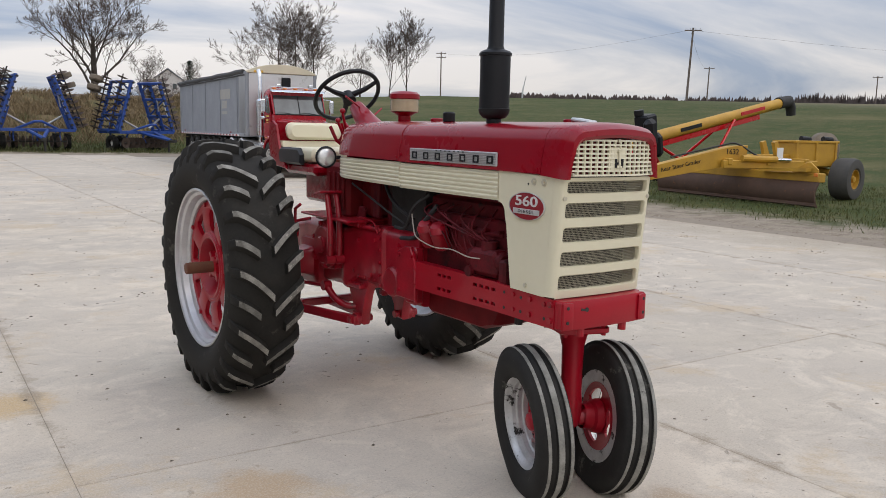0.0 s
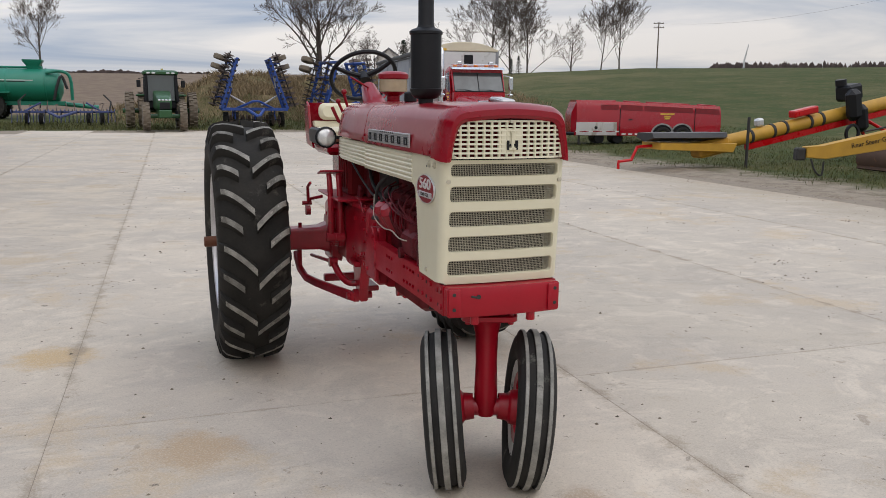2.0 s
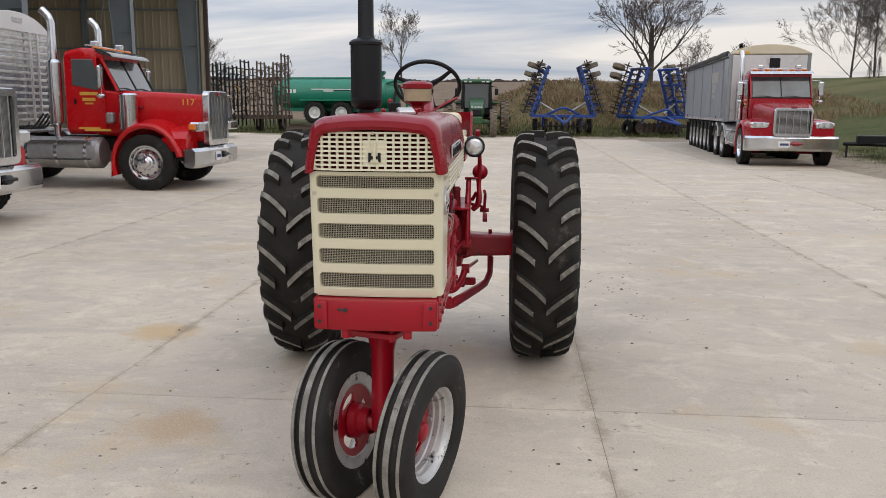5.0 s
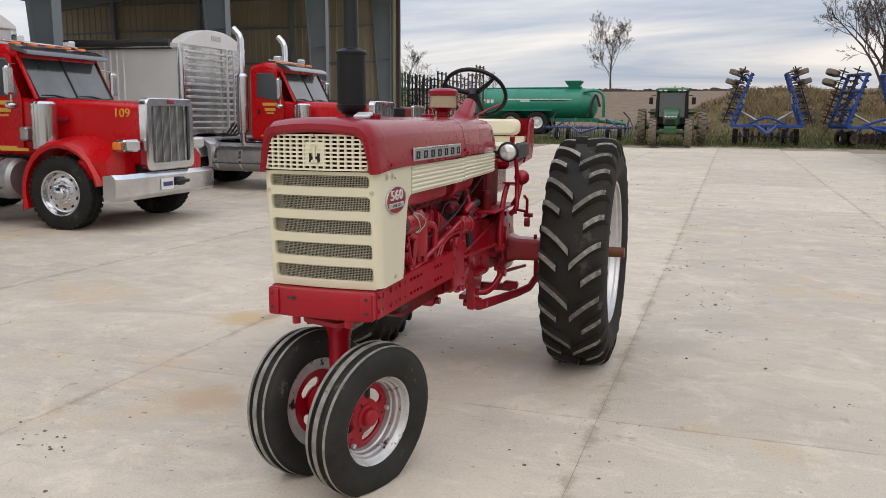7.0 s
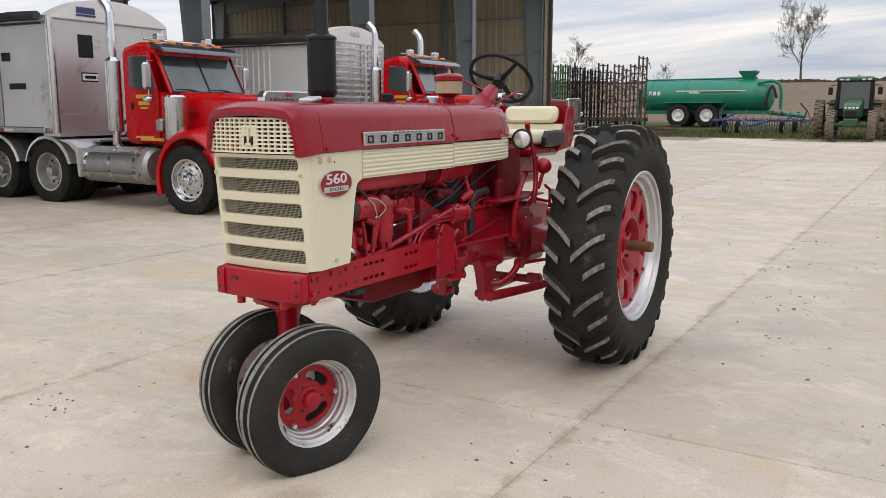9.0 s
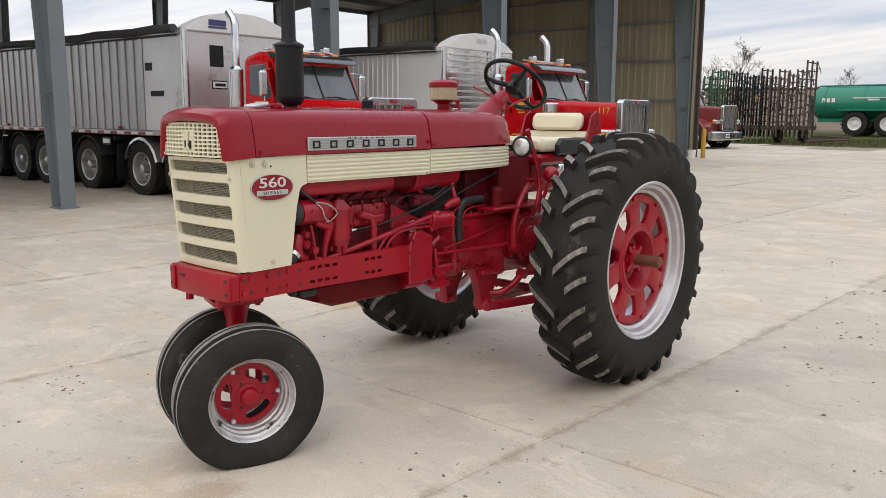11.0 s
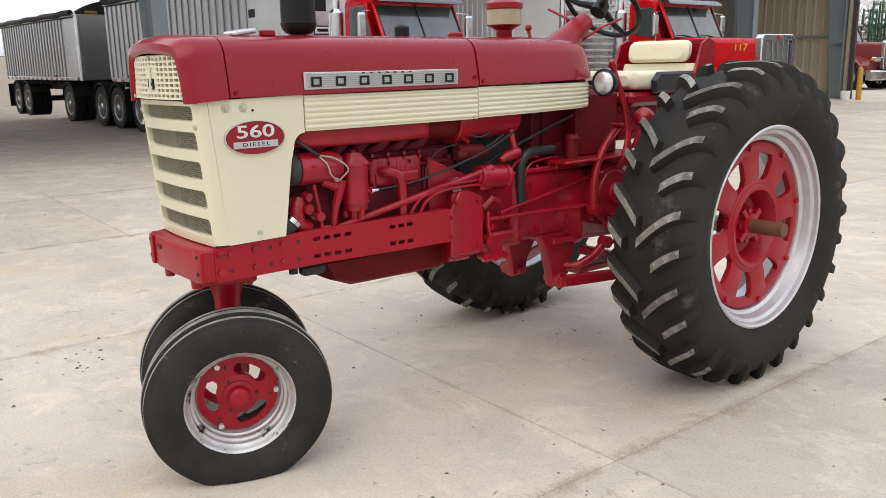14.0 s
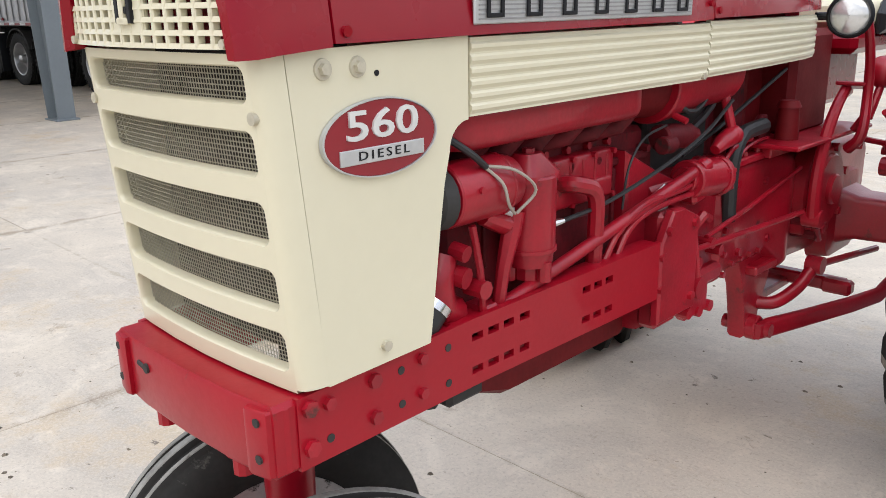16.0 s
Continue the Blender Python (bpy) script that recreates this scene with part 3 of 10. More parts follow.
def concrete_material():
    m = bpy.data.materials.new("broomed_concrete")
    m.use_nodes = True
    n, l = m.node_tree.nodes, m.node_tree.links
    b = n["Principled BSDF"]
    geo = n.new("ShaderNodeNewGeometry")

    def tex(scale, detail=5, rough=0.6, stretch=(1, 1, 1), twist=0.0, turn=0.0):
        mp = n.new("ShaderNodeMapping")
        mp.inputs["Scale"].default_value = stretch
        mp.inputs["Rotation"].default_value = (0, 0, turn)
        l.new(geo.outputs["Position"], mp.inputs["Vector"])
        t = n.new("ShaderNodeTexNoise")
        t.inputs["Scale"].default_value, t.inputs["Detail"].default_value, t.inputs["Roughness"].default_value, t.inputs["Distortion"].default_value = scale, detail, rough, twist
        l.new(mp.outputs[0], t.inputs["Vector"])
        return t.outputs["Fac"]

    def span(v, a, c, lo=0.0, hi=1.0):
        r = n.new("ShaderNodeMapRange")
        r.interpolation_type = "SMOOTHSTEP"
        for k, q in (("From Min", a), ("From Max", c), ("To Min", lo), ("To Max", hi)):
            r.inputs[k].default_value = q
        l.new(v, r.inputs["Value"])
        return r.outputs[0]

    def mix(f, a, c):
        r = n.new("ShaderNodeMix")
        r.data_type = "RGBA"
        l.new(f, r.inputs[0])
        for k, q in (("A", a), ("B", c)):
            if isinstance(q, tuple):
                r.inputs[k].default_value = (*q, 1)
            else:
                l.new(q, r.inputs[k])
        return r.outputs["Result"]

    def near(x, y, r, wob):
        sub = n.new("ShaderNodeVectorMath")
        sub.operation = "DISTANCE"
        sub.inputs[1].default_value = (x, y, 0)
        l.new(geo.outputs["Position"], sub.inputs[0])
        ad = n.new("ShaderNodeMath")
        ad.operation = "MULTIPLY_ADD"
        ad.inputs[1].default_value = 1.3 * r
        l.new(wob, ad.inputs[0])
        l.new(sub.outputs["Value"], ad.inputs[2])
        return span(ad.outputs[0], r * 1.45, r * 0.95)

    def along(axis, first, pitch, wide):
        """1 on lines across the given axis, fading out over a ragged width."""
        sep = n.new("ShaderNodeSeparateXYZ")
        l.new(geo.outputs["Position"], sep.inputs[0])
        v = sep.outputs[axis]
        for op, q in (("SUBTRACT", first), ("PINGPONG", pitch / 2)):
            r = n.new("ShaderNodeMath")
            r.operation = op
            r.inputs[1].default_value = q
            l.new(v, r.inputs[0])
            v = r.outputs[0]
        wob = n.new("ShaderNodeMath")
        wob.operation = "MULTIPLY_ADD"
        wob.inputs[1].default_value = wide * 7.0
        l.new(tex(4.2, 8, 0.72, twist=0.4), wob.inputs[0])
        l.new(v, wob.inputs[2])
        return span(wob.outputs[0], wide * 4.5, wide * 2.9, 0.0, 0.75)

    rough_noise = tex(6.0, 8, 0.75)
    info0 = n.new("ShaderNodeObjectInfo")
    def both(p, q):
        r = n.new("ShaderNodeMath")
        r.operation = "MULTIPLY"
        l.new(p, r.inputs[0])
        l.new(q, r.inputs[1])
        return r.outputs[0]

    place = n.new("ShaderNodeSeparateXYZ")
    l.new(geo.outputs["Position"], place.inputs[0])
    warm = mix(info0.outputs["Random"], (0.60, 0.505, 0.385), (0.545, 0.475, 0.39))
    # the strips beyond the long joint were cast from a greyer batch
    warm = mix(span(place.outputs["X"], 1.083, 1.087, 0, 0.75), warm, (0.49, 0.432, 0.355))
    col = mix(span(tex(0.5, 6, 0.6), 0.38, 0.62), warm, (0.475, 0.415, 0.345))
    # cloudy patches and faint sweeps of the power trowel
    col = mix(span(tex(1.3, 9, 0.7, (1, 1, 1), 1.2), 0.45, 0.68, 0, 0.6), col, (0.43, 0.378, 0.315))
    col = mix(span(tex(2.1, 9, 0.72, (1, 1, 1), 0.8), 0.48, 0.64, 0, 0.6), col, (0.67, 0.585, 0.475))
    col = mix(span(tex(0.8, 9, 0.66, (0.8, 1.2, 1), 1.2, 0.5), 0.47, 0.66, 0, 0.55), col, (0.385, 0.34, 0.29))
    col = mix(span(tex(2.2, 9, 0.72, (0.75, 1.3, 1), 1.0, -0.35), 0.52, 0.68, 0, 0.45), col, (0.37, 0.32, 0.265))
    sweep = both(span(tex(4.0, 4, 0.55, (0.3, 3.0, 1), 0.5, 0.7), 0.50, 0.62), span(tex(0.45, 3, 0.5), 0.54, 0.64, 0, 0.4))
    col = mix(sweep, col, (0.36, 0.325, 0.28))
    # sandy and rusty stains
    col = mix(span(tex(0.55, 9, 0.74), 0.53, 0.63, 0, 0.75), col, (0.50, 0.39, 0.265))
    col = mix(span(tex(1.6, 9, 0.8), 0.57, 0.67, 0, 0.5), col, (0.40, 0.315, 0.225))
    col = mix(span(tex(4.2, 9, 0.82), 0.60, 0.70, 0, 0.45), col, (0.31, 0.25, 0.185))
    # trodden clods and oily drips, thicker in some places
    worn = span(tex(0.75, 5, 0.6), 0.40, 0.58, 0.15, 1.0)
    col = mix(both(span(tex(5.5, 5, 0.65, (1, 1, 1), 0.6), 0.625, 0.70, 0, 0.6), worn), col, (0.25, 0.195, 0.145))
    col = mix(both(span(tex(12.0, 5, 0.62, (1, 1, 1), 0.4), 0.655, 0.70, 0, 0.85), worn), col, (0.13, 0.105, 0.082))
    col = mix(span(tex(9.0, 4, 0.6), 0.62, 0.72, 0, 0.4), col, (0.68, 0.60, 0.49))
    col = mix(near(-2.12, 2.80, 0.42, rough_noise), col, (0.52, 0.37, 0.205))
    col = mix(near(-1.27, 0.95, 0.40, rough_noise), col, (0.43, 0.315, 0.205))
    col = mix(near(0.35, -0.15, 0.25, rough_noise), col, (0.40, 0.31, 0.225))
    # soil carried over the yard's edge
    edge = n.new("ShaderNodeMath")
    edge.operation = "MULTIPLY_ADD"
    edge.inputs[1].default_value = 6.0
    l.new(tex(0.5, 8, 0.7), edge.inputs[0])
    l.new(place.outputs["X"], edge.inputs[2])
    col = mix(span(edge.outputs[0], 10.2, 14.2, 0, 0.85), col, (0.36, 0.295, 0.215))
    # dirt lodged along the joints
    col = mix(along("X", 1.085, STRIP, 0.065), col, (0.285, 0.225, 0.16))
    col = mix(along("Y", 1.41, BAY, 0.02), col, (0.36, 0.30, 0.23))
    # grit
    col = mix(span(tex(42.0, 5, 0.7), 0.64, 0.70, 0, 0.5), col, (0.25, 0.21, 0.17))
    col = mix(span(tex(90.0, 4, 0.7), 0.45, 0.64, 0, 0.34), col, (0.66, 0.58, 0.47))
    col = mix(span(tex(60.0, 5, 0.75), 0.52, 0.64, 0, 0.42), col, (0.33, 0.285, 0.235))
    info = n.new("ShaderNodeObjectInfo")
    rnd = span(info.outputs["Random"], 0, 1, 0.93, 1.06)
    sc = n.new("ShaderNodeVectorMath")
    sc.operation = "SCALE"
    l.new(col, sc.inputs[0])
    l.new(rnd, sc.inputs["Scale"])
    l.new(sc.outputs[0], b.inputs["Base Color"])
    b.inputs["Roughness"].default_value = 0.82
    b.inputs["Specular IOR Level"].default_value = 0.3
    bp = n.new("ShaderNodeBump")
    bp.inputs["Strength"].default_value = 0.3
    bp.inputs["Distance"].default_value = 0.006
    l.new(tex(24.0, 8, 0.7), bp.inputs["Height"])
    l.new(bp.outputs[0], b.inputs["Normal"])
    return m


STRIP, BAY, GAP = 3.06, 6.1, 0.003
LAND = land_material()
CONCRETE = concrete_material()
JOINT = material("joint_dirt", (0.27, 0.22, 0.165), 0.95, size=3, grain=40, bump=0.3, where="World")
ground = part("ground", land(), LAND, angle=180, fix=False)
tagged(ground, "short grass, bare soil and fields rising to a low hill", "ground", kind="structure")



def yard():
    """Cast strips of concrete with dirt-filled joints."""
    base = Shape()
    for y0, y1, d0, d1 in ((-15.0, 10.0, 0.0014, 0.0014), (10.0, 20.0, 0.0014, 0.02), (20.0, EDGE_Y - 0.3, 0.02, 0.02)):
        z0, z1 = yard_z(y0) - d0, yard_z(y1) - d1
        for x0, x1 in ((-26.5, -14.215), (-14.215, -1.975), (-1.975, EDGE_X)):
            a, c = side_z(x0), side_z(x1)
            base.add([(x0, y0, z0 + a), (x1, y0, z0 + c), (x1, y1, z1 + c), (x0, y1, z1 + a)], [(0, 1, 2, 3)])
    root = part("pavement", base, JOINT)
    tagged(root, "dusty concrete yard cast in strips with open joints", "pavement", kind="structure")
    s = Shape()
    w, h, b = STRIP - GAP, BAY - GAP, 0.001
    s.loft([[(-w / 2, -h / 2, -0.03), (w / 2, -h / 2, -0.03), (w / 2, h / 2, -0.03), (-w / 2, h / 2, -0.03)],
            [(-w / 2, -h / 2, -b), (w / 2, -h / 2, -b), (w / 2, h / 2, -b), (-w / 2, h / 2, -b)],
            [(-w / 2 + b, -h / 2 + b, 0), (w / 2 - b, -h / 2 + b, 0), (w / 2 - b, h / 2 - b, 0), (-w / 2 + b, h / 2 - b, 0)]])
    first = None
    for i in range(-9, 3):
        shift = 0.0 if i in (-1, 0) else (0.0, 2.1, 4.2)[i % 3]
        for j in range(-3, 7):
            x, y = 1.085 + STRIP * (i + 0.5), 1.41 + BAY * (j + 0.5) - shift
            if y - BAY / 2 > EDGE_Y - 1.6 or y + BAY / 2 < -16:
                continue
            tilt = math.degrees(math.atan(0.005)) if y > 20 else 0
            lean = math.degrees(math.atan(0.008)) if -14.3 < x < -1.9 else 0
            place = pose(x, y, yard_z(y) + side_z(x), tilt, lean, 0)
            if first is None:
                first = part("slab", s, CONCRETE, root, place=place)
            else:
                same("slab", first, root, place)
    return root


yard()

# ---- the red row-crop tractor (drawn nose to -y, in units of 1.071 m) ----
UNIT[0] = 1.071
U = 1.071
tractor = thing("vintage_tractor", "maroon and cream vintage row-crop diesel tractor standing on the concrete yard", "tractor", place=pose(0.021, 0.013, 0, 0, 0, 0.9))


def studs(name, mat, parent, ends, n=10, label=""):
    """Bolts, screws or plugs: each pair of ends with its radius is a part of its own."""
    for a, b, r in ends:
        part(name, Shape().cyl(a, b, r, n=n), mat, parent, label)


def hood_ring(y, w, z0, z1, r, bow=0.0, lean=0.02, n=7):
    """The hood's outline at y: sides, rounded shoulders and a crowned top."""
    pts = [(-w, z0), (-w + lean * 0.4, z0 + (z1 - r - z0) * 0.5)]
    for j in range(n + 1):
        a = radians(180 - 90 * j / n)
        pts.append((-w + lean + r + r * math.cos(a), z1 - 0.012 - r + r * math.sin(a)))
    top = w - lean - r
    for j in range(1, 6):
        x = -top + 2 * top * j / 6
        pts.append((x, z1 - 0.012 * (x / top) ** 2))
    pts += [(-x, z) for x, z in pts[n + 2::-1]]
    return [(x, y + bow * (x / w) ** 2, z) for x, z in pts]


def hood():
    s = Shape()
    s.loft([hood_ring(0.07, 0.233, 1.386, 1.545, 0.05, 0.03), hood_ring(-0.006, 0.233, 1.384, 1.545, 0.05, 0.03),
            hood_ring(-0.018, 0.243, 1.380, 1.558, 0.055, 0.03), hood_ring(-0.015, 0.256, 1.379, 1.58, 0.065, 0.03),
            hood_ring(0.012, 0.269, 1.380, 1.597, 0.075, 0.028), hood_ring(0.055, 0.275, 1.384, 1.606, 0.08, 0.015),
            hood_ring(0.158, 0.272, 1.390, 1.607, 0.08)], cap=False, closed=False)
    nose = part("hood_nose", s, HOOD_RED, tractor)
    s = Shape()
    s.loft([hood_ring(y, 0.269 - d, 1.394 + 0.006 * max(0.0, y - 0.2), 1.607 - d, 0.082) for y, d in ((0.1625, 0.006), (0.165, 0.0), (0.45, 0), (0.8, -0.001), (1.1, 0), (1.262, 0), (1.266, 0.006))], cap=False, closed=False)
    part("hood", s, HOOD_RED, tractor)
    s = Shape()
    s.loft([hood_ring(y, w, z0, z1, 0.082) for y, w, z0, z1 in (
        (1.2705, 0.263, 1.403, 1.601), (1.273, 0.269, 1.403, 1.607), (1.5, 0.270, 1.405, 1.608), (1.8, 0.268, 1.409, 1.607), (1.93, 0.260, 1.412, 1.602),
        (1.985, 0.243, 1.414, 1.592), (2.02, 0.22, 1.418, 1.575), (2.04, 0.185, 1.43, 1.55))], cap=False, closed=False)
    s.add([(x, 2.04, z) for x, y, z in hood_ring(2.04, 0.185, 1.43, 1.55, 0.082)], [tuple(range(len(hood_ring(0, 1, 0, 1, 0.1))))])
    part("fuel_tank_cowl", s, HOOD_RED, tractor)
    studs("hood_bolt", HOOD_RED, tractor, [((sx * 0.258, y, z), (sx * 0.272, y, z), 0.008) for sx in (-1, 1) for y, z in ((0.185, 1.41), (1.247, 1.437), (1.29, 1.42))])
    s = Shape()
    s.box((0.09, 0.30, 1.613), (0.07, 0.10, 0.018), 0.006, (8, 0, 12))
    part("radiator_cap_cover", s, PLATE, tractor, "folded bright metal cover")
    s = Shape()
    s.cyl((0.10, 0.40, 1.60), (0.10, 0.40, 1.622), 0.03, n=14, bev=0.004)
    part("filler_cap", s, HOOD_RED, tractor)
    part("filler_cap", Shape().cyl((0.02, 1.35, 1.60), (0.02, 1.35, 1.625), 0.035, n=14, bev=0.005), HOOD_RED, tractor)
    s = Shape()
    s.cyl((-0.06, 1.12, 1.60), (-0.06, 1.12, 1.655), 0.032, n=16, bev=0.008)
    part("black_cap", s, BLACK, tractor)


def face_y(x, z=1.15):
    """The raked, slightly bowed front of the grille panel."""
    return 0.027 + 0.0125 * (x / 0.22) ** 2 + 0.086 * (1.386 - z)


def nose_y(x):
    return 0.012 + 0.03 * (x / 0.25) ** 2


def ring_on(w, h, r, zc, dy, n=9, k=18):
    """A rounded slot outline, finely stepped along its long sides, laid on the bowed front."""
    out = []
    r = min(r, h / 2 - 0.001)
    top = [(w / 2 - r - (w - 2 * r) * j / k, h / 2) for j in range(k + 1)]
    left = [(-w / 2 + r - r * math.sin(radians(90 * j / n)), h / 2 - r + r * math.cos(radians(90 * j / n))) for j in range(1, n)]
    left2 = [(-w / 2, 0)]
    half = top + left + left2
    low = [(x, -z) for x, z in half[::-1]][1:]
    right = [(-x, z) for x, z in (left[::-1] + left2)]
    pts = half + low
    rest = [(w / 2 - r + r * math.cos(radians(90 * j / n)), -h / 2 + r - r * math.sin(radians(90 * j / n))) for j in range(n - 1, 0, -1)]
    rest += [(w / 2, 0)] + [(w / 2 - r + r * math.cos(radians(90 * j / n)), h / 2 - r + r * math.sin(radians(90 * j / n))) for j in range(1, n)]
    pts += rest
    return [(x, face_y(x, zc + z) + dy, zc + z) for x, z in pts]


SLOTS = ((1.346, 0.052), (1.253, 0.065), (1.154, 0.065), (1.054, 0.066), (0.957, 0.065))


def grille():
    s = Shape()
    cuts = [1.386, 1.3025, 1.2035, 1.1040, 1.0055, 0.899]
    for (zc, h), zt, zb in zip(SLOTS, cuts, cuts[1:]):
        a = ring_on(0.454, h, 0.016, zc, 0.0)
        outer = []
        for x, y, z in a:
            fx, fz = x / 0.227, (z - zc) / (h / 2)
            if abs(fz) > 0.98:
                ox = 0.236 * max(-1, min(1, x / 0.211))
                oz = zt if fz > 0 else zb
            else:
                ox = 0.236 * (1 if fx > 0 else -1)
                oz = zc + ((zt - zc) if fz > 0 else (zc - zb)) * (fz / 0.98)
            outer.append((ox, face_y(ox, oz), oz))
        s.loft([outer, a, ring_on(0.450, h - 0.004, 0.015, zc, 0.003), ring_on(0.448, h - 0.006, 0.014, zc, 0.008), ring_on(0.447, h - 0.007, 0.013, zc, 0.022)], cap=False)
    for sx in (-1, 1):
        col = []
        for z in (0.899, 1.06, 1.22, 1.386):
            f = face_y(0.236, z)
            col.append([(sx * x, f + dy, z) for x, dy in ((0.236, 0.0), (0.2425, 0.002), (0.2485, 0.0065), (0.253, 0.0135), (0.256, 0.023), (0.258, 0.034), (0.2585, 0.043), (0.250, 0.043), (0.236, 0.014))])
        s.loft(col)
    s.loft([[(x, face_y(x, z) + dy, z) for x in (-0.236, -0.2, -0.1, 0, 0.1, 0.2, 0.236)] for dy, z in ((0.05, 0.894), (0.0, 0.894), (0.0, 0.899))], cap=False, closed=False)
    panel = part("grille_panel", s, CREAM, tractor, "cream enamelled grille panel with five slots")
    studs("screw", PALE_SCREW, panel, [((sx * 0.235, face_y(0.235, 1.303) - 0.005, 1.303), (sx * 0.235, face_y(0.235, 1.303) + 0.006, 1.303), 0.009) for sx in (-1, 1)], 12)
    for zc, h in SLOTS:
        s = Shape()
        x = -0.222
        while x < 0.2225:
            ya, yb = face_y(x, zc - h / 2) + 0.021, face_y(x, zc + h / 2) + 0.021
            s.add([(x - 0.0009, ya, zc - h / 2), (x + 0.0009, ya, zc - h / 2), (x + 0.0009, yb, zc + h / 2), (x - 0.0009, yb, zc + h / 2)], [(0, 1, 2, 3)])
            s.add([(x, ya - 0.0009, zc - h / 2), (x, ya + 0.0009, zc - h / 2), (x, yb + 0.0009, zc + h / 2), (x, yb - 0.0009, zc + h / 2)], [(0, 1, 2, 3)])
            x += 0.0066
        k = int(h / 0.0066)
        for j in range(k + 1):
            z = zc - h / 2 + h * j / k
            s.loft([[(q, face_y(q, z) + 0.0215 + e, z + f) for e, f in ((0, -0.0009), (0, 0.0009), (0.0014, 0))] for q in [-0.222 + 0.444 * i / 12 for i in range(13)]], cap=False)
        part("screen", s, ZINC, panel, "woven wire screen", fix=False)
    s = Shape()
    s.box((0, 0.19, 1.15), (0.46, 0.06, 0.50), 0.004)
    part("radiator", s, CORE, tractor)
    # egg-crate insert above
    s = Shape()
    w, zb, zt = 0.228, 1.392, 1.536
    for z in [zb + 0.003 + (zt - zb - 0.006) * j / 8 for j in range(9)]:
        s.loft([[(x, nose_y(x) - 0.012 + e, z + f) for e, f in ((0, -0.003), (0.002, 0.0042), (0.014, 0.0042), (0.014, -0.004))] for x in [-w + 2 * w * i / 16 for i in range(17)]])
    for j in range(16):
        x = -w + 2 * w * j / 15
        s.box((x, nose_y(x) - 0.005, (zt + zb) / 2), (0.0095, 0.013, zt - zb), 0.002)
    ins = part("grille_insert", s, CREAM, tractor, "cream egg-crate grille insert")
    studs("screw", PALE_SCREW, ins, [((x, nose_y(x) - 0.018, z), (x, nose_y(x), z), 0.0065) for x, z in ((-0.222, 1.399), (0.222, 1.399), (0.0, 1.533))])
    s = Shape()
    s.box((0, 0.16, 1.46), (0.44, 0.01, 0.15))
    part("insert_backing", s, DARK_RED, tractor)
    s = Shape()
    s.box((0.006, 0.008, 1.458), (0.092, 0.012, 0.098), 0.004)
    e = part("emblem", s, CREAM, tractor, "cream emblem plate with a dark mark")
    s = Shape()
    for x, z, a, c in ((-0.012, 1.443, 0.010, 0.036), (0.024, 1.443, 0.010, 0.036), (0.006, 1.443, 0.026, 0.010)):
        s.box((x, 0.0, z), (a, 0.008, c), 0.001)
    part("mark", s, BLACK, e)
    s = Shape()
    s.box((0.006, -0.003, 1.462), (0.011, 0.008, 0.075), 0.002)
    s.box((0.006, -0.003, 1.428), (0.03, 0.008, 0.010), 0.002)
    s.box((0.006, -0.003, 1.494), (0.02, 0.008, 0.010), 0.002)
    part("mark_bar", s, CREAM, e)


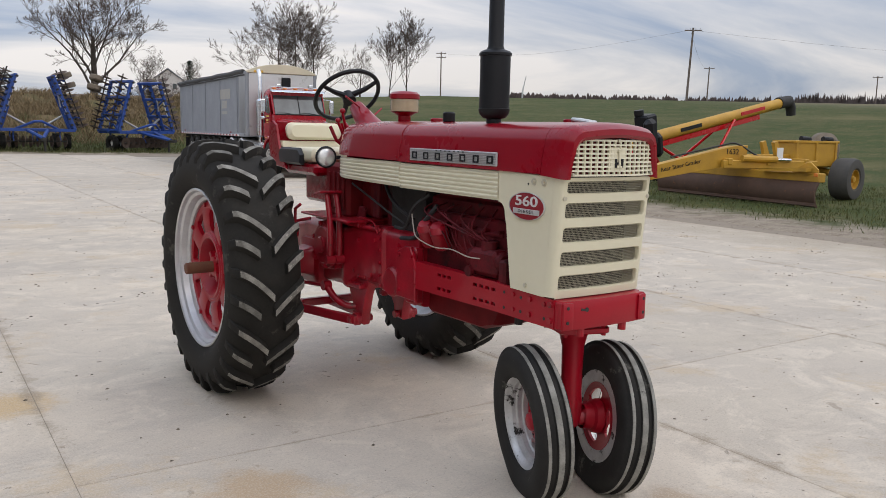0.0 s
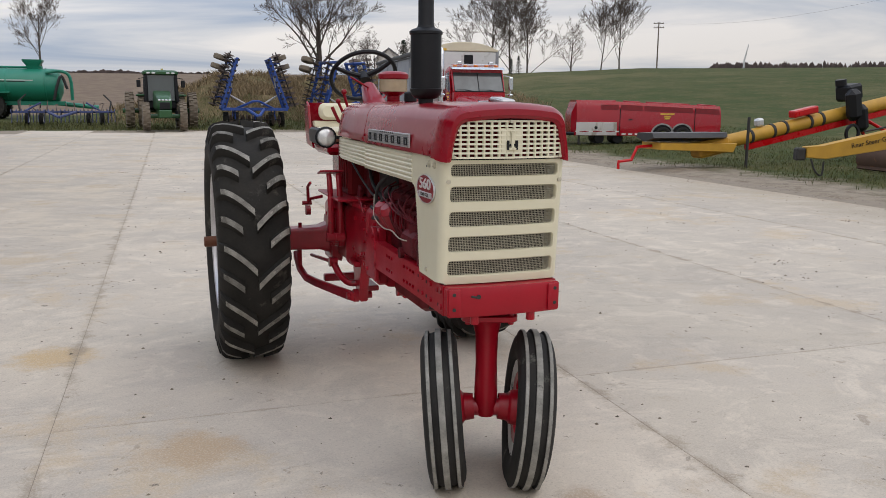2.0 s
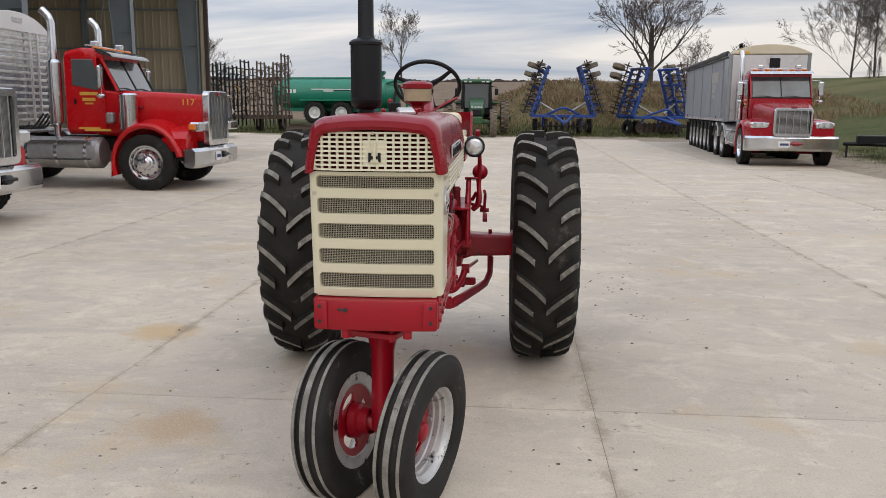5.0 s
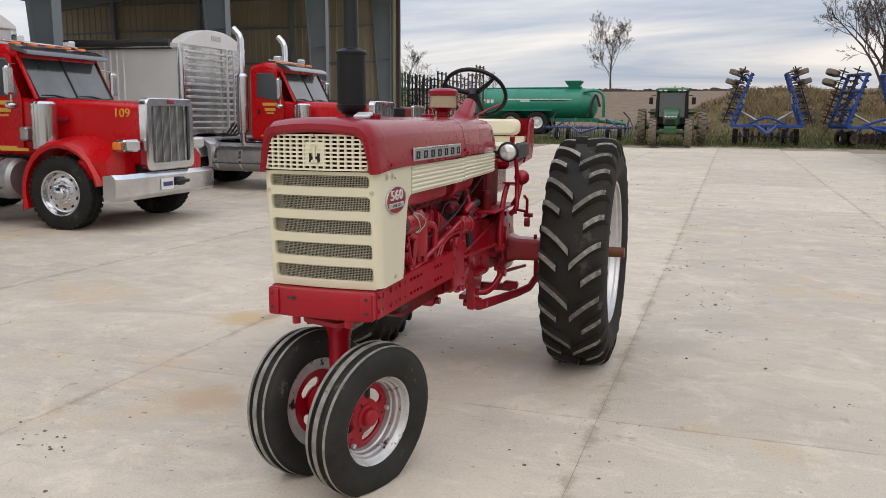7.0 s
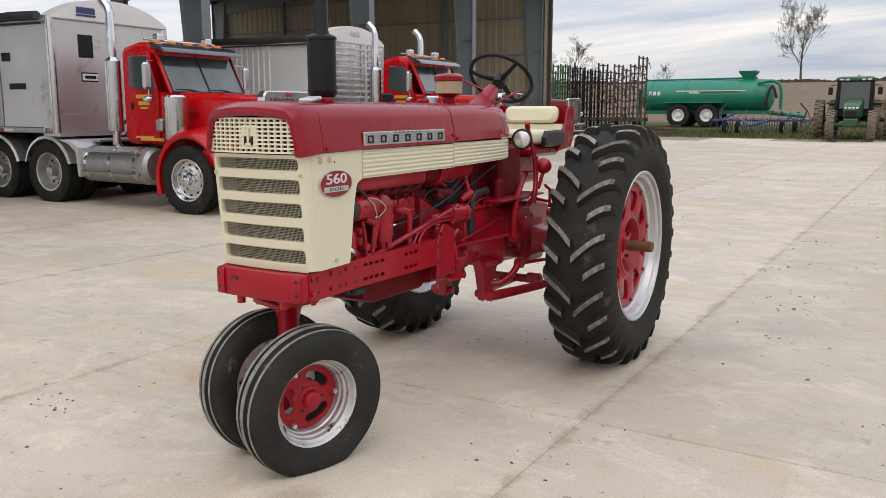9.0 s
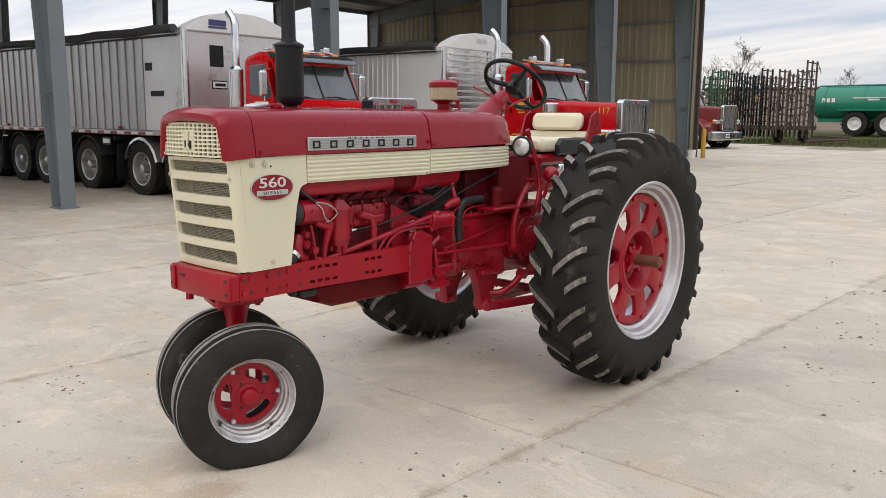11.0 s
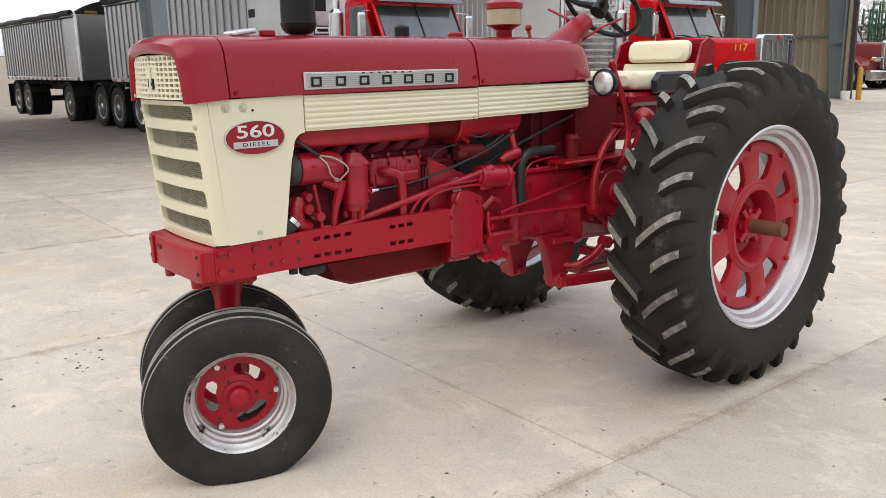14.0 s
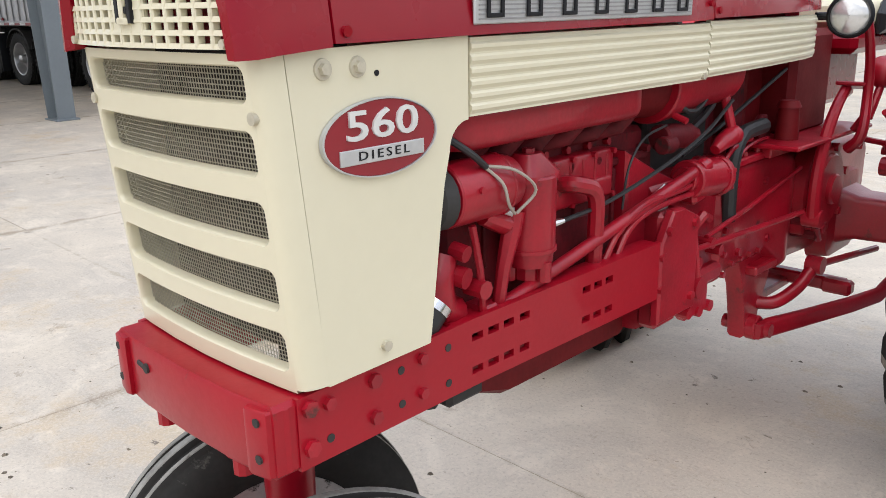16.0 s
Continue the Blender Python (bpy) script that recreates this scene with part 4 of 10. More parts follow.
def side_panels():
    for sx in (-1, 1):
        x = sx * 0.258
        # cream side panel with its cut-away rear edge
        edge = [(0.0860, 1.387), (0.442, 1.395), (0.442, 1.262)]
        for j in range(1, 9):
            a = radians(90 * j / 8)
            edge.append((0.442 - 0.046 * math.sin(a), 1.262 - 0.048 * (1 - math.cos(a))))
        edge += [(0.383, 1.165), (0.371, 1.09), (0.361, 1.02), (0.350, 0.945), (0.3425, 0.899), (0.1265, 0.896), (0.1085, 1.12)]
        s = Shape()
        s.prism(edge, x - sx * 0.012, x, "x")
        p = part("side_panel", s, CREAM, tractor, "cream enamelled side panel")
        for y, z in ((0.1475, 1.361), (0.2096, 1.361)):
            part("screw", Shape().cyl((x, y, z), (x + sx * 0.003, y, z), 0.0155, 0.0145, n=18).cyl((x + sx * 0.003, y, z), (x + sx * 0.010, y, z), 0.0095, 0.0085, n=6), PALE_SCREW, p)
        studs("screw", PALE_SCREW, p, [((x, 0.241, 0.928), (x + sx * 0.008, 0.241, 0.928), 0.009)])
        studs("screw_hole", BLACK, p, [((x, y, z), (x + sx * 0.0015, y, z), 0.0045) for y, z in ((0.245, 1.350), (0.4655, 1.277))])
        # oval badge
        s = Shape()
        o = Matrix.Translation((x, 0.247, 1.2575)) @ Matrix.Diagonal((1, 1.03, 0.525, 1))
        s.at(o).lathe([(0.001, sx * 0.006), (0.105, sx * 0.006), (0.107, sx * 0.004)], 48, "x")
        b = part("badge", s, BADGE, tractor, "red oval badge with raised numerals")
        s = Shape(o).lathe([(0.106, sx * 0.004), (0.1065, sx * 0.008), (0.1095, sx * 0.008), (0.1105, sx * 0.001)], 48, "x")
        part("rim", s, PLATE, b)
        s = Shape()
        s.box((x + sx * 0.007, 0.247, 1.235), (0.004, 0.166, 0.0225), 0.001)
        part("bar", s, PLATE, b)
        turn = pose(0, 0, 0, 90, 0, 90 * sx)
        for k, digit in enumerate("560"):
            write("numeral", digit, 0.060 * U, CHIP_WHITE, b, Matrix.Translation((U * (x + sx * 0.007), U * (0.247 + sx * 0.0485 * (k - 1)), U * 1.277)) @ turn, 0.003, 1.62, 0.0006)
        write("word", "DIESEL", 0.0185 * U, BLACK, b, Matrix.Translation((U * (x + sx * 0.0095), U * 0.247, U * 1.235)) @ turn, 0.0008, 1.45, 0.0, 1.35)
        # ribbed cream strips under the hood
        for ya, yb, lift in ((0.446, 1.266, 0.0), (1.270, 1.99, 0.014)):
            s = Shape()
            prof = [(0.246, 1.392), (0.2585, 1.390)]
            for j in range(6):
                z = 1.383 - 0.0197 * j
                prof += [(0.2585, z), (0.2625, z - 0.004), (0.2625, z - 0.010), (0.2585, z - 0.0165)]
            prof += [(0.2585, 1.264), (0.246, 1.262)]
            def ring(y, k, w=0.0):
                return [(sx * (a - w), y, 1.392 + (z - 1.392) * (1 - k) + (0.006 if ya > 1 else 0.002)) for a, z in prof]
            if ya < 1:
                s.loft([ring(ya, 0), ring(0.85, 0), ring(yb, 0)])
            else:
                s.loft([ring(ya, 0), ring(1.6, 0.03), ring(1.85, 0.07), ring(1.93, 0.09, 0.008), ring(yb, 0.11, 0.03)])
            part("ribbed_strip", s, CREAM, tractor, "cream ribbed trim strip", angle=20)
        s = Shape()
        s.cyl((x, 1.245, 1.275), (x + sx * 0.008, 1.245, 1.275), 0.008, n=10)
        part("strip_screw", s, PALE_SCREW, tractor)
        # name plate: bright ribbed plate with dark raised shapes
        s = Shape()
        s.box((sx * 0.2695, 0.797, 1.4415), (0.006, 0.708, 0.060), 0.002)
        np_ = part("name_plate", s, PLATE, tractor, "bright ribbed name plate with dark shapes")
        for j in range(7):
            part("plate_rib", Shape().box((sx * 0.2732, 0.797, 1.4195 + 0.0073 * j), (0.002, 0.690, 0.0028)), STEEL, np_)
            yc = 0.491 + 0.612 * j / 6
            mark = Shape()
            for dy, dz, wy, wz in ((-0.017, 0, 0.008, 0.034), (0.017, 0, 0.008, 0.034), (0, 0.0135, 0.034, 0.007), (0, -0.0135, 0.034, 0.007)):
                mark.box((sx * 0.2752, yc + dy, 1.4385 + dz), (0.004, wy, wz), 0.001)
            part("plate_mark", mark, BLACK, np_)
            part("small_mark", Shape().box((sx * 0.2748, 0.691 + 0.036 * j, 1.4655), (0.002, 0.012, 0.005)), DARK, np_)


def bolster():
    s = Shape()
    poly = [(-0.242, 0.105), (-0.242, 0.034), (-0.15, 0.022), (0, 0.017), (0.15, 0.022), (0.242, 0.034), (0.242, 0.105)]
    s.prism(poly, 0.777, 0.897, "z", 0.008)
    for sx in (-1, 1):
        s.prism([(sx * 0.188, 0.06), (sx * 0.188, 0.019), (sx * 0.20, 0.016), (sx * 0.236, 0.025), (sx * 0.244, 0.06)], 0.781, 0.892, "z", 0.004)
    b = part("bolster", s, RAIL_RED, tractor, "bright red front bolster")
    studs("bolt_hole", DARK, b, [((sx * 0.217, 0.0185, z), (sx * 0.217, 0.03, z), 0.0075) for sx in (-1, 1) for z in (0.812, 0.872)])
    part("slot", Shape().box((-0.13, 0.020, 0.858), (0.034, 0.006, 0.009), 0.002, (0, 12, 0)).cyl((-0.115, 0.0165, 0.858), (-0.115, 0.03, 0.858), 0.009, n=10), DARK, b)
    # side rails, with real slots through the plate
    ys = [0.074, 0.460, 0.490, 0.5045, 0.5345, 0.549, 0.579, 0.597, 0.627, 0.806, 0.835, 0.849, 0.878, 0.8925, 0.922, 1.19]
    for sx in (-1, 1):
        s = Shape()
        def zz(y, f):
            return blend(y, ((0.04, 0.778), (0.5, 0.779), (1.125, 0.767))) * (1 - f) + blend(y, ((0.04, 0.897), (0.38, 0.899), (0.44, 0.911), (1.125, 0.908))) * f
        fs = [0.0, 0.185, 0.295, 0.675, 0.785, 1.0]
        for i in range(len(ys) - 1):
            hole_y = i in (1, 3, 5, 7, 9, 11, 13)
            for j in range(5):
                if hole_y and j in (1, 3):
                    continue
                p = [(ys[i], zz(ys[i], fs[j])), (ys[i + 1], zz(ys[i + 1], fs[j])), (ys[i + 1], zz(ys[i + 1], fs[j + 1])), (ys[i], zz(ys[i], fs[j + 1]))]
                s.prism(p, sx * 0.232, sx * 0.2455, "x")
        s.box((sx * 0.219, 0.77, 0.902), (0.05, 0.70, 0.012), 0.002)
        r = part("frame_rail", s, RAIL_RED, tractor, "bright red channel rail with slots", fix=False)
        studs("bolt", CAST_RED, r, [((sx * 0.2455, y, z), (sx * 0.2545, y, z), q) for y, z, q in ((0.0948, 0.877, 0.014), (0.0948, 0.811, 0.014), (0.1318, 0.872, 0.011), (0.224, 0.877, 0.013), (0.224, 0.8115, 0.012), (0.331, 0.879, 0.010), (0.331, 0.815, 0.010), (1.13, 0.87, 0.012), (1.13, 0.79, 0.012))], 6)
        studs("bolt_hole", DARK, r, [((sx * 0.2450, y, z), (sx * 0.2467, y, z), 0.0075) for y, z in ((0.1323, 0.812), (0.284, 0.873), (0.284, 0.812), (0.397, 0.877), (0.397, 0.8095))])


def engine():
    s = Shape()
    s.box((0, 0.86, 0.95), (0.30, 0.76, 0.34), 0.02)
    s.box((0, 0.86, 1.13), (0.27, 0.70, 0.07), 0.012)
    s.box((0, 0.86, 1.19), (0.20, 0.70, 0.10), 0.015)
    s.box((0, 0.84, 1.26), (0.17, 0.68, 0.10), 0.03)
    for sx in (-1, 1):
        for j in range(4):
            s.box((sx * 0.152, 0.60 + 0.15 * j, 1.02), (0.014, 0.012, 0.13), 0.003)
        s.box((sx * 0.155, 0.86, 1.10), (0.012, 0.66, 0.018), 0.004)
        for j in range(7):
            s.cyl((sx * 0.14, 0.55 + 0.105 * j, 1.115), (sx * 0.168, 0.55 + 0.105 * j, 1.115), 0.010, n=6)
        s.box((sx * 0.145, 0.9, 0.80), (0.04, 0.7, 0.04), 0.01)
    # the block's colour carries the bay's deep shade as well as grime
    part("engine_block", s, SHADED_GRIME_RED, tractor)
    # rocker-side cover with its bolts
    s = Shape()
    s.loft([[(x, 0.906 + p[0] * k, 1.083 + p[1] * k) for p in rounded(0.256, 0.112, 0.02, 4)] for x, k in ((0.13, 1.0), (0.158, 1.0), (0.165, 0.96), (0.168, 0.90))])
    s.loft([[(0.160 + p[0], y, 1.055 + p[1]) for p in rounded(0.03, 0.05, 0.012, 4)] for y in (0.80, 1.01)])
    cover = part("side_cover", s, CAST_RED, tractor)
    for j in range(5):
        part("cover_rib", Shape().box((0.166, 0.815 + 0.046 * j, 1.10), (0.010, 0.006, 0.055), 0.002), CAST_RED, cover)
    studs("cover_bolt", CAST_RED, cover, [((0.155, y, z), (0.176, y, z), 0.007) for y in (0.79, 0.865, 0.945, 1.022) for z in (1.034, 1.132)], 6)
    part("crankcase_cover", Shape().box((0.155, 0.86, 0.955), (0.016, 0.30, 0.10), 0.008), SHADED_GRIME_RED, tractor)
    # manifold: one long casting with slanting runners
    s = Shape()
    s.loft([[(0.178 + p[0] * k, y, 1.248 + p[1] * k) for p in rounded(0.115, 0.085, 0.026, 5)] for y, k in ((0.43, 0.6), (0.45, 0.9), (0.48, 1.0), (1.0, 1.0), (1.025, 0.95), (1.035, 0.8))])
    for j in range(6):
        y = 0.50 + 0.098 * j
        part("runner", Shape().tube([(0.190, y + 0.045, 1.225), (0.184, y + 0.02, 1.190), (0.12, y - 0.015, 1.165)], [0.030, 0.022, 0.019], 12), SHADED_GRIME_RED, tractor)
    part("manifold", s, CAST_RED, tractor)
    studs("head_bolt", CAST_RED, tractor, [((0.12, 0.57 + 0.078 * j, 1.145), (0.148, 0.57 + 0.078 * j, 1.148), 0.009) for j in range(7)], 6)
    s = Shape()
    fy = 0.682
    s.cyl((0.198, fy, 0.985), (0.198, fy, 1.135), 0.053, n=28, bev=0.004)
    s.loft([[(0.185 + p[0], fy + p[1], z) for p in rounded(w, d, 0.025, 4)] for w, d, z in ((0.112, 0.112, 1.126), (0.112, 0.112, 1.138), (0.075, 0.07, 1.168), (0.066, 0.062, 1.176))])
    s.cyl((0.198, fy, 0.955), (0.198, fy, 0.988), 0.047, 0.051, n=24)
    s.cyl((0.195, fy, 1.17), (0.195, fy, 1.184), 0.012, n=6)
    s.cyl((0.198, fy, 0.925), (0.198, fy, 0.96), 0.03, n=10)
    filt = part("oil_filter", s, CAST_RED, tractor, "red upright filter canister")
    studs("drain_lug", CAST_RED, filt, [((0.198 + 0.04 * math.cos(2.1 * k), fy + 0.04 * math.sin(2.1 * k), 0.925), (0.198 + 0.04 * math.cos(2.1 * k), fy + 0.04 * math.sin(2.1 * k), 0.965), 0.014) for k in range(3)], 8)
    part("filter_band", Shape(Matrix.Translation((0.198, fy, 0.988))).lathe([(0.051, -0.005), (0.0555, -0.004), (0.0555, 0.004), (0.052, 0.005)], 24, "z"), CAST_RED, filt)
    s = Shape()
    gz = 1.133
    s.cyl((0.20, 0.43, gz), (0.20, 0.57, gz), 0.058, n=26, bev=0.003)
    s.cyl((0.20, 0.572, gz), (0.20, 0.605, gz), 0.0575, 0.05, n=26)
    s.tube([(0.21, 0.53, gz - 0.05), (0.215, 0.585, gz - 0.075), (0.21, 0.60, gz - 0.09)], [0.018, 0.022, 0.012], 10)
    g = part("generator", s, CAST_RED, tractor, "red cylindrical generator")
    part("seam_band", Shape(Matrix.Translation((0.20, 0, gz))).lathe([(0.057, 0.565), (0.0600, 0.567), (0.0600, 0.571), (0.057, 0.573)], 26, "y"), CAST_RED, g)
    studs("screw", CAST_RED, g, [((0.257, 0.475, gz + 0.012), (0.262, 0.475, gz + 0.012), 0.006)], 8)
    studs("terminal", PLATE, g, [((0.225, 0.575, gz - 0.045), (0.238, 0.585, gz - 0.05), 0.009)], 8)
    part("end_housing", Shape().cyl((0.20, 0.385, gz), (0.20, 0.43, gz), 0.055, 0.057, n=20, bev=0.008), DARK, g)
    part("pulley", Shape().cyl((0.20, 0.355, gz - 0.01), (0.20, 0.375, gz - 0.01), 0.045, n=20), DARK, g)
    part("brace", Shape().tube([(0.22, 0.607, gz - 0.055), (0.222, 0.598, gz - 0.09), (0.222, 0.575, gz - 0.16), (0.215, 0.565, gz - 0.25)], [0.022, 0.019, 0.014, 0.012], 8), CAST_RED, g)
    part("lead", Shape().tube([(0.238, 0.50, 1.182), (0.262, 0.525, 1.150), (0.266, 0.538, 1.110), (0.245, 0.580, 1.082)], 0.003, 6, smooth=5), WIRE, g)
    part("lead", Shape().tube([(0.238, 0.50, 1.182), (0.262, 0.56, 1.168), (0.268, 0.612, 1.125), (0.245, 0.585, 1.082)], 0.003, 6, smooth=5), WIRE, g)
    s = Shape()
    s.tube([(0.225, 0.425, 1.238), (0.245, 0.46, 1.210), (0.240, 0.505, 1.180)], 0.0065, 8, smooth=4)
    part("cable", s, HOSE, g)
    # water pump elbow and hose
    s = Shape()
    s.tube([(0.19, 0.44, 1.02), (0.20, 0.42, 0.98), (0.20, 0.43, 0.93), (0.19, 0.47, 0.91)], [0.03, 0.036, 0.036, 0.03], 12, smooth=3)
    s.cyl((0.19, 0.45, 0.99), (0.235, 0.46, 0.985), 0.02, n=10)
    s.cyl((0.20, 0.50, 0.955), (0.245, 0.50, 0.955), 0.018, n=8)
    s.cyl((0.205, 0.455, 1.035), (0.235, 0.46, 1.03), 0.016, n=10)
    s.tube([(0.225, 0.485, 1.075), (0.23, 0.50, 0.99), (0.225, 0.515, 0.88)], 0.0075, 8)
    s.box((0.205, 0.53, 0.90), (0.06, 0.05, 0.03), 0.008)
    s.box((0.215, 0.42, 0.886), (0.05, 0.05, 0.035), 0.008)
    part("water_pump", s, CAST_RED, tractor)
    s = Shape()
    s.tube([(0.18, 0.345, 0.90), (0.205, 0.365, 0.915), (0.205, 0.40, 0.945)], 0.034, 14, smooth=3)
    part("radiator_hose", s, HOSE, tractor)
    s = Shape()
    s.cyl((0.205, 0.393, 0.937), (0.205, 0.405, 0.948), 0.037, n=18)
    part("hose_clamp", s, CHROME, tractor)
    # steering shaft running up past the engine
    s = Shape()
    s.tube([(0.215, 0.40, 0.862), (0.217, 1.345, 1.045)], [0.013, 0.0155], 14)
    s.cyl((0.217, 1.34, 1.044), (0.217, 1.375, 1.051), 0.023, n=14)
    part("steering_shaft", s, CAST_RED, tractor)
    s = Shape()
    s.cyl((0.20, 1.315, 1.020), (0.20, 1.46, 1.008), 0.050, n=22, bev=0.004)
    s.cyl((0.20, 1.46, 1.008), (0.20, 1.482, 1.006), 0.055, n=22, bev=0.003)
    s.cyl((0.20, 1.300, 1.021), (0.20, 1.320, 1.019), 0.034, n=16, bev=0.003)
    for k in range(6):
        a = 1.047 * k + 0.4
        s.cyl((0.20 + 0.046 * math.cos(a), 1.445, 1.009 + 0.046 * math.sin(a)), (0.20 + 0.046 * math.cos(a), 1.494, 1.005 + 0.046 * math.sin(a)), 0.008, n=6)
    s.box((0.205, 1.345, 0.985), (0.05, 0.07, 0.05), 0.01, (8, 0, 0))
    s.tube([(0.21, 1.44, 1.08), (0.212, 1.47, 1.095), (0.212, 1.52, 1.105)], [0.014, 0.022, 0.026], 12)
    s.ball((0.214, 1.53, 1.108), 0.027, 14)
    s.tube([(0.214, 1.53, 1.108), (0.20, 1.52, 1.17), (0.16, 1.53, 1.30)], 0.013, 10)
    part("steering_joint", s, CAST_RED, tractor)
    s = Shape()
    s.tube([(0.165, 0.825, 1.085), (0.20, 0.84, 1.088), (0.215, 0.885, 1.065), (0.21, 0.90, 0.98), (0.205, 0.90, 0.87)], 0.0185, 10, smooth=4)
    part("breather_pipe", s, CAST_RED, tractor)
    s = Shape()
    s.tube([(0.16, 0.755, 1.02), (0.20, 0.76, 1.02)], 0.015, 10)
    part("sender", s, CAST_RED, tractor)
    s = Shape()
    s.tube([(0.20, 0.758, 1.02), (0.207, 0.785, 1.022)], [0.010, 0.006], 10)
    part("connector", s, CHROME, tractor)
    s = Shape()
    s.tube([(0.207, 0.785, 1.022), (0.212, 0.95, 1.035), (0.222, 1.18, 1.085), (0.225, 1.36, 1.14), (0.21, 1.52, 1.20)], 0.005, 6, smooth=5)
    s.tube([(0.2, 1.02, 1.00), (0.2, 1.04, 1.09), (0.2, 1.1, 1.15), (0.2, 1.2, 1.17)], 0.003, 6, smooth=5)
    s.tube([(0.19, 1.2, 1.24), (0.2, 1.34, 1.19), (0.2, 1.48, 1.29)], 0.006, 6, smooth=4)
    part("control_cable", s, HOSE, tractor)
    # oil-bath air cleaner lying under the strip
    s = Shape()
    s.cyl((0.135, 1.20, 1.262), (0.135, 1.56, 1.275), 0.090, n=28, bev=0.008)
    s.cyl((0.135, 1.20, 1.262), (0.135, 1.262, 1.264), 0.096, n=28, bev=0.004)
    cleaner = part("air_cleaner", s, CAST_RED, tractor)
    part("inlet", Shape().cyl((0.12, 1.05, 1.26), (0.13, 1.205, 1.262), 0.066, 0.08, n=20), DARK_RED, cleaner)
    part("clamp_bolt", Shape().cyl((0.20, 1.232, 1.19), (0.235, 1.232, 1.178), 0.008, n=8), CAST_RED, cleaner)
    s = Shape()
    s.prism([(1.06, 0.80), (1.30, 0.80), (1.30, 1.02), (1.20, 1.06), (1.06, 1.125)], 0.10, 0.185, "x", 0.008)
    part("flywheel_housing", s, CAST_RED, tractor)
    # added dark block: closes a see-through gap so it reads as shade
    part("gap_blocker", Shape().box((0, 1.47, 1.17), (0.17, 0.34, 0.32), 0.01), DARK, tractor)
    s = Shape()
    s.cyl((0.17, 1.22, 1.135), (0.17, 1.36, 1.125), 0.032, n=16, bev=0.005)
    s.cyl((0.175, 1.36, 1.125), (0.175, 1.385, 1.122), 0.022, n=10)
    s.cyl((0.19, 1.20, 1.12), (0.19, 1.25, 1.118), 0.022, n=12, bev=0.003)
    part("fuel_pump", s, SHADED_GRIME_RED, tractor)
    # fuel injection side
    s = Shape()
    for y in (0.96, 1.07):
        s.cyl((-0.165, y + 0.03, 1.00), (-0.222, y, 1.09), 0.046, n=22, bev=0.006)
        s.cyl((-0.222, y, 1.09), (-0.235, y - 0.005, 1.11), 0.048, 0.03, n=22)
    part("fuel_filter", s, CAST_RED, tractor)
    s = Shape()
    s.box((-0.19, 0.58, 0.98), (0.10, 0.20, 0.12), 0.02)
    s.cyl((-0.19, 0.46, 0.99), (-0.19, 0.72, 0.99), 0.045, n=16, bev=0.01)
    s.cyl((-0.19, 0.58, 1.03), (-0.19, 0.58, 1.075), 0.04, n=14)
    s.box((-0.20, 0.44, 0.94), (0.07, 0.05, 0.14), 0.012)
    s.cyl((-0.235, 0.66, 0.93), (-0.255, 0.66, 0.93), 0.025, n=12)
    part("injection_pump", s, SHADED_GRIME_RED, tractor)
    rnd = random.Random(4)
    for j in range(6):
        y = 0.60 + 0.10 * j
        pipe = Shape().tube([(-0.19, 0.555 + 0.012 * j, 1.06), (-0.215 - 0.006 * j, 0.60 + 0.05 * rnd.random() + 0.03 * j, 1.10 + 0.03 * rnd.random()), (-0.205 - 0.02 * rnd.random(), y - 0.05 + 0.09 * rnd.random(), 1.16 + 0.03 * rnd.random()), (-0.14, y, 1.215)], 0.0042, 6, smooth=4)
        part("injection_line", pipe, SHADED_GRIME_RED, tractor)
        part("return_line", Shape().tube([(-0.20, 0.62 + 0.05 * j, 0.98), (-0.235, 0.66 + 0.06 * rnd.random() + 0.04 * j, 1.02 + 0.05 * rnd.random()), (-0.21, 0.72 + 0.05 * j, 1.10 + 0.06 * rnd.random())], 0.0035, 6, smooth=3), SHADED_GRIME_RED, tractor)
    s = Shape()
    s.tube([(-0.225, 0.53, 1.00), (-0.25, 0.66, 0.995), (-0.25, 0.80, 1.012), (-0.25, 0.95, 1.004), (-0.255, 1.10, 1.035), (-0.245, 1.15, 1.09), (-0.235, 1.18, 1.145)], 0.0032, 6, smooth=5)
    part("pale_lead", s, WIRE, tractor)
    s = Shape()
    s.tube([(-0.2, 1.0, 1.2), (-0.22, 1.1, 1.1), (-0.2, 1.2, 1.02), (-0.2, 1.34, 1.0)], 0.012, 8, smooth=4)
    s.tube([(-0.18, 1.1, 1.25), (-0.21, 1.2, 1.18), (-0.2, 1.3, 1.06), (-0.19, 1.42, 1.05)], 0.009, 8, smooth=4)
    part("hose", s, HOSE, tractor)
    s = Shape()
    s.prism([(0.56, 0.76), (1.17, 0.76), (1.19, 0.645), (1.16, 0.625), (0.70, 0.632), (0.60, 0.67)], -0.13, 0.13, "x", 0.02)
    part("oil_pan", s, DARK_RED, tractor)
    s = Shape()
    s.box((0.19, 0.48, 0.75), (0.05, 0.10, 0.04), 0.01)
    part("drain_block", s, DARK, tractor)
    part("drain_cock", Shape().cyl((0.19, 0.40, 0.745), (0.19, 0.40, 0.77), 0.018, n=8), DARK, tractor)
    part("drain_cock", Shape().cyl((-0.19, 0.36, 0.735), (-0.19, 0.36, 0.77), 0.018, n=8), DARK, tractor)


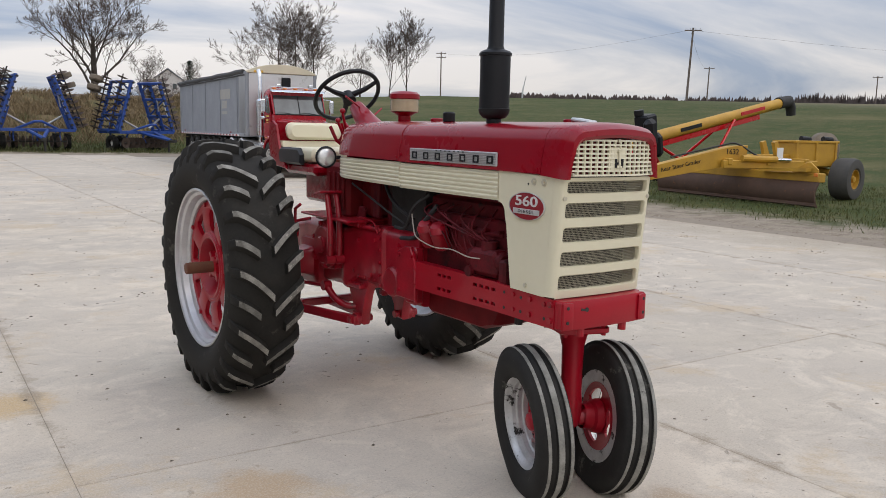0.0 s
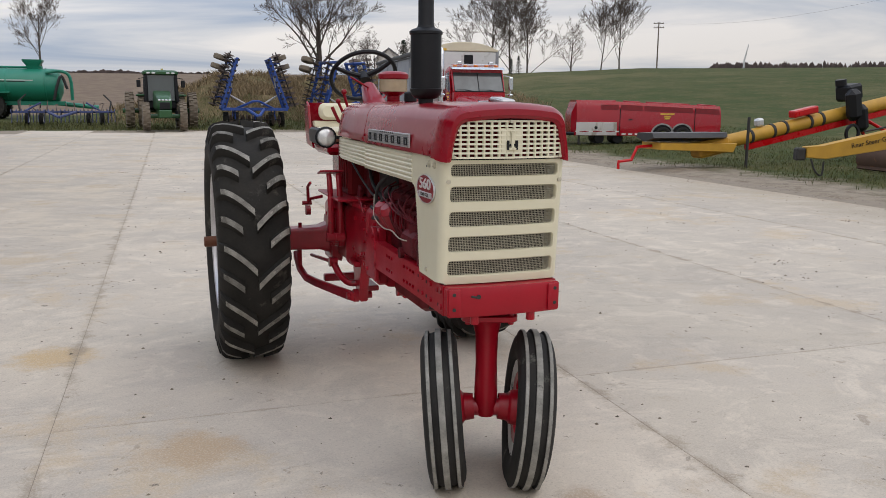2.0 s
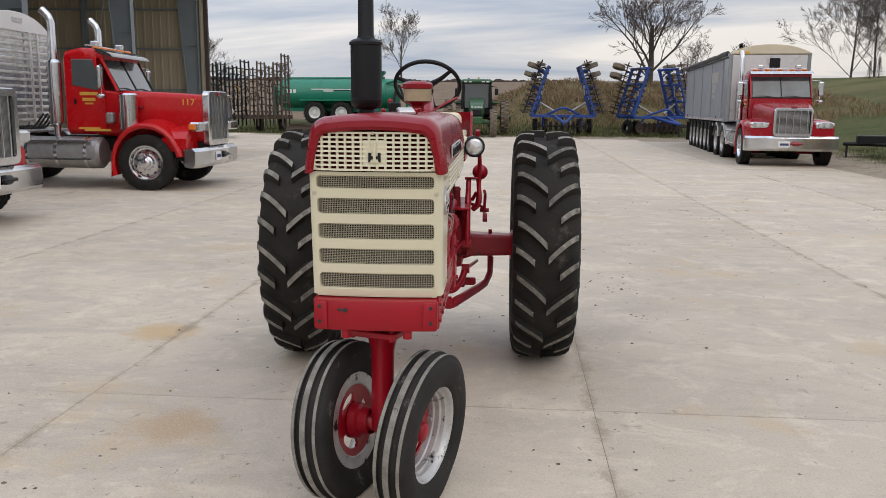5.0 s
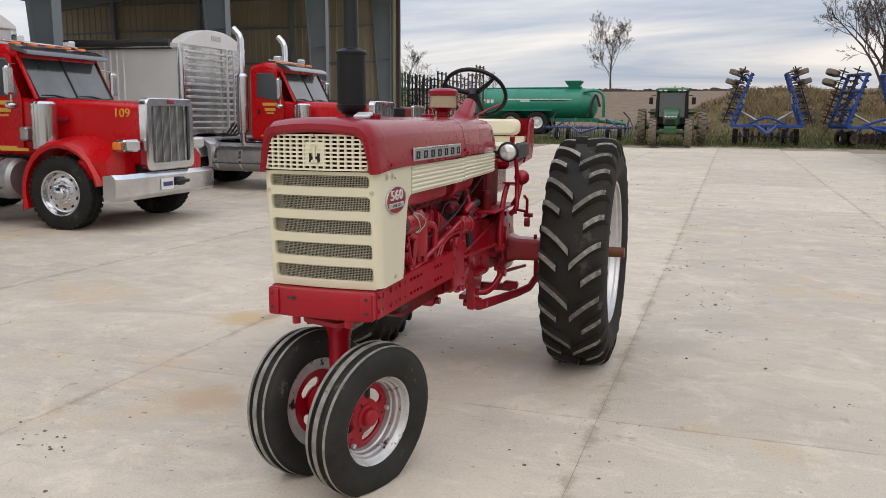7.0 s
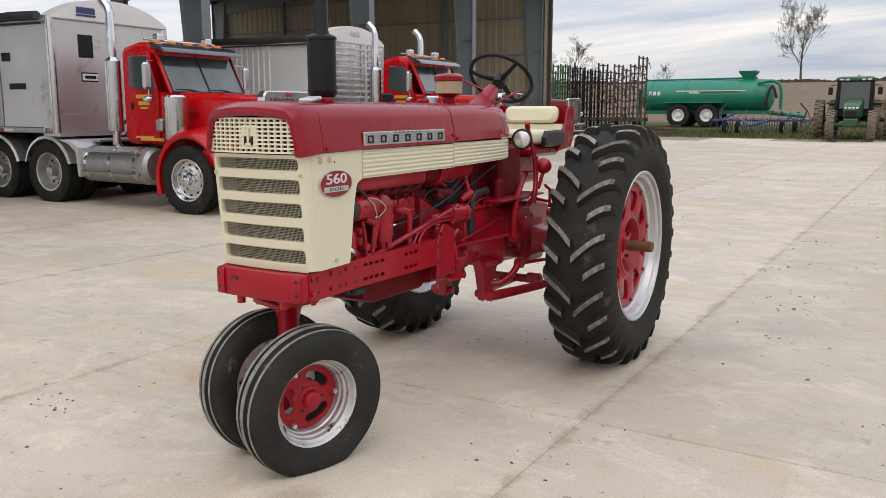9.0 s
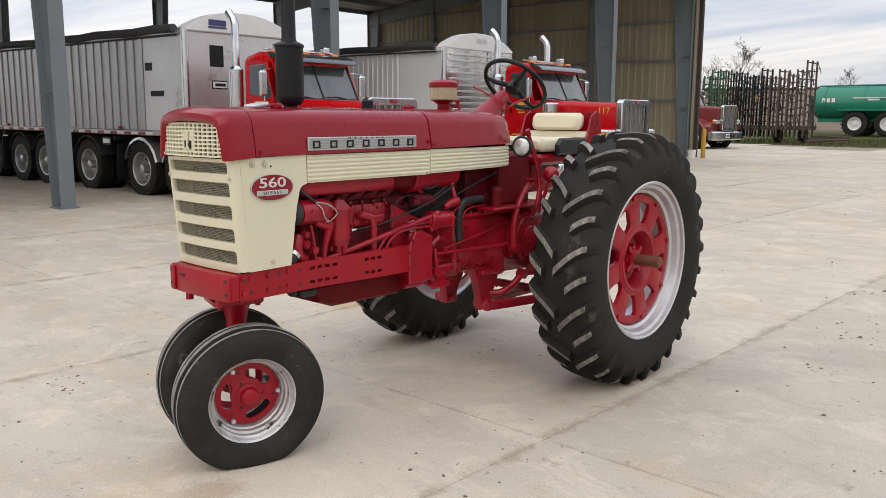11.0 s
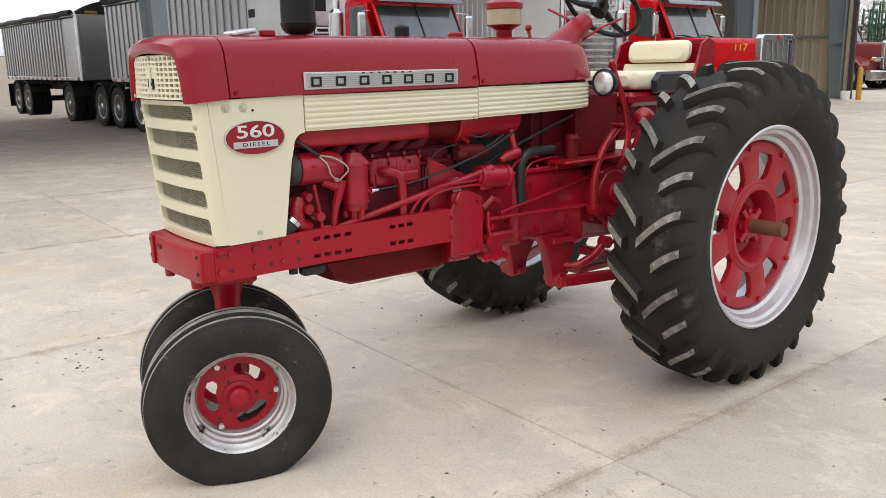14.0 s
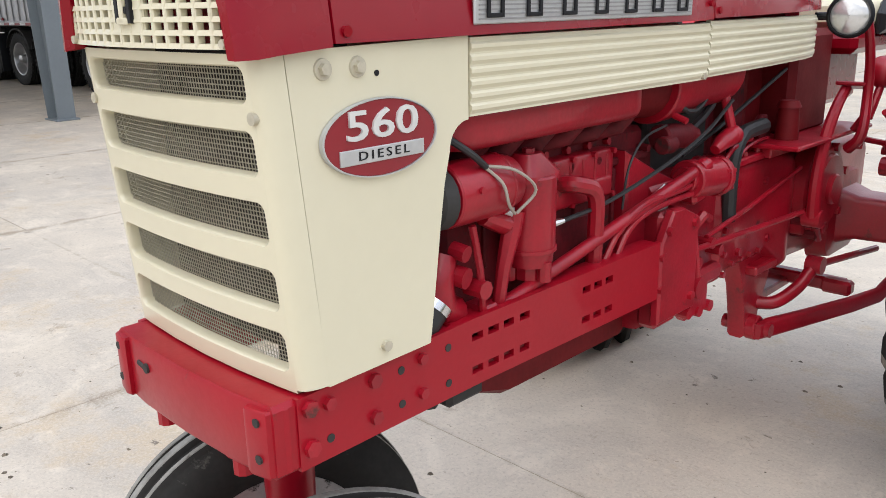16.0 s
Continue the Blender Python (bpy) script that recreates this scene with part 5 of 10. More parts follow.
def driveline():
    s = Shape()
    def ring(y, w, z0, z1, r=0.05):
        return [(p[0], y, p[1] + (z0 + z1) / 2) for p in rounded(w, z1 - z0, r, 4)]
    s.loft([ring(1.16, 0.40, 0.655, 1.04), ring(1.26, 0.40, 0.65, 1.04), ring(1.28, 0.35, 0.655, 1.02), ring(1.55, 0.34, 0.665, 1.02), ring(1.57, 0.37, 0.665, 1.03), ring(1.60, 0.37, 0.665, 1.03),
            ring(1.62, 0.35, 0.675, 1.02), ring(1.90, 0.36, 0.68, 1.02), ring(1.96, 0.42, 0.62, 1.0), ring(2.00, 0.42, 0.62, 1.0), ring(2.03, 0.39, 0.63, 0.99), ring(2.50, 0.42, 0.61, 1.0), ring(2.72, 0.38, 0.60, 0.96)])
    for sx in (-1, 1):
        s.box((sx * 0.20, 1.20, 0.82), (0.06, 0.10, 0.30), 0.012)
        s.prism([(1.12, 0.70), (1.30, 0.70), (1.30, 0.94), (1.22, 0.975), (1.17, 0.975), (1.12, 0.90)], sx * 0.225, sx * 0.252, "x", 0.006)
        for y, z in ((1.27, 0.93), (1.27, 0.74), (1.15, 0.93)):
            s.cyl((sx * 0.25, y, z), (sx * 0.262, y, z), 0.012, n=6)
        for y, z in ((1.40, 0.95), (1.40, 0.71), (1.66, 0.95), (1.70, 0.74), (1.90, 0.74), (1.85, 0.93)):
            s.cyl((sx * 0.165, y, z), (sx * 0.188, y, z), 0.013, n=6)
        if sx < 0:
            s.cyl((-0.15, 1.45, 0.745), (-0.205, 1.45, 0.745), 0.082, n=24, bev=0.012)
    case = part("transmission_case", s, CAST_RED, tractor)
    for sx in (-1, 1):
        studs("case_bolt", CAST_RED, case, [((sx * 0.17, y, z), (sx * 0.197, y, z), 0.010) for y in (1.585, 1.98) for z in (0.70, 0.76, 0.83, 0.90, 0.97)], 6)
        studs("case_bolt", CAST_RED, case, [((sx * 0.15, y, 0.715), (sx * 0.188, y, 0.715), 0.009) for y in (1.66, 1.72, 1.78, 1.84)], 6)
        part("top_flange", Shape().box((sx * 0.165, 1.76, 1.012), (0.05, 0.33, 0.022), 0.005), CAST_RED, case)
        studs("cover_bolt", CAST_RED, case, [((sx * 0.172, y, 1.02), (sx * 0.172, y, 1.035), 0.009) for y in (1.63, 1.71, 1.79, 1.88)], 6)
        part("wiring_loom", Shape().tube([(sx * 0.15, 1.30, 1.10), (sx * 0.17, 1.44, 1.16), (sx * 0.16, 1.56, 1.24), (sx * 0.15, 1.63, 1.36)], 0.010, 7, smooth=3), HOSE, tractor)
        part("wiring_loom", Shape().tube([(sx * 0.13, 1.42, 1.06), (sx * 0.165, 1.54, 1.12), (sx * 0.175, 1.74, 1.19), (sx * 0.17, 1.95, 1.25)], 0.006, 6, smooth=3), HOSE, tractor)
        part("grease_line", Shape().tube([(sx * 0.19, 1.61, 0.99), (sx * 0.195, 1.64, 1.045), (sx * 0.19, 1.74, 1.062), (sx * 0.18, 1.84, 1.06)], 0.005, 6, smooth=3), CAST_RED, tractor)
    s = Shape()
    s.box((0.195, 1.45, 0.735), (0.04, 0.16, 0.05), 0.012)
    s.box((0.19, 1.40, 0.68), (0.05, 0.12, 0.10), 0.015)
    s.cyl((0.20, 1.36, 0.73), (0.24, 1.36, 0.73), 0.03, n=12)
    s.tube([(0.21, 1.36, 0.86), (0.225, 1.35, 0.80), (0.225, 1.37, 0.70)], 0.010, 8)
    s.tube([(0.205, 1.34, 0.88), (0.22, 1.38, 0.92), (0.21, 1.43, 0.90)], 0.014, 8)
    for y, z in ((1.34, 0.66), (1.40, 0.65), (1.46, 0.65), (1.5, 0.80), (1.38, 0.79), (1.45, 0.83)):
        s.cyl((0.18, y, z), (0.222, y, z), 0.016, n=10)
    part("hydraulic_valve", s, CAST_RED, tractor)
    # oil lines along the side
    s = Shape()
    s.tube([(0.215, 0.98, 0.90), (0.22, 1.02, 0.955), (0.225, 1.10, 0.985), (0.222, 1.28, 0.99), (0.21, 1.36, 0.98)], 0.0075, 8, smooth=4)
    s.tube([(0.215, 0.93, 0.90), (0.222, 0.98, 0.965), (0.226, 1.08, 1.005), (0.222, 1.27, 1.01), (0.21, 1.36, 1.02)], 0.0075, 8, smooth=4)
    s.tube([(0.205, 1.44, 0.846), (0.215, 1.68, 0.888), (0.225, 2.00, 0.952)], 0.007, 8)
    s.tube([(0.208, 1.35, 0.827), (0.215, 1.45, 0.826), (0.262, 1.95, 0.826)], 0.009, 8)
    s.tube([(0.2, 1.5, 1.02), (0.21, 1.55, 1.07), (0.2, 1.68, 1.08)], 0.007, 8, smooth=3)
    part("oil_line", s, CAST_RED, tractor)
    s = Shape()
    s.tube([(0.19, 1.59, 0.86), (0.195, 1.575, 0.98), (0.2, 1.575, 1.05), (0.2, 1.61, 1.092), (0.195, 1.66, 1.10), (0.18, 1.80, 1.10)], 0.0225, 10, smooth=4)
    part("suction_hose", s, HOSE, tractor)
    s = Shape()
    s.box((0.208, 1.185, 0.985), (0.003, 0.045, 0.085), 0.001, (18, 0, 0))
    part("data_plate", s, PLATE, tractor)
    # upright castings under the tank, battery box and instrument housing
    s = Shape()
    s.box((0.0, 1.69, 1.15), (0.14, 0.06, 0.34), 0.015)
    for sx in (-1, 1):
        s.prism([(1.86, 1.02), (1.93, 1.02), (1.93, 1.06), (1.90, 1.12), (1.86, 1.12), (1.84, 1.10)], sx * 0.13, sx * 0.15, "x", 0.005)
        s.box((sx * 0.11, 1.75, 1.20), (0.035, 0.06, 0.28), 0.01)
    part("tank_support", s, SHADED_GRIME_RED, tractor)
    s = Shape()
    s.box((0, 1.90, 1.22), (0.20, 0.14, 0.34), 0.02)
    s.box((0, 2.12, 1.20), (0.38, 0.30, 0.32), 0.02)
    support = part("seat_support", s, DARK_RED, tractor)
    for j in range(4):
        part("louvre", Shape().box((-0.194, 2.02 + 0.06 * j, 1.20), (0.012, 0.026, 0.22), 0.005), DARK_RED, support)
    s = Shape()
    s.box((0, 2.06, 1.46), (0.30, 0.06, 0.22), 0.03)
    s.tube([(0, 1.98, 1.52), (0, 2.08, 1.60), (0, 2.22, 1.70)], [0.10, 0.07, 0.045], 14)
    part("steering_pedestal", s, HOOD_RED, tractor)
    # platform
    s = Shape()
    s.box((0, 2.08, 1.044), (0.60, 0.62, 0.014), 0.004)
    s.box((0.0, 2.08, 1.02), (0.42, 0.56, 0.03), 0.004)
    part("platform", s, CAST_RED, tractor)
    s = Shape()
    s.cyl((0.21, 1.90, 1.05), (0.21, 1.90, 1.145), 0.034, 0.03, n=18)
    s.cyl((0.21, 1.90, 1.145), (0.21, 1.90, 1.165), 0.036, 0.026, n=18)
    part("breather_cap", s, DARK_RED, tractor)
    # rear axle: drop drums, carriers
    for sx in (-1, 1):
        s = Shape()
        s.cyl((sx * 0.17, 2.15, 0.866), (sx * 0.262, 2.15, 0.866), 0.150, n=36, bev=0.02)
        s.cyl((sx * 0.25, 2.15, 0.866), (sx * 0.272, 2.15, 0.866), 0.115, n=28, bev=0.008)
        s.cyl((sx * 0.26, 2.15, 0.866), (sx * 0.288, 2.15, 0.866), 0.05, n=20, bev=0.006)
        for j in range(6):
            a = 1.047 * j + 0.3
            s.cyl((sx * 0.25, 2.15 + 0.132 * math.cos(a), 0.866 + 0.132 * math.sin(a)), (sx * 0.274, 2.15 + 0.132 * math.cos(a), 0.866 + 0.132 * math.sin(a)), 0.015, n=6)
        s.cyl((sx * 0.17, 2.05, 0.76), (sx * 0.275, 2.05, 0.76), 0.016, n=12)
        s.cyl((sx * 0.17, 2.05, 0.76), (sx * 0.245, 2.05, 0.76), 0.034, n=14, bev=0.006)
        part("brake_housing", s, CAST_RED, tractor)
        s = Shape()
        s.loft([[(sx * x, 2.41 + q[0], 0.735 + q[1]) for q in rounded(w, h, r, 4)] for x, w, h, r in (
            (0.17, 0.30, 0.30, 0.05), (0.235, 0.28, 0.28, 0.05), (0.245, 0.19, 0.19, 0.03), (0.30, 0.155, 0.150, 0.022), (0.555, 0.145, 0.135, 0.02), (0.56, 0.185, 0.175, 0.03), (0.59, 0.185, 0.175, 0.03))])
        s.cyl((sx * 0.42, 2.40, 0.80), (sx * 0.42, 2.40, 0.835), 0.012, n=8)
        part("axle_carrier", s, CAST_RED, tractor)
        s = Shape()
        s.cyl((sx * 0.55, 2.40, 0.735), (sx * 0.72, 2.40, 0.735), 0.038, n=18)
        part("axle", s, STEEL, tractor)
    # clutch pedal on one side, two brake pedals on the other
    for xx, y0 in ((0.282, 2.0), (-0.30, 1.985), (-0.245, 1.975)):
        s = Shape()
        s.tube([(xx, y0 - 0.01, 0.79), (xx, y0 - 0.02, 0.86), (xx, y0 - 0.015, 0.95), (xx, y0 + 0.02, 1.05), (xx, y0 + 0.08, 1.13), (xx, y0 + 0.15, 1.185)] if xx > 0 else
               [(xx, y0, 0.80), (xx, y0 - 0.01, 0.90), (xx, y0 - 0.005, 1.02), (xx, y0 + 0.02, 1.13), (xx, y0 + 0.04, 1.18)], [0.021, 0.018, 0.016, 0.015, 0.014, 0.016] if xx > 0 else [0.02, 0.018, 0.016, 0.015, 0.016], 10, smooth=4)
        s.cyl((xx - 0.03, y0 - 0.005, 0.80), (xx + 0.025, y0 - 0.005, 0.80), 0.028, n=14)
        pd = part("pedal", s, CAST_RED, tractor)
        part("foot_pad", Shape().box((xx * 1.06, y0 + (0.165 if xx > 0 else 0.05), 1.192), (0.085, 0.09, 0.013), 0.004, (-12, 0, 0)), CAST_RED, pd)
    for j, (y, z) in enumerate(((2.03, 0.775), (2.05, 0.735), (2.09, 0.725), (2.11, 0.755))):
        part("brake_clevis", Shape().cyl((0.20, y, z), (0.285 - 0.01 * j, y, z), 0.017, n=8), SHADED_GRIME_RED, tractor)
    part("brake_rod", Shape().tube([(0.272, 1.99, 0.80), (0.275, 2.04, 0.76), (0.27, 2.09, 0.71)], 0.011, 8), CAST_RED, tractor)
    # levers by the seat
    s = Shape()
    s.tube([(0.31, 2.14, 1.0), (0.35, 2.12, 1.05), (0.345, 2.15, 1.17), (0.35, 2.10, 1.32), (0.335, 2.04, 1.47)], [0.018, 0.015, 0.014, 0.013, 0.012], 10, smooth=4)
    s.tube([(0.335, 2.04, 1.47), (0.338, 2.025, 1.50)], [0.017, 0.014], 10)
    s.tube([(0.33, 2.17, 1.0), (0.345, 2.16, 1.10), (0.34, 2.15, 1.2)], 0.012, 8)
    part("clutch_lever", s, CAST_RED, tractor)
    s = Shape()
    s.tube([(-0.10, 2.05, 1.50), (-0.17, 2.03, 1.55), (-0.20, 2.02, 1.66)], 0.009, 8)
    s.ball((-0.20, 2.02, 1.67), 0.018, 10)
    s.tube([(-0.12, 2.05, 1.45), (-0.2, 2.0, 1.52), (-0.24, 2.0, 1.61)], 0.009, 8)
    s.ball((-0.24, 2.0, 1.615), 0.016, 10)
    s.tube([(-0.12, 2.06, 1.43), (-0.235, 2.03, 1.50), (-0.27, 2.04, 1.58)], 0.011, 8)
    part("control_lever", s, HOOD_RED, tractor)
    s = Shape()
    s.ball((0.35, 2.26, 1.228), 0.05, 22)
    s.tube([(0.35, 2.25, 1.19), (0.345, 2.22, 1.13), (0.34, 2.20, 1.09)], 0.012, 10)
    s.tube([(0.30, 2.20, 1.05), (0.33, 2.20, 1.10), (0.34, 2.20, 1.09)], 0.012, 8)
    part("work_lamp", s, CAST_RED, tractor, "red round lamp housing")
    for sx in (-1, 1):
        s = Shape()
        s.tube([(sx * 0.30, 2.25, 1.02), (sx * 0.36, 2.32, 1.0), (sx * 0.38, 2.38, 0.95)], 0.010, 8)
        s.tube([(sx * 0.38, 2.30, 0.98), (sx * 0.385, 2.28, 1.08), (sx * 0.38, 2.22, 1.11)], 0.010, 8)
        s.cyl((sx * 0.37, 2.29, 0.93), (sx * 0.40, 2.29, 0.93), 0.03, n=10)
        s.cyl((sx * 0.35, 2.35, 0.97), (sx * 0.41, 2.35, 0.97), 0.014, n=8)
        part("hitch_control", s, CAST_RED, tractor)
    # hitch arms and drawbar
    for sx in (-1, 1):
        s = Shape()
        s.prism([(1.74, 0.70), (2.02, 0.70), (1.98, 0.58), (1.93, 0.50), (1.915, 0.425), (1.83, 0.42), (1.82, 0.49), (1.79, 0.60)], sx * 0.11, sx * 0.165, "x", 0.010)
        s.box((sx * 0.12, 1.90, 0.655), (0.16, 0.20, 0.03), 0.006)
        s.cyl((sx * 0.08, 1.87, 0.452), (sx * 0.235, 1.87, 0.452), 0.022, n=14)
        s.cyl((sx * 0.16, 1.87, 0.452), (sx * 0.195, 1.87, 0.452), 0.04, n=16, bev=0.004)
        part("hitch_bracket", s, CAST_RED, tractor)
        s = Shape()
        s.loft([[(x * sx + p[0], y, z + p[1]) for p in rounded(w, h, 0.010, 3)] for x, y, z, w, h in ((0.20, 1.84, 0.450, 0.03, 0.05), (0.215, 1.90, 0.452, 0.036, 0.058), (0.27, 2.05, 0.455, 0.032, 0.055), (0.345, 2.25, 0.462, 0.032, 0.052), (0.395, 2.36, 0.478, 0.03, 0.05), (0.425, 2.45, 0.535, 0.03, 0.055), (0.43, 2.54, 0.60, 0.03, 0.055))])
        part("lift_arm", s, CAST_RED, tractor)
        s = Shape()
        s.tube([(sx * 0.15, 1.92, 0.515), (sx * 0.205, 1.96, 0.518), (sx * 0.245, 2.03, 0.56), (sx * 0.268, 2.09, 0.625)], 0.021, 12, smooth=4)
        s.tube([(sx * 0.268, 2.09, 0.622), (sx * 0.33, 2.50, 0.60)], 0.012, 8)
        s.cyl((sx * 0.245, 2.09, 0.625), (sx * 0.295, 2.09, 0.625), 0.03, n=12)
        part("rocker_arm", s, CAST_RED, tractor)
        part("lift_link", Shape().tube([(sx * 0.42, 2.44, 0.50), (sx * 0.42, 2.44, 0.74)], 0.016, 8), CAST_RED, tractor)
    s = Shape()
    s.box((0, 2.38, 0.42), (0.09, 0.44, 0.035), 0.006)
    s.box((0, 2.50, 0.44), (0.5, 0.05, 0.05), 0.008)
    s.box((0.28, 2.30, 0.50), (0.10, 0.05, 0.05), 0.01)
    part("drawbar", s, CAST_RED, tractor)


def seat():
    s = Shape()
    s.box((0, 2.52, 1.31), (0.50, 0.46, 0.07), 0.02)
    s.box((0, 2.48, 1.20), (0.30, 0.34, 0.20), 0.02)
    # side shells sweeping up into the back
    for sx in (-1, 1):
        s.prism([(2.66, 1.30), (2.90, 1.32), (2.955, 1.45), (2.94, 1.595), (2.89, 1.615), (2.83, 1.585), (2.78, 1.44)], sx * 0.262, sx * 0.278, "x", 0.006)
    s.prism([(2.86, 1.32), (2.90, 1.32), (2.955, 1.45), (2.94, 1.605), (2.905, 1.605), (2.915, 1.45)], -0.262, 0.262, "x")
    root = part("seat", s, HOOD_RED, tractor, "cream and black cushioned seat in a red shell")
    s = Shape()
    def pad(y, hz, z, w):
        return [(p[0], y, z + p[1]) for p in rounded(w, hz, 0.03, 5)]
    s.loft([pad(2.31, 0.05, 1.40, 0.42), pad(2.34, 0.085, 1.40, 0.50), pad(2.55, 0.095, 1.40, 0.52), pad(2.72, 0.09, 1.395, 0.52), pad(2.78, 0.07, 1.39, 0.50)])
    part("cushion", s, CREAM_VINYL, root, "cream vinyl cushion")
    for sx in (-1, 1):
        s = Shape().prism([(2.44, 1.335), (2.77, 1.335), (2.79, 1.40), (2.76, 1.442), (2.47, 1.442), (2.43, 1.40)], sx * 0.245, sx * 0.282, "x", 0.014)
        part("bolster_pad", s, BLACK_VINYL, root, "black vinyl side pad")
    s = Shape()
    s.loft([[(p[0], 2.87 + dy + 0.15 * (p[1]), 1.545 + p[1]) for p in rounded(w, h, 0.045, 5)] for dy, w, h in ((0.0, 0.34, 0.07), (-0.02, 0.40, 0.115), (-0.045, 0.40, 0.115), (-0.065, 0.35, 0.08))])
    part("backrest", s, CREAM_VINYL, root, "cream vinyl backrest pad")
    s = Shape()
    s.prism([(2.82, 1.44), (2.90, 1.44), (2.90, 1.48), (2.83, 1.48)], -0.24, 0.24, "x", 0.01)
    part("back_strip", s, CREAM_VINYL, root)


def top_fittings():
    # exhaust: black canister and stack
    mx, my = -0.128, 0.660
    s = Shape(Matrix.Translation((mx, my, 0)))
    s.lathe([(0.02, 1.60), (0.034, 1.60), (0.034, 1.625), (0.052, 1.63), (0.066, 1.645), (0.071, 1.662), (0.072, 1.67), (0.069, 1.672), (0.069, 1.905), (0.074, 1.907), (0.074, 1.918), (0.066, 1.926), (0.04, 1.936), (0.035, 1.95), (0.033, 2.50), (0.029, 2.50), (0.029, 2.2)], 32, "z")
    s.box((0.0, 0.071, 1.79), (0.006, 0.004, 0.23))
    part("muffler", s, BLACK, tractor, "matt black upright muffler and stack")
    # pre-cleaner with its amber bowl
    s = Shape(Matrix.Translation((0.004, 1.658, 0)))
    s.lathe([(0.03, 1.59), (0.036, 1.60), (0.036, 1.645), (0.06, 1.66), (0.08, 1.668)], 24, "z")
    s.lathe([(0.081, 1.738), (0.086, 1.742), (0.086, 1.765), (0.07, 1.778), (0.03, 1.783), (0.001, 1.784)], 28, "z")
    pc = part("pre_cleaner", s, HOOD_RED, tractor, "air pre-cleaner with a dusty amber bowl")
    s = Shape(Matrix.Translation((0.004, 1.658, 0))).lathe([(0.06, 1.663), (0.08, 1.67), (0.079, 1.74), (0.04, 1.741)], 28, "z")
    part("bowl", s, AMBER_GLASS, pc)
    # steering wheel
    tilt = Matrix.Translation((0, 2.345, 1.775)) @ pose(0, 0, 0, -44, 0, 0)
    s = Shape(tilt)
    ring = []
    R, r = 0.208, 0.0135
    for j in range(48):
        a = 6.28318 * j / 48
        ring.append([((R + r * math.cos(b)) * math.cos(a), (R + r * math.cos(b)) * math.sin(a), r * math.sin(b)) for b in [6.28318 * k / 8 for k in range(8)]])
    s.loft(ring + [ring[0]], cap=False)
    for a in (80, 200, 320):
        c, q = math.cos(radians(a)), math.sin(radians(a))
        s.tube([(0.03 * c, 0.03 * q, -0.012), (0.12 * c, 0.12 * q, -0.016), (R * c, R * q, 0)], [0.020, 0.015, 0.012], 8)
    s.cyl((0, 0, -0.05), (0, 0, 0.012), 0.042, 0.036, n=18)
    s.cyl((0, 0, 0.012), (0, 0, 0.02), 0.028, n=14, bev=0.004)
    part("steering_wheel", s, BLACK, tractor, "black three-spoke steering wheel")
    # throttle lever beside it
    s = Shape()
    s.tube([(0.05, 2.2, 1.66), (-0.02, 2.14, 1.70), (-0.14, 2.10, 1.76)], 0.006, 8)
    s.tube([(0.03, 2.16, 1.60), (0.12, 2.2, 1.66), (0.2, 2.26, 1.70)], 0.006, 8)
    part("throttle_lever", s, CAST_RED, tractor)
    # headlights
    for sx in (-1, 1):
        o = Matrix.Translation((sx * 0.318, 2.005, 1.402)) @ pose(0, 0, 0, 0, 0, 8 * sx)
        s = Shape(o).lathe([(0.001, 0.055), (0.03, 0.052), (0.052, 0.03), (0.061, 0.0), (0.064, -0.012), (0.060, -0.018), (0.054, -0.014), (0.05, -0.006)], 28, "y")
        s.at(Matrix()).tube([(sx * 0.22, 2.0, 1.40), (sx * 0.30, 2.02, 1.40)], 0.011, 8)
        h = part("headlight", s, BLACK, tractor, "round headlight in a black shell")
        s = Shape(o).lathe([(0.054, -0.012), (0.046, -0.019), (0.03, -0.025), (0.001, -0.028)], 28, "y")
        part("lens", s, LENS, h, "ribbed clear lens")
        s = Shape(o).lathe([(0.0535, -0.0145), (0.056, -0.021), (0.060, -0.0185)], 28, "y")
        part("trim_ring", s, BLACK, h)


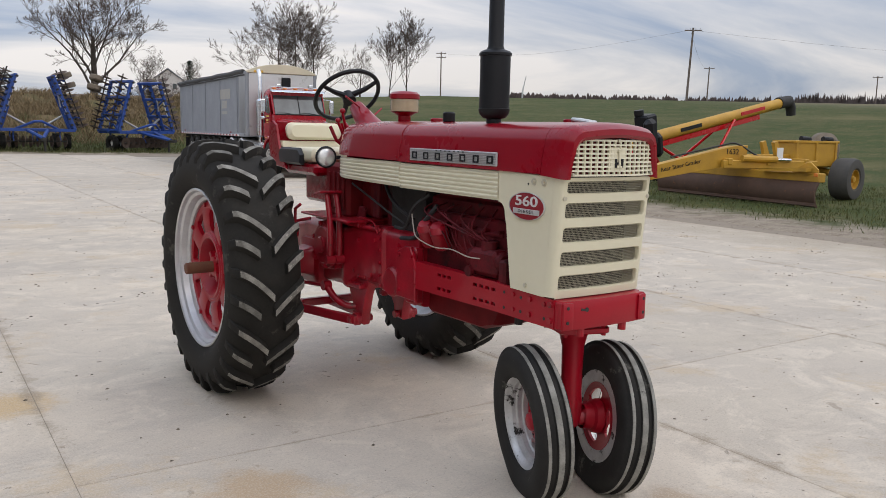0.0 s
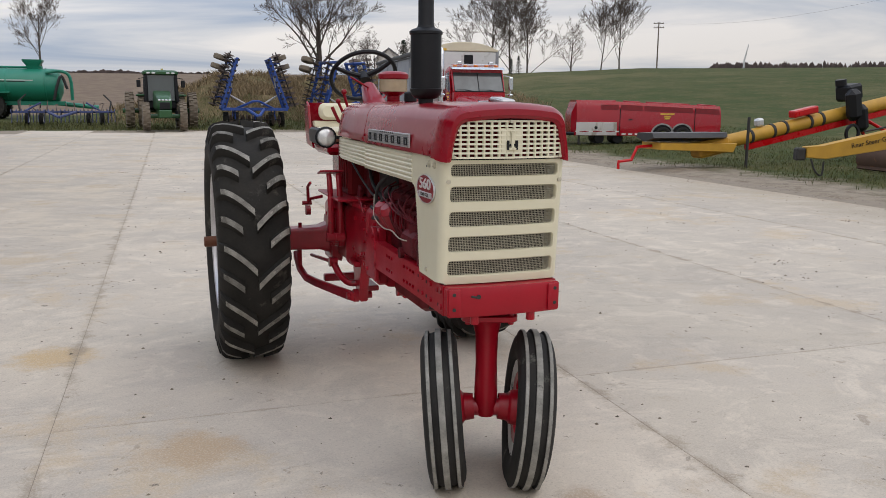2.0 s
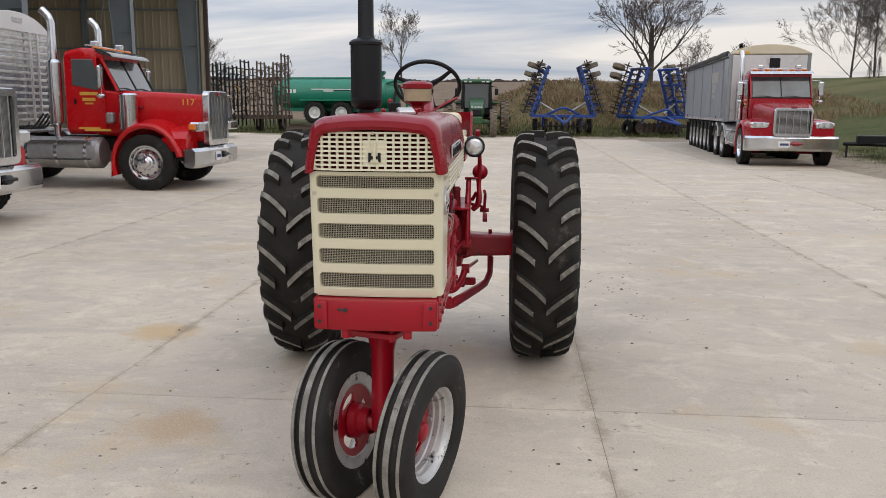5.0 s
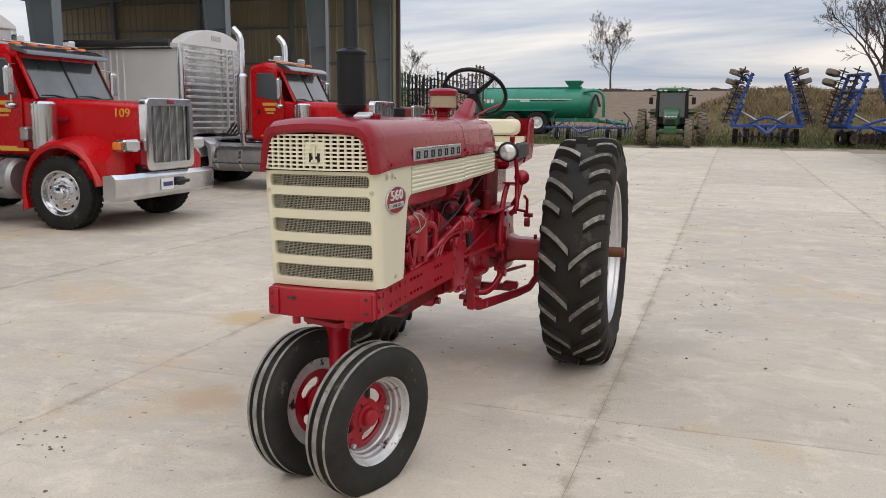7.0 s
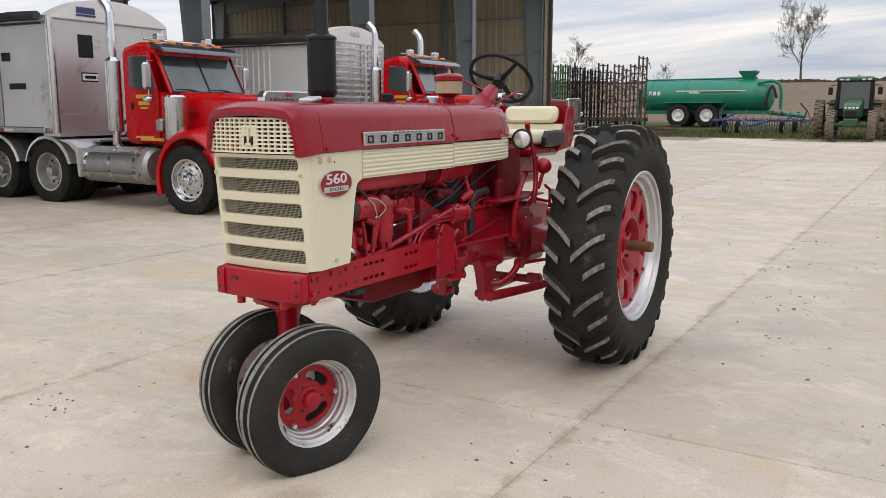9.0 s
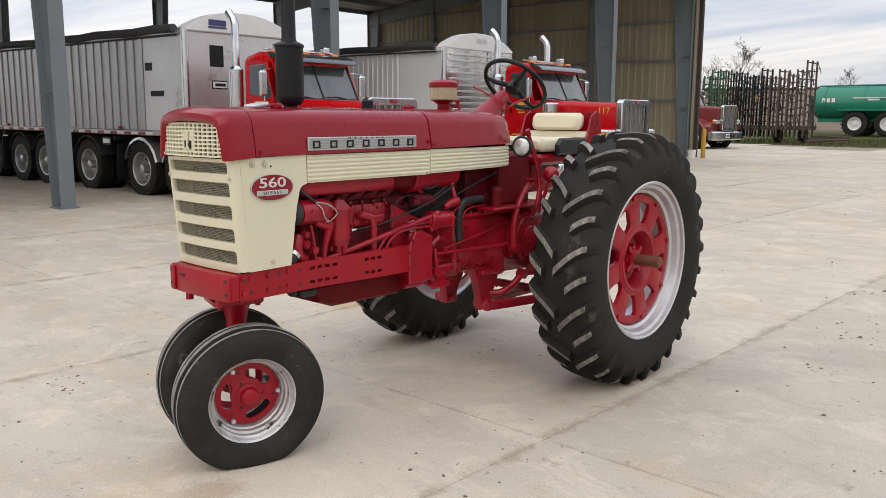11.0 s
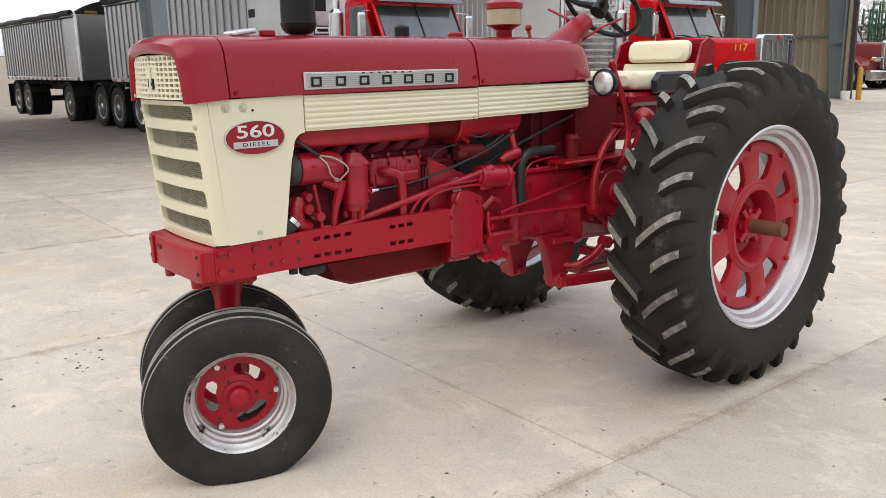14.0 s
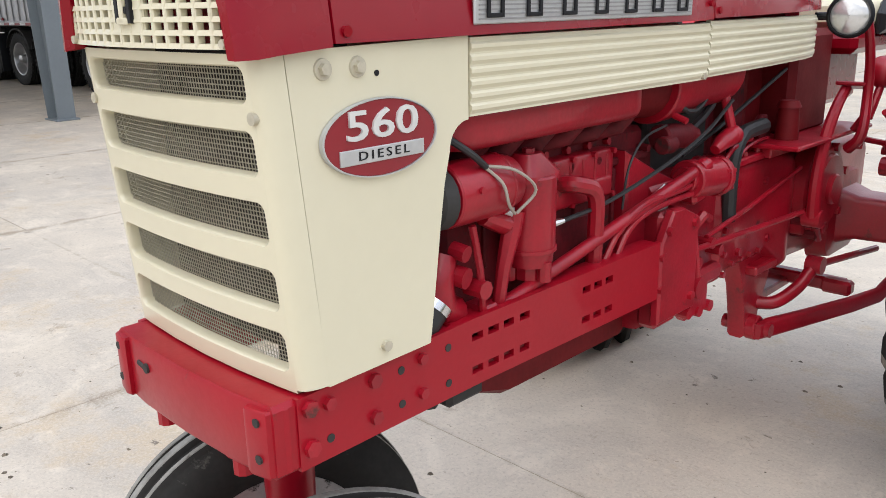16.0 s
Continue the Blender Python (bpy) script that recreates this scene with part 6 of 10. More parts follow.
def front_end():
    # pedestal and its foot
    px, py = 0.002, 0.214
    s = Shape(Matrix.Translation((px, py - 0.012, 0)) @ pose(0, 0, 0, 0, 0, -19))
    s.loft([[(p[0] * k, p[1] * k, z) for p in rounded(0.23, 0.235, 0.035, 4)] for z, k in ((0.727, 0.96), (0.731, 1.0), (0.749, 1.0), (0.752, 0.97))])
    s.at(Matrix())
    s.tube([(px, py, 0.73), (px, py, 0.70), (px, py, 0.65)], [0.088, 0.062, 0.05], 18)
    s.tube([(px, py, 0.72), (px, py, 0.70), (px, py, 0.52), (px, py, 0.40), (px, py - 0.0, 0.31), (px, py, 0.285)], [0.06, 0.05, 0.046, 0.05, 0.05, 0.035], 18)
    for a in (45, 135, 225, 315):
        s.cyl((px + 0.125 * math.cos(radians(a - 19)), py - 0.012 + 0.125 * math.sin(radians(a - 19)), 0.715), (px + 0.125 * math.cos(radians(a - 19)), py - 0.012 + 0.125 * math.sin(radians(a - 19)), 0.76), 0.012, n=6)
    for sx in (-1, 1):
        s.cyl((px + sx * 0.122, 0.05, 0.742), (px + sx * 0.122, 0.05, 0.78), 0.018, n=10)
    part("front_pedestal", s, RAIL_RED, tractor)
    s = Shape()
    s.cyl((px, py, 0.74), (px, py, 0.79), 0.075, n=20)
    part("swivel", s, DARK, tractor)
    turn = Matrix.Translation((px, py, 0)) @ pose(0, 0, 0, 0, 0, -19)
    s = Shape(turn)
    s.tube([(-0.125, 0, 0.318), (-0.085, 0, 0.319), (-0.055, 0, 0.321), (0.055, 0, 0.321), (0.085, 0, 0.319), (0.125, 0, 0.318)], [0.045, 0.052, 0.038, 0.038, 0.052, 0.045], 16)
    part("front_axle", s, CAST_RED, tractor)
    for sx in (-1, 1):
        c = turn @ Matrix.Translation((sx * 0.182, 0, 0.314)) @ pose(0, 0, 0, 0, 4.5 * sx, 0) @ pose(0, 0, 0, 0, 0, 0 if sx > 0 else 180)
        c = Matrix.Translation(c.translation * U) @ c.to_3x3().to_4x4()
        front_wheel(c)


def kidney_disc(holes, r0, r1, half, hub, rim, thick, depth):
    """A pressed wheel disc with round-ended slots cut through it, as one closed sheet."""
    s = Shape()
    n = 120
    radii = [hub, r0] + [r0 + (r1 - r0) * k / 8 for k in range(1, 8)] + [r1, rim]

    def open_at(a, r):
        rc, hr = (r0 + r1) / 2, (r1 - r0) / 2
        for h in holes:
            d = abs((a - h + math.pi) % (2 * math.pi) - math.pi)
            e = max(0.0, d - half) * rc
            if e * e + (r - rc) ** 2 < hr * hr:
                return True
        return False

    def put(a, r, h):
        return (depth(r) + h, r * math.cos(a), r * math.sin(a))
    cell = {}
    for i in range(n):
        for j in range(len(radii) - 1):
            cell[(i, j)] = not open_at(2 * math.pi * (i + 0.5) / n, (radii[j] + radii[j + 1]) / 2)
    for (i, j), solid in cell.items():
        if not solid:
            continue
        a, c = 2 * math.pi * i / n, 2 * math.pi * (i + 1) / n
        r, q = radii[j], radii[j + 1]
        s.add([put(a, r, 0), put(c, r, 0), put(c, q, 0), put(a, q, 0), put(a, r, -thick), put(c, r, -thick), put(c, q, -thick), put(a, q, -thick)], [(0, 1, 2, 3), (7, 6, 5, 4)])
        for k, (di, dj) in enumerate(((0, -1), (1, 0), (0, 1), (-1, 0))):
            if not cell.get(((i + di) % n, j + dj), False):
                e, g = ((0, 1), (1, 2), (2, 3), (3, 0))[k]
                v = len(s.v) - 8
                s.f.append((v + e, v + 4 + e, v + 4 + g, v + g))
                s.i.append(0)
    return s


def front_wheel(place):
    """A narrow ribbed tyre on a silver rim and a dished red disc with three kidney holes; the outer face looks along +x."""
    def dish(r):
        return blend(r, ((0.05, -0.018), (0.066, -0.020), (0.075, -0.030), (0.126, -0.036), (0.14, -0.034), (0.152, -0.042)))
    w = part("front_wheel", kidney_disc([radians(120 * k + 60) for k in range(3)], 0.078, 0.122, radians(24), 0.046, 0.151, 0.012, dish), RAIL_RED, tractor, "red disc wheel with a worn ribbed tyre", place=place, angle=40)
    s = Shape().lathe([(0.055, -0.13), (0.06, -0.09), (0.072, -0.08), (0.078, -0.05), (0.06, -0.03), (0.058, -0.018), (0.046, -0.014), (0.043, -0.012)], 28, "x")
    part("hub", s, RAIL_RED, w)
    s = Shape().lathe([(0.044, -0.014), (0.041, 0.004), (0.036, 0.013), (0.026, 0.018), (0.001, 0.019)], 24, "x")
    part("hub_cap", s, RAIL_RED, w)
    for k in range(3):
        a, e = radians(120 * k), radians(120 * k - 9)
        studs("wheel_nut", PLATE, w, [((-0.036, 0.139 * math.cos(a), 0.139 * math.sin(a)), (-0.020, 0.139 * math.cos(a), 0.139 * math.sin(a)), 0.011)], 6)
        studs("rivet_hole", DARK, w, [((-0.036, 0.118 * math.cos(e), 0.118 * math.sin(e)), (-0.0325, 0.118 * math.cos(e), 0.118 * math.sin(e)), 0.0065)], 8)
        studs("rivet_hole", DARK, w, [((-0.028, 0.066 * math.cos(a), 0.066 * math.sin(a)), (-0.018, 0.066 * math.cos(a), 0.066 * math.sin(a)), 0.0055)], 8)
    s = Shape().lathe([(0.149, -0.040), (0.154, -0.046), (0.157, -0.022), (0.163, -0.016), (0.165, 0.004), (0.174, 0.010), (0.177, 0.026), (0.187, 0.034), (0.190, 0.044), (0.198, 0.054), (0.206, 0.057), (0.209, 0.049), (0.200, 0.044), (0.192, 0.02), (0.172, -0.02), (0.166, -0.05), (0.196, -0.046), (0.206, -0.054), (0.204, -0.06), (0.185, -0.055), (0.158, -0.056), (0.149, -0.050)], 64, "x", closed=True)
    part("rim", s, SILVER_WORN, w, "scuffed silver rim with chipped paint")
    s = Shape()
    half = [(0.198, 0.053), (0.206, 0.060), (0.215, 0.067), (0.222, 0.068), (0.235, 0.073), (0.255, 0.0775), (0.282, 0.078), (0.300, 0.073), (0.309, 0.069), (0.313, 0.066), (0.320, 0.060)]
    ribs = []
    for x0, x1 in ((0.056, 0.041), (0.013, -0.013), (-0.041, -0.056)):
        top = 0.342 if abs(x0) < 0.03 else 0.336
        ribs += [(top - 0.014, x0 + 0.003), (top - 0.002, x0), (top, x0 - 0.002), (top, x1 + 0.002), (top - 0.002, x1), (top - 0.014, x1 - 0.003)]
    prof = half + ribs + [(r, -x) for r, x in half[::-1]]
    n, m = 84, len(prof)
    down = place.to_3x3().inverted() @ Vector((0, 0, 1))
    low = place.translation.z / U - 0.003
    for j in range(n):
        c, q = math.cos(6.283185 * j / n), math.sin(6.283185 * j / n)
        for r, h in prof:
            v = Vector((h, r * c, r * q))
            sink = -v.dot(down) - low
            near = smooth(-0.075, 0.03, sink) * smooth(0.20, 0.26, r)
            v.x += math.copysign(0.010, h) * near * (1 if abs(h) > 0.05 else 0)
            if sink > 0:
                v += down * sink
            s.v.append(tuple(v))
    for j in range(n):
        k = (j + 1) % n
        for a in range(m - 1):
            s.f.append((j * m + a, k * m + a, k * m + a + 1, j * m + a + 1))
            worn = min(prof[a][0], prof[a + 1][0]) > 0.3335 and abs(prof[a][1] - prof[a + 1][1]) < 0.03
            s.i.append(1 if worn else 0)
    part("tyre", s, [DUSTY_RUBBER, RIB_TOP], w, "black ribbed tyre with dusty worn ribs")


def carcass(x):
    return blend(abs(x), ((0, 0.716), (0.09, 0.710), (0.144, 0.698), (0.18, 0.672), (0.20, 0.62), (0.207, 0.555)))


def lug(side, sign, long):
    """One curved bar of the tread, from the shoulder to the middle."""
    s = Shape()
    rings = []
    n = 9
    x0, x1 = 0.200, (0.004 if long else 0.074)
    for j in range(n + 1):
        u = j / n
        x = x0 + (x1 - x0) * u
        base = carcass(x) - 0.012
        top = blend(x, ((0, 0.758), (0.108, 0.751), (0.162, 0.738), (0.191, 0.708), (0.2, 0.668)))
        if j == 0:
            top -= 0.01
        th = sign * 0.205 * (1 - x / 0.2) ** 1.4
        wt, wb = 0.019 + 0.004 * u, 0.029 + 0.005 * u
        pts = []
        for r, w in ((base, -wb), (top - 0.003, -wt), (top, -wt + 0.003), (top, wt - 0.003), (top - 0.003, wt), (base, wb)):
            a = th + w / r
            pts.append((side * x, r * math.cos(a), r * math.sin(a)))
        rings.append(pts)
    k = len(rings[0])
    s.v = [p for g in rings for p in g]
    for a in range(n):
        for b in range(k - 1):
            s.f.append((a * k + b, a * k + b + 1, (a + 1) * k + b + 1, (a + 1) * k + b))
            s.i.append(1 if b == 2 and a > 0 else 0)
    s.f.append(tuple(range(k)))
    s.i.append(0)
    s.f.append(tuple(n * k + b for b in range(k)))
    s.i.append(0)
    return s


OUT = 0.072


def rear_wheel(sx):
    place = Matrix.Translation((U * (0.7655 if sx > 0 else -0.778), U * (2.44 if sx > 0 else 2.405), U * 0.738)) @ pose(0, 0, 0, 0, 0, 0 if sx > 0 else 180)
    sign = 1 if sx > 0 else -1
    s = Shape(Matrix.Translation((OUT, 0, 0)))
    # cast disc: dished centre, eight broad spokes, outer ring
    s.lathe([(0.03, -0.075), (0.10, -0.072), (0.140, -0.055), (0.160, 0.012), (0.172, 0.034), (0.188, 0.036), (0.198, 0.028), (0.206, 0.030), (0.218, 0.022), (0.218, -0.004), (0.175, -0.02), (0.155, -0.075), (0.03, -0.10)], 48, "x", closed=True)
    spokes = []
    for k in range(8):
        a = radians(45 * k + 12)
        c, q = math.cos(a), math.sin(a)
        ring = []
        for r, w, h in ((0.20, 0.062, 0.020), (0.24, 0.058, 0.030), (0.31, 0.062, 0.030), (0.355, 0.085, 0.022)):
            ring.append([(hh, r * c - t * q, r * q + t * c) for hh, t in ((h - 0.028, -w), (h - 0.004, -w), (h, -w + 0.012), (h, w - 0.012), (h - 0.004, w), (h - 0.028, w))])
        spokes.append(Shape(Matrix.Translation((OUT, 0, 0))).loft(ring))
    s.lathe([(0.342, -0.008), (0.342, 0.020), (0.352, 0.024), (0.386, 0.020), (0.395, 0.008), (0.39, -0.008)], 64, "x", closed=True)
    w = part("rear_wheel", s, RAIL_RED, tractor, "red cast disc wheel with a tall lugged tyre", place=place)
    for one in spokes:
        part("spoke", one, RAIL_RED, w)
    s = Shape(Matrix.Translation((OUT, 0, 0)))
    s.loft([[(x, p[0] * k, p[1] * k) for p in rounded(0.165, 0.165, 0.05, 5)] for x, k in ((-0.08, 1.1), (-0.03, 1.0), (-0.018, 0.92))])
    s.lathe([(0.03, -0.022), (0.062, -0.020), (0.058, 0.010), (0.03, 0.014)], 24, "x")
    for k in range(4):
        a = radians(90 * k + 40)
        s.box((-0.02, 0.078 * math.cos(a), 0.078 * math.sin(a)), (0.06, 0.05, 0.028), 0.004, (math.degrees(a), 0, 0))
    part("hub_clamp", s, RAIL_RED, w)
    for k in range(4):
        a = radians(90 * k + 85)
        studs("wheel_bolt", CAST_RED, w, [((-0.035 + OUT, 0.070 * math.cos(a), 0.070 * math.sin(a)), (-0.005 + OUT, 0.070 * math.cos(a), 0.070 * math.sin(a)), 0.014)], 6)
    for k in range(8):
        a = radians(45 * k + 12)
        studs("wheel_bolt", CAST_RED, w, [((0.015 + OUT, 0.372 * math.cos(a), 0.372 * math.sin(a)), (0.035 + OUT, 0.372 * math.cos(a), 0.372 * math.sin(a)), 0.014)], 6)
    s = Shape()
    s.cyl((0.04, 0, 0), (0.246, 0, 0), 0.033, n=20, bev=0.004)
    for j in range(7):
        s.box((0.11 + 0.018 * j, 0, 0.0315), (0.010, 0.012, 0.005))
    part("axle_end", s, [BRASS_RUST], w, "rust-brown axle shaft end")
    s = Shape().lathe([(0.382, 0.060), (0.394, 0.066), (0.400, 0.098), (0.416, 0.108), (0.420, 0.104), (0.430, 0.140), (0.445, 0.150), (0.449, 0.147), (0.453, 0.168), (0.462, 0.174), (0.470, 0.170), (0.468, 0.160), (0.454, 0.150), (0.440, 0.11), (0.405, 0.02), (0.405, -0.06), (0.452, -0.155), (0.462, -0.165), (0.450, -0.170), (0.430, -0.15), (0.39, -0.06), (0.372, -0.03)], 84, "x", closed=True)
    part("rim", s, SILVER, w, "silver painted steel rim")
    prof = [(0.452, 0.150), (0.470, 0.165), (0.50, 0.185), (0.55, 0.205), (0.60, 0.204), (0.64, 0.195), (0.672, 0.178), (0.698, 0.143), (0.710, 0.09), (0.716, 0.0)]
    s = Shape().lathe(prof + [(r, -x) for r, x in prof[-2::-1]], 72, "x")
    tyre = part("tyre", s, TREAD_RUBBER, w, "black tractor tyre with worn lugs")
    meshes = {}
    for side in (-1, 1):
        for long in (True, False):
            meshes[(side, long)] = lug(side, sign, long).mesh("lug", [TREAD_RUBBER, LUG_TOP], 40, U)
    for side in (-1, 1):
        for k in range(28):
            o = new("lug", meshes[(side, k % 2 == 0)])
            o.parent = w
            o.matrix_basis = pose(0, 0, 0, math.degrees(6.283185 * (k + (0.5 if side > 0 else 0.0) + (0.5 if sx > 0 else 0.0)) / 28), 0, 0)


hood()
grille()
side_panels()
for sheet in tractor.children:
    sheet.matrix_basis = Matrix.Translation((0, 0, 0.0085)) @ sheet.matrix_basis
bolster()
engine()
driveline()
seat()
top_fittings()
front_end()
rear_wheel(1)
rear_wheel(-1)
UNIT[0] = 1.0

# ---- lorries and their trailers (nose to +x, front axle over the origin) ----


def road_tyre(r=0.51, w=0.27):
    h = w / 2
    prof = [(0.29, h * 0.8), (0.33, h * 0.95), (r * 0.80, h), (r * 0.92, h * 0.96), (r * 0.975, h * 0.85)]
    tread = []
    for x in (0.62, 0.25, -0.25, -0.62):
        tread += [(r, h * (x + 0.13)), (r - 0.018, h * (x + 0.1)), (r - 0.018, h * (x - 0.1)), (r, h * (x - 0.13))]
    s = Shape().lathe(prof + tread + [(a, -b) for a, b in prof[::-1]], 40, "x")
    # shoulder blocks
    for j in range(36):
        a = 6.283185 * j / 36
        for sg in (-1, 1):
            s.box((sg * h * 0.84, (r - 0.012) * math.cos(a), (r - 0.012) * math.sin(a)), (h * 0.26, 0.03, 0.055), 0.0, (math.degrees(a) - 0, 0, 0))
    return s


def hub_face(deep=False):
    """A bright wheel face: dish, hand holes and a nut ring; looks along +x."""
    s = Shape()
    d = -0.10 if deep else 0.0
    s.lathe([(0.325, 0.115), (0.315, 0.13), (0.295, 0.125), (0.285, 0.09), (0.27, 0.06 + d), (0.235, 0.05 + d), (0.16, 0.075 + d * 1.2), (0.12, 0.08 + d * 1.2), (0.115, 0.09 + d), (0.085, 0.10 + d), (0.08, 0.16 + d * 0.4), (0.05, 0.175 + d * 0.4), (0.001, 0.178 + d * 0.4)], 40, "x")
    return s


def wheel(parent, name, place, meshes, label=""):
    """One tyre on a bright wheel, with nuts and hand holes as pieces."""
    w = new(name, meshes["face"])
    w.parent = parent
    w.matrix_basis = place
    if label:
        w["label"] = label
    same("tyre", meshes["tyre"], w)
    for k in range(10):
        same("wheel_nut", meshes["nut"], w, pose(0, 0, 0, 36 * k, 0, 0))
        same("hand_hole", meshes["hole"], w, pose(0, 0, 0, 36 * k + 18, 0, 0))
    return w


class Piece:
    """A mesh that many pieces share."""

    def __init__(self, shape, mats, name="piece"):
        self.data = shape.mesh(name, mats)

    def __contains__(self, key):
        return False


def wheel_meshes(deep):
    d = -0.10 if deep else 0.0
    return {"face": hub_face(deep).mesh("wheel", DULL_WHEEL if deep else CHROME), "tyre": Piece(road_tyre(), RUBBER), "nut": Piece(Shape().cyl((0.07 + d * 1.2, 0.142, 0), (0.115 + d * 1.2, 0.142, 0), 0.017, 0.012, n=8), CHROME),
            "hole": Piece(Shape().cyl((0.0515 + d, 0.212, 0), (0.058 + d * 1.03, 0.212, 0), 0.026, n=12), BLACK)}


FACE_OUT, FACE_DEEP = wheel_meshes(False), wheel_meshes(True)
RIGHT, LEFT = pose(0, 0, 0, 0, 0, -90), pose(0, 0, 0, 0, 0, 90)


def axle_set(parent, x, dual, half=1.02, z=0.505):
    for side, turn in ((-1, RIGHT), (1, LEFT)):
        if dual:
            wheel(parent, "drive_wheel", Matrix.Translation((x, side * half, z)) @ turn, FACE_DEEP)
            inner = new("inner_tyre", FACE_OUT["tyre"].data)
            inner.parent = parent
            inner.matrix_basis = Matrix.Translation((x, side * (half - 0.33), z)) @ turn
        else:
            wheel(parent, "front_wheel", Matrix.Translation((x, side * (half + 0.03), z)) @ turn, FACE_OUT)
    s = Shape().tube([(x, -half, z), (x, -0.3, z), (x, 0, z), (x, 0.3, z), (x, half, z)], [0.06, 0.07, 0.16, 0.07, 0.06], 12)
    part("axle", s, DARK, parent)


def lorry(name, label, place, number="", sloped=False, paint=TRUCK_RED, drives=(-3.15, -4.45), stacks=(-1, 1)):
    root = thing(name, label, "truck", place=place)
    s = Shape()
    for y in (-0.42, 0.42):
        s.box((-2.0, y, 0.80), (5.9, 0.08, 0.26), 0.01)
    for x in (0.5, -1.0, -2.6, -4.0):
        s.box((x, 0, 0.80), (0.12, 0.84, 0.14), 0.01)
    part("chassis", s, DARK, root)
    # cab
    xf, xb, zr = -1.18, -2.32, 2.42
    def cross(x, w, z0, z1, r=0.14):
        return [(x, p[0], (z0 + z1) / 2 + p[1]) for p in rounded(w, z1 - z0, r, 5)]
    s = Shape()
    s.loft([cross(xb - 0.02, 1.75, 1.0, 2.30), cross(xb + 0.06, 1.92, 0.95, 2.40), cross(-1.9, 1.94, 0.95, 2.46), cross(-1.6, 1.92, 0.95, 2.44), cross(-1.52, 1.90, 0.95, 2.40)])
    s.loft([cross(-1.53, 1.88, 0.95, 1.74, 0.06), cross(-1.0, 1.84, 0.98, 1.70, 0.06)])
    # roof front and pillars
    s.loft([cross(-1.54, 1.90, 2.26, 2.40, 0.06), cross(-1.40, 1.86, 2.26, 2.37, 0.05)])
    for y in (-0.9, 0.9):
        s.tube([(-1.44, y, 2.30), (-1.06, y * 1.0, 1.70)], 0.036, 8)
    cab = part("cab", s, paint, root, place=Matrix.Translation((0.24, 0, 0)) @ Matrix.Diagonal((0.8, 0.9, 1.08 if sloped else 1.045, 1)))
    s = Shape()
    s.add([(-1.425, -0.88, 2.28), (-1.045, -0.88, 1.72), (-1.045, 0.88, 1.72), (-1.425, 0.88, 2.28)], [(0, 1, 2, 3)])
    s.add([(-1.419, -0.88, 2.28), (-1.039, -0.88, 1.72), (-1.039, 0.88, 1.72), (-1.419, 0.88, 2.28)], [(3, 2, 1, 0)])
    part("windshield", s, WINDSCREEN, cab, "grey split windshield")
    s = Shape()
    s.tube([(-1.412, 0, 2.28), (-1.032, 0, 1.72)], 0.016, 6)
    s.tube([(-1.42, -0.875, 2.27), (-1.04, -0.875, 1.72), (-1.03, 0.875, 1.72), (-1.41, 0.875, 2.27)], 0.022, 6)
    part("windshield_gasket", s, BLACK, cab)
    for y in (-0.45, 0.40):
        part("wiper", Shape().tube([(-1.01, y + 0.3, 1.715), (-1.06, y - 0.05, 1.765), (-1.07, y - 0.35, 1.76)], 0.010, 5), BLACK, cab)
    for side in (-1, 1):
        s = Shape()
        s.prism([(-2.10, 1.80), (-1.50, 1.72), (-1.40, 1.80), (-1.60, 2.25), (-2.08, 2.25)], side * 0.955, side * 0.978, "y", 0.006)
        part("side_window", s, TINTED, cab)
        s = Shape()
        s.prism([(-2.14, 1.02), (-1.34, 1.02), (-1.34, 1.74), (-1.60, 2.30), (-2.14, 2.30)], side * 0.950, side * 0.968, "y", 0.006)
        d = part("door", s, paint, cab)
        s = Shape().box((-2.04, side * 0.985, 1.52), (0.05, 0.03, 0.10), 0.008)
        part("door_handle", s, BLACK, d)
        for w, z, x in ((0.42, 1.66, -1.72), (0.30, 1.56, -1.72), (0.2, 1.49, -1.72), (0.5, 1.06, -1.74)):
            part("door_mark", Shape().box((x, side * 0.974, z), (w, 0.006, 0.055 if z > 1.5 else 0.03), 0.0), GOLD, d, "gold bar of lettering")
        # mirror on a bracket
        s = Shape()
        s.tube([(-1.40, side * 0.95, 2.18), (-1.30, side * 1.20, 2.16), (-1.30, side * 1.20, 1.66), (-1.42, side * 0.95, 1.62)], 0.012, 6)
        br = part("mirror_bracket", s, CHROME, cab)
        s = Shape().box((-1.31, side * 1.22, 1.95), (0.09, 0.17, 0.38), 0.03)
        part("mirror", s, CHROME, br)
        s = Shape().ball((-1.30, side * 1.21, 1.62), 0.10, 14, 0.5)
        part("round_mirror", s, CHROME, br)
    s = Shape().prism([(-1.56, 2.45), (-1.42, 2.43), (-1.18, 2.345), (-1.14, 2.30), (-1.17, 2.295), (-1.24, 2.32), (-1.46, 2.36)], -0.95, 0.95, "y")
    part("visor", s, CHROME if sloped else VISOR, cab, "bright drop visor" if sloped else "dark drop visor", place=Matrix.Translation((-1.2, 0, 2.40)) @ Matrix.Diagonal((0.8, 1, 0.55, 1)) @ Matrix.Translation((1.2, 0, -2.40)) if sloped else None)
    for y in (-0.75, -0.38, 0, 0.38, 0.75):
        s = Shape().loft([[(-1.60 + dx, y + p[0], 2.45 + p[1]) for p in rounded(0.15 * k, 0.07 * k, 0.03, 3)] for dx, k in ((-0.06, 0.9), (0.0, 1.0), (0.06, 0.8), (0.09, 0.3))])
        part("roof_lamp", s, ORANGE, cab)
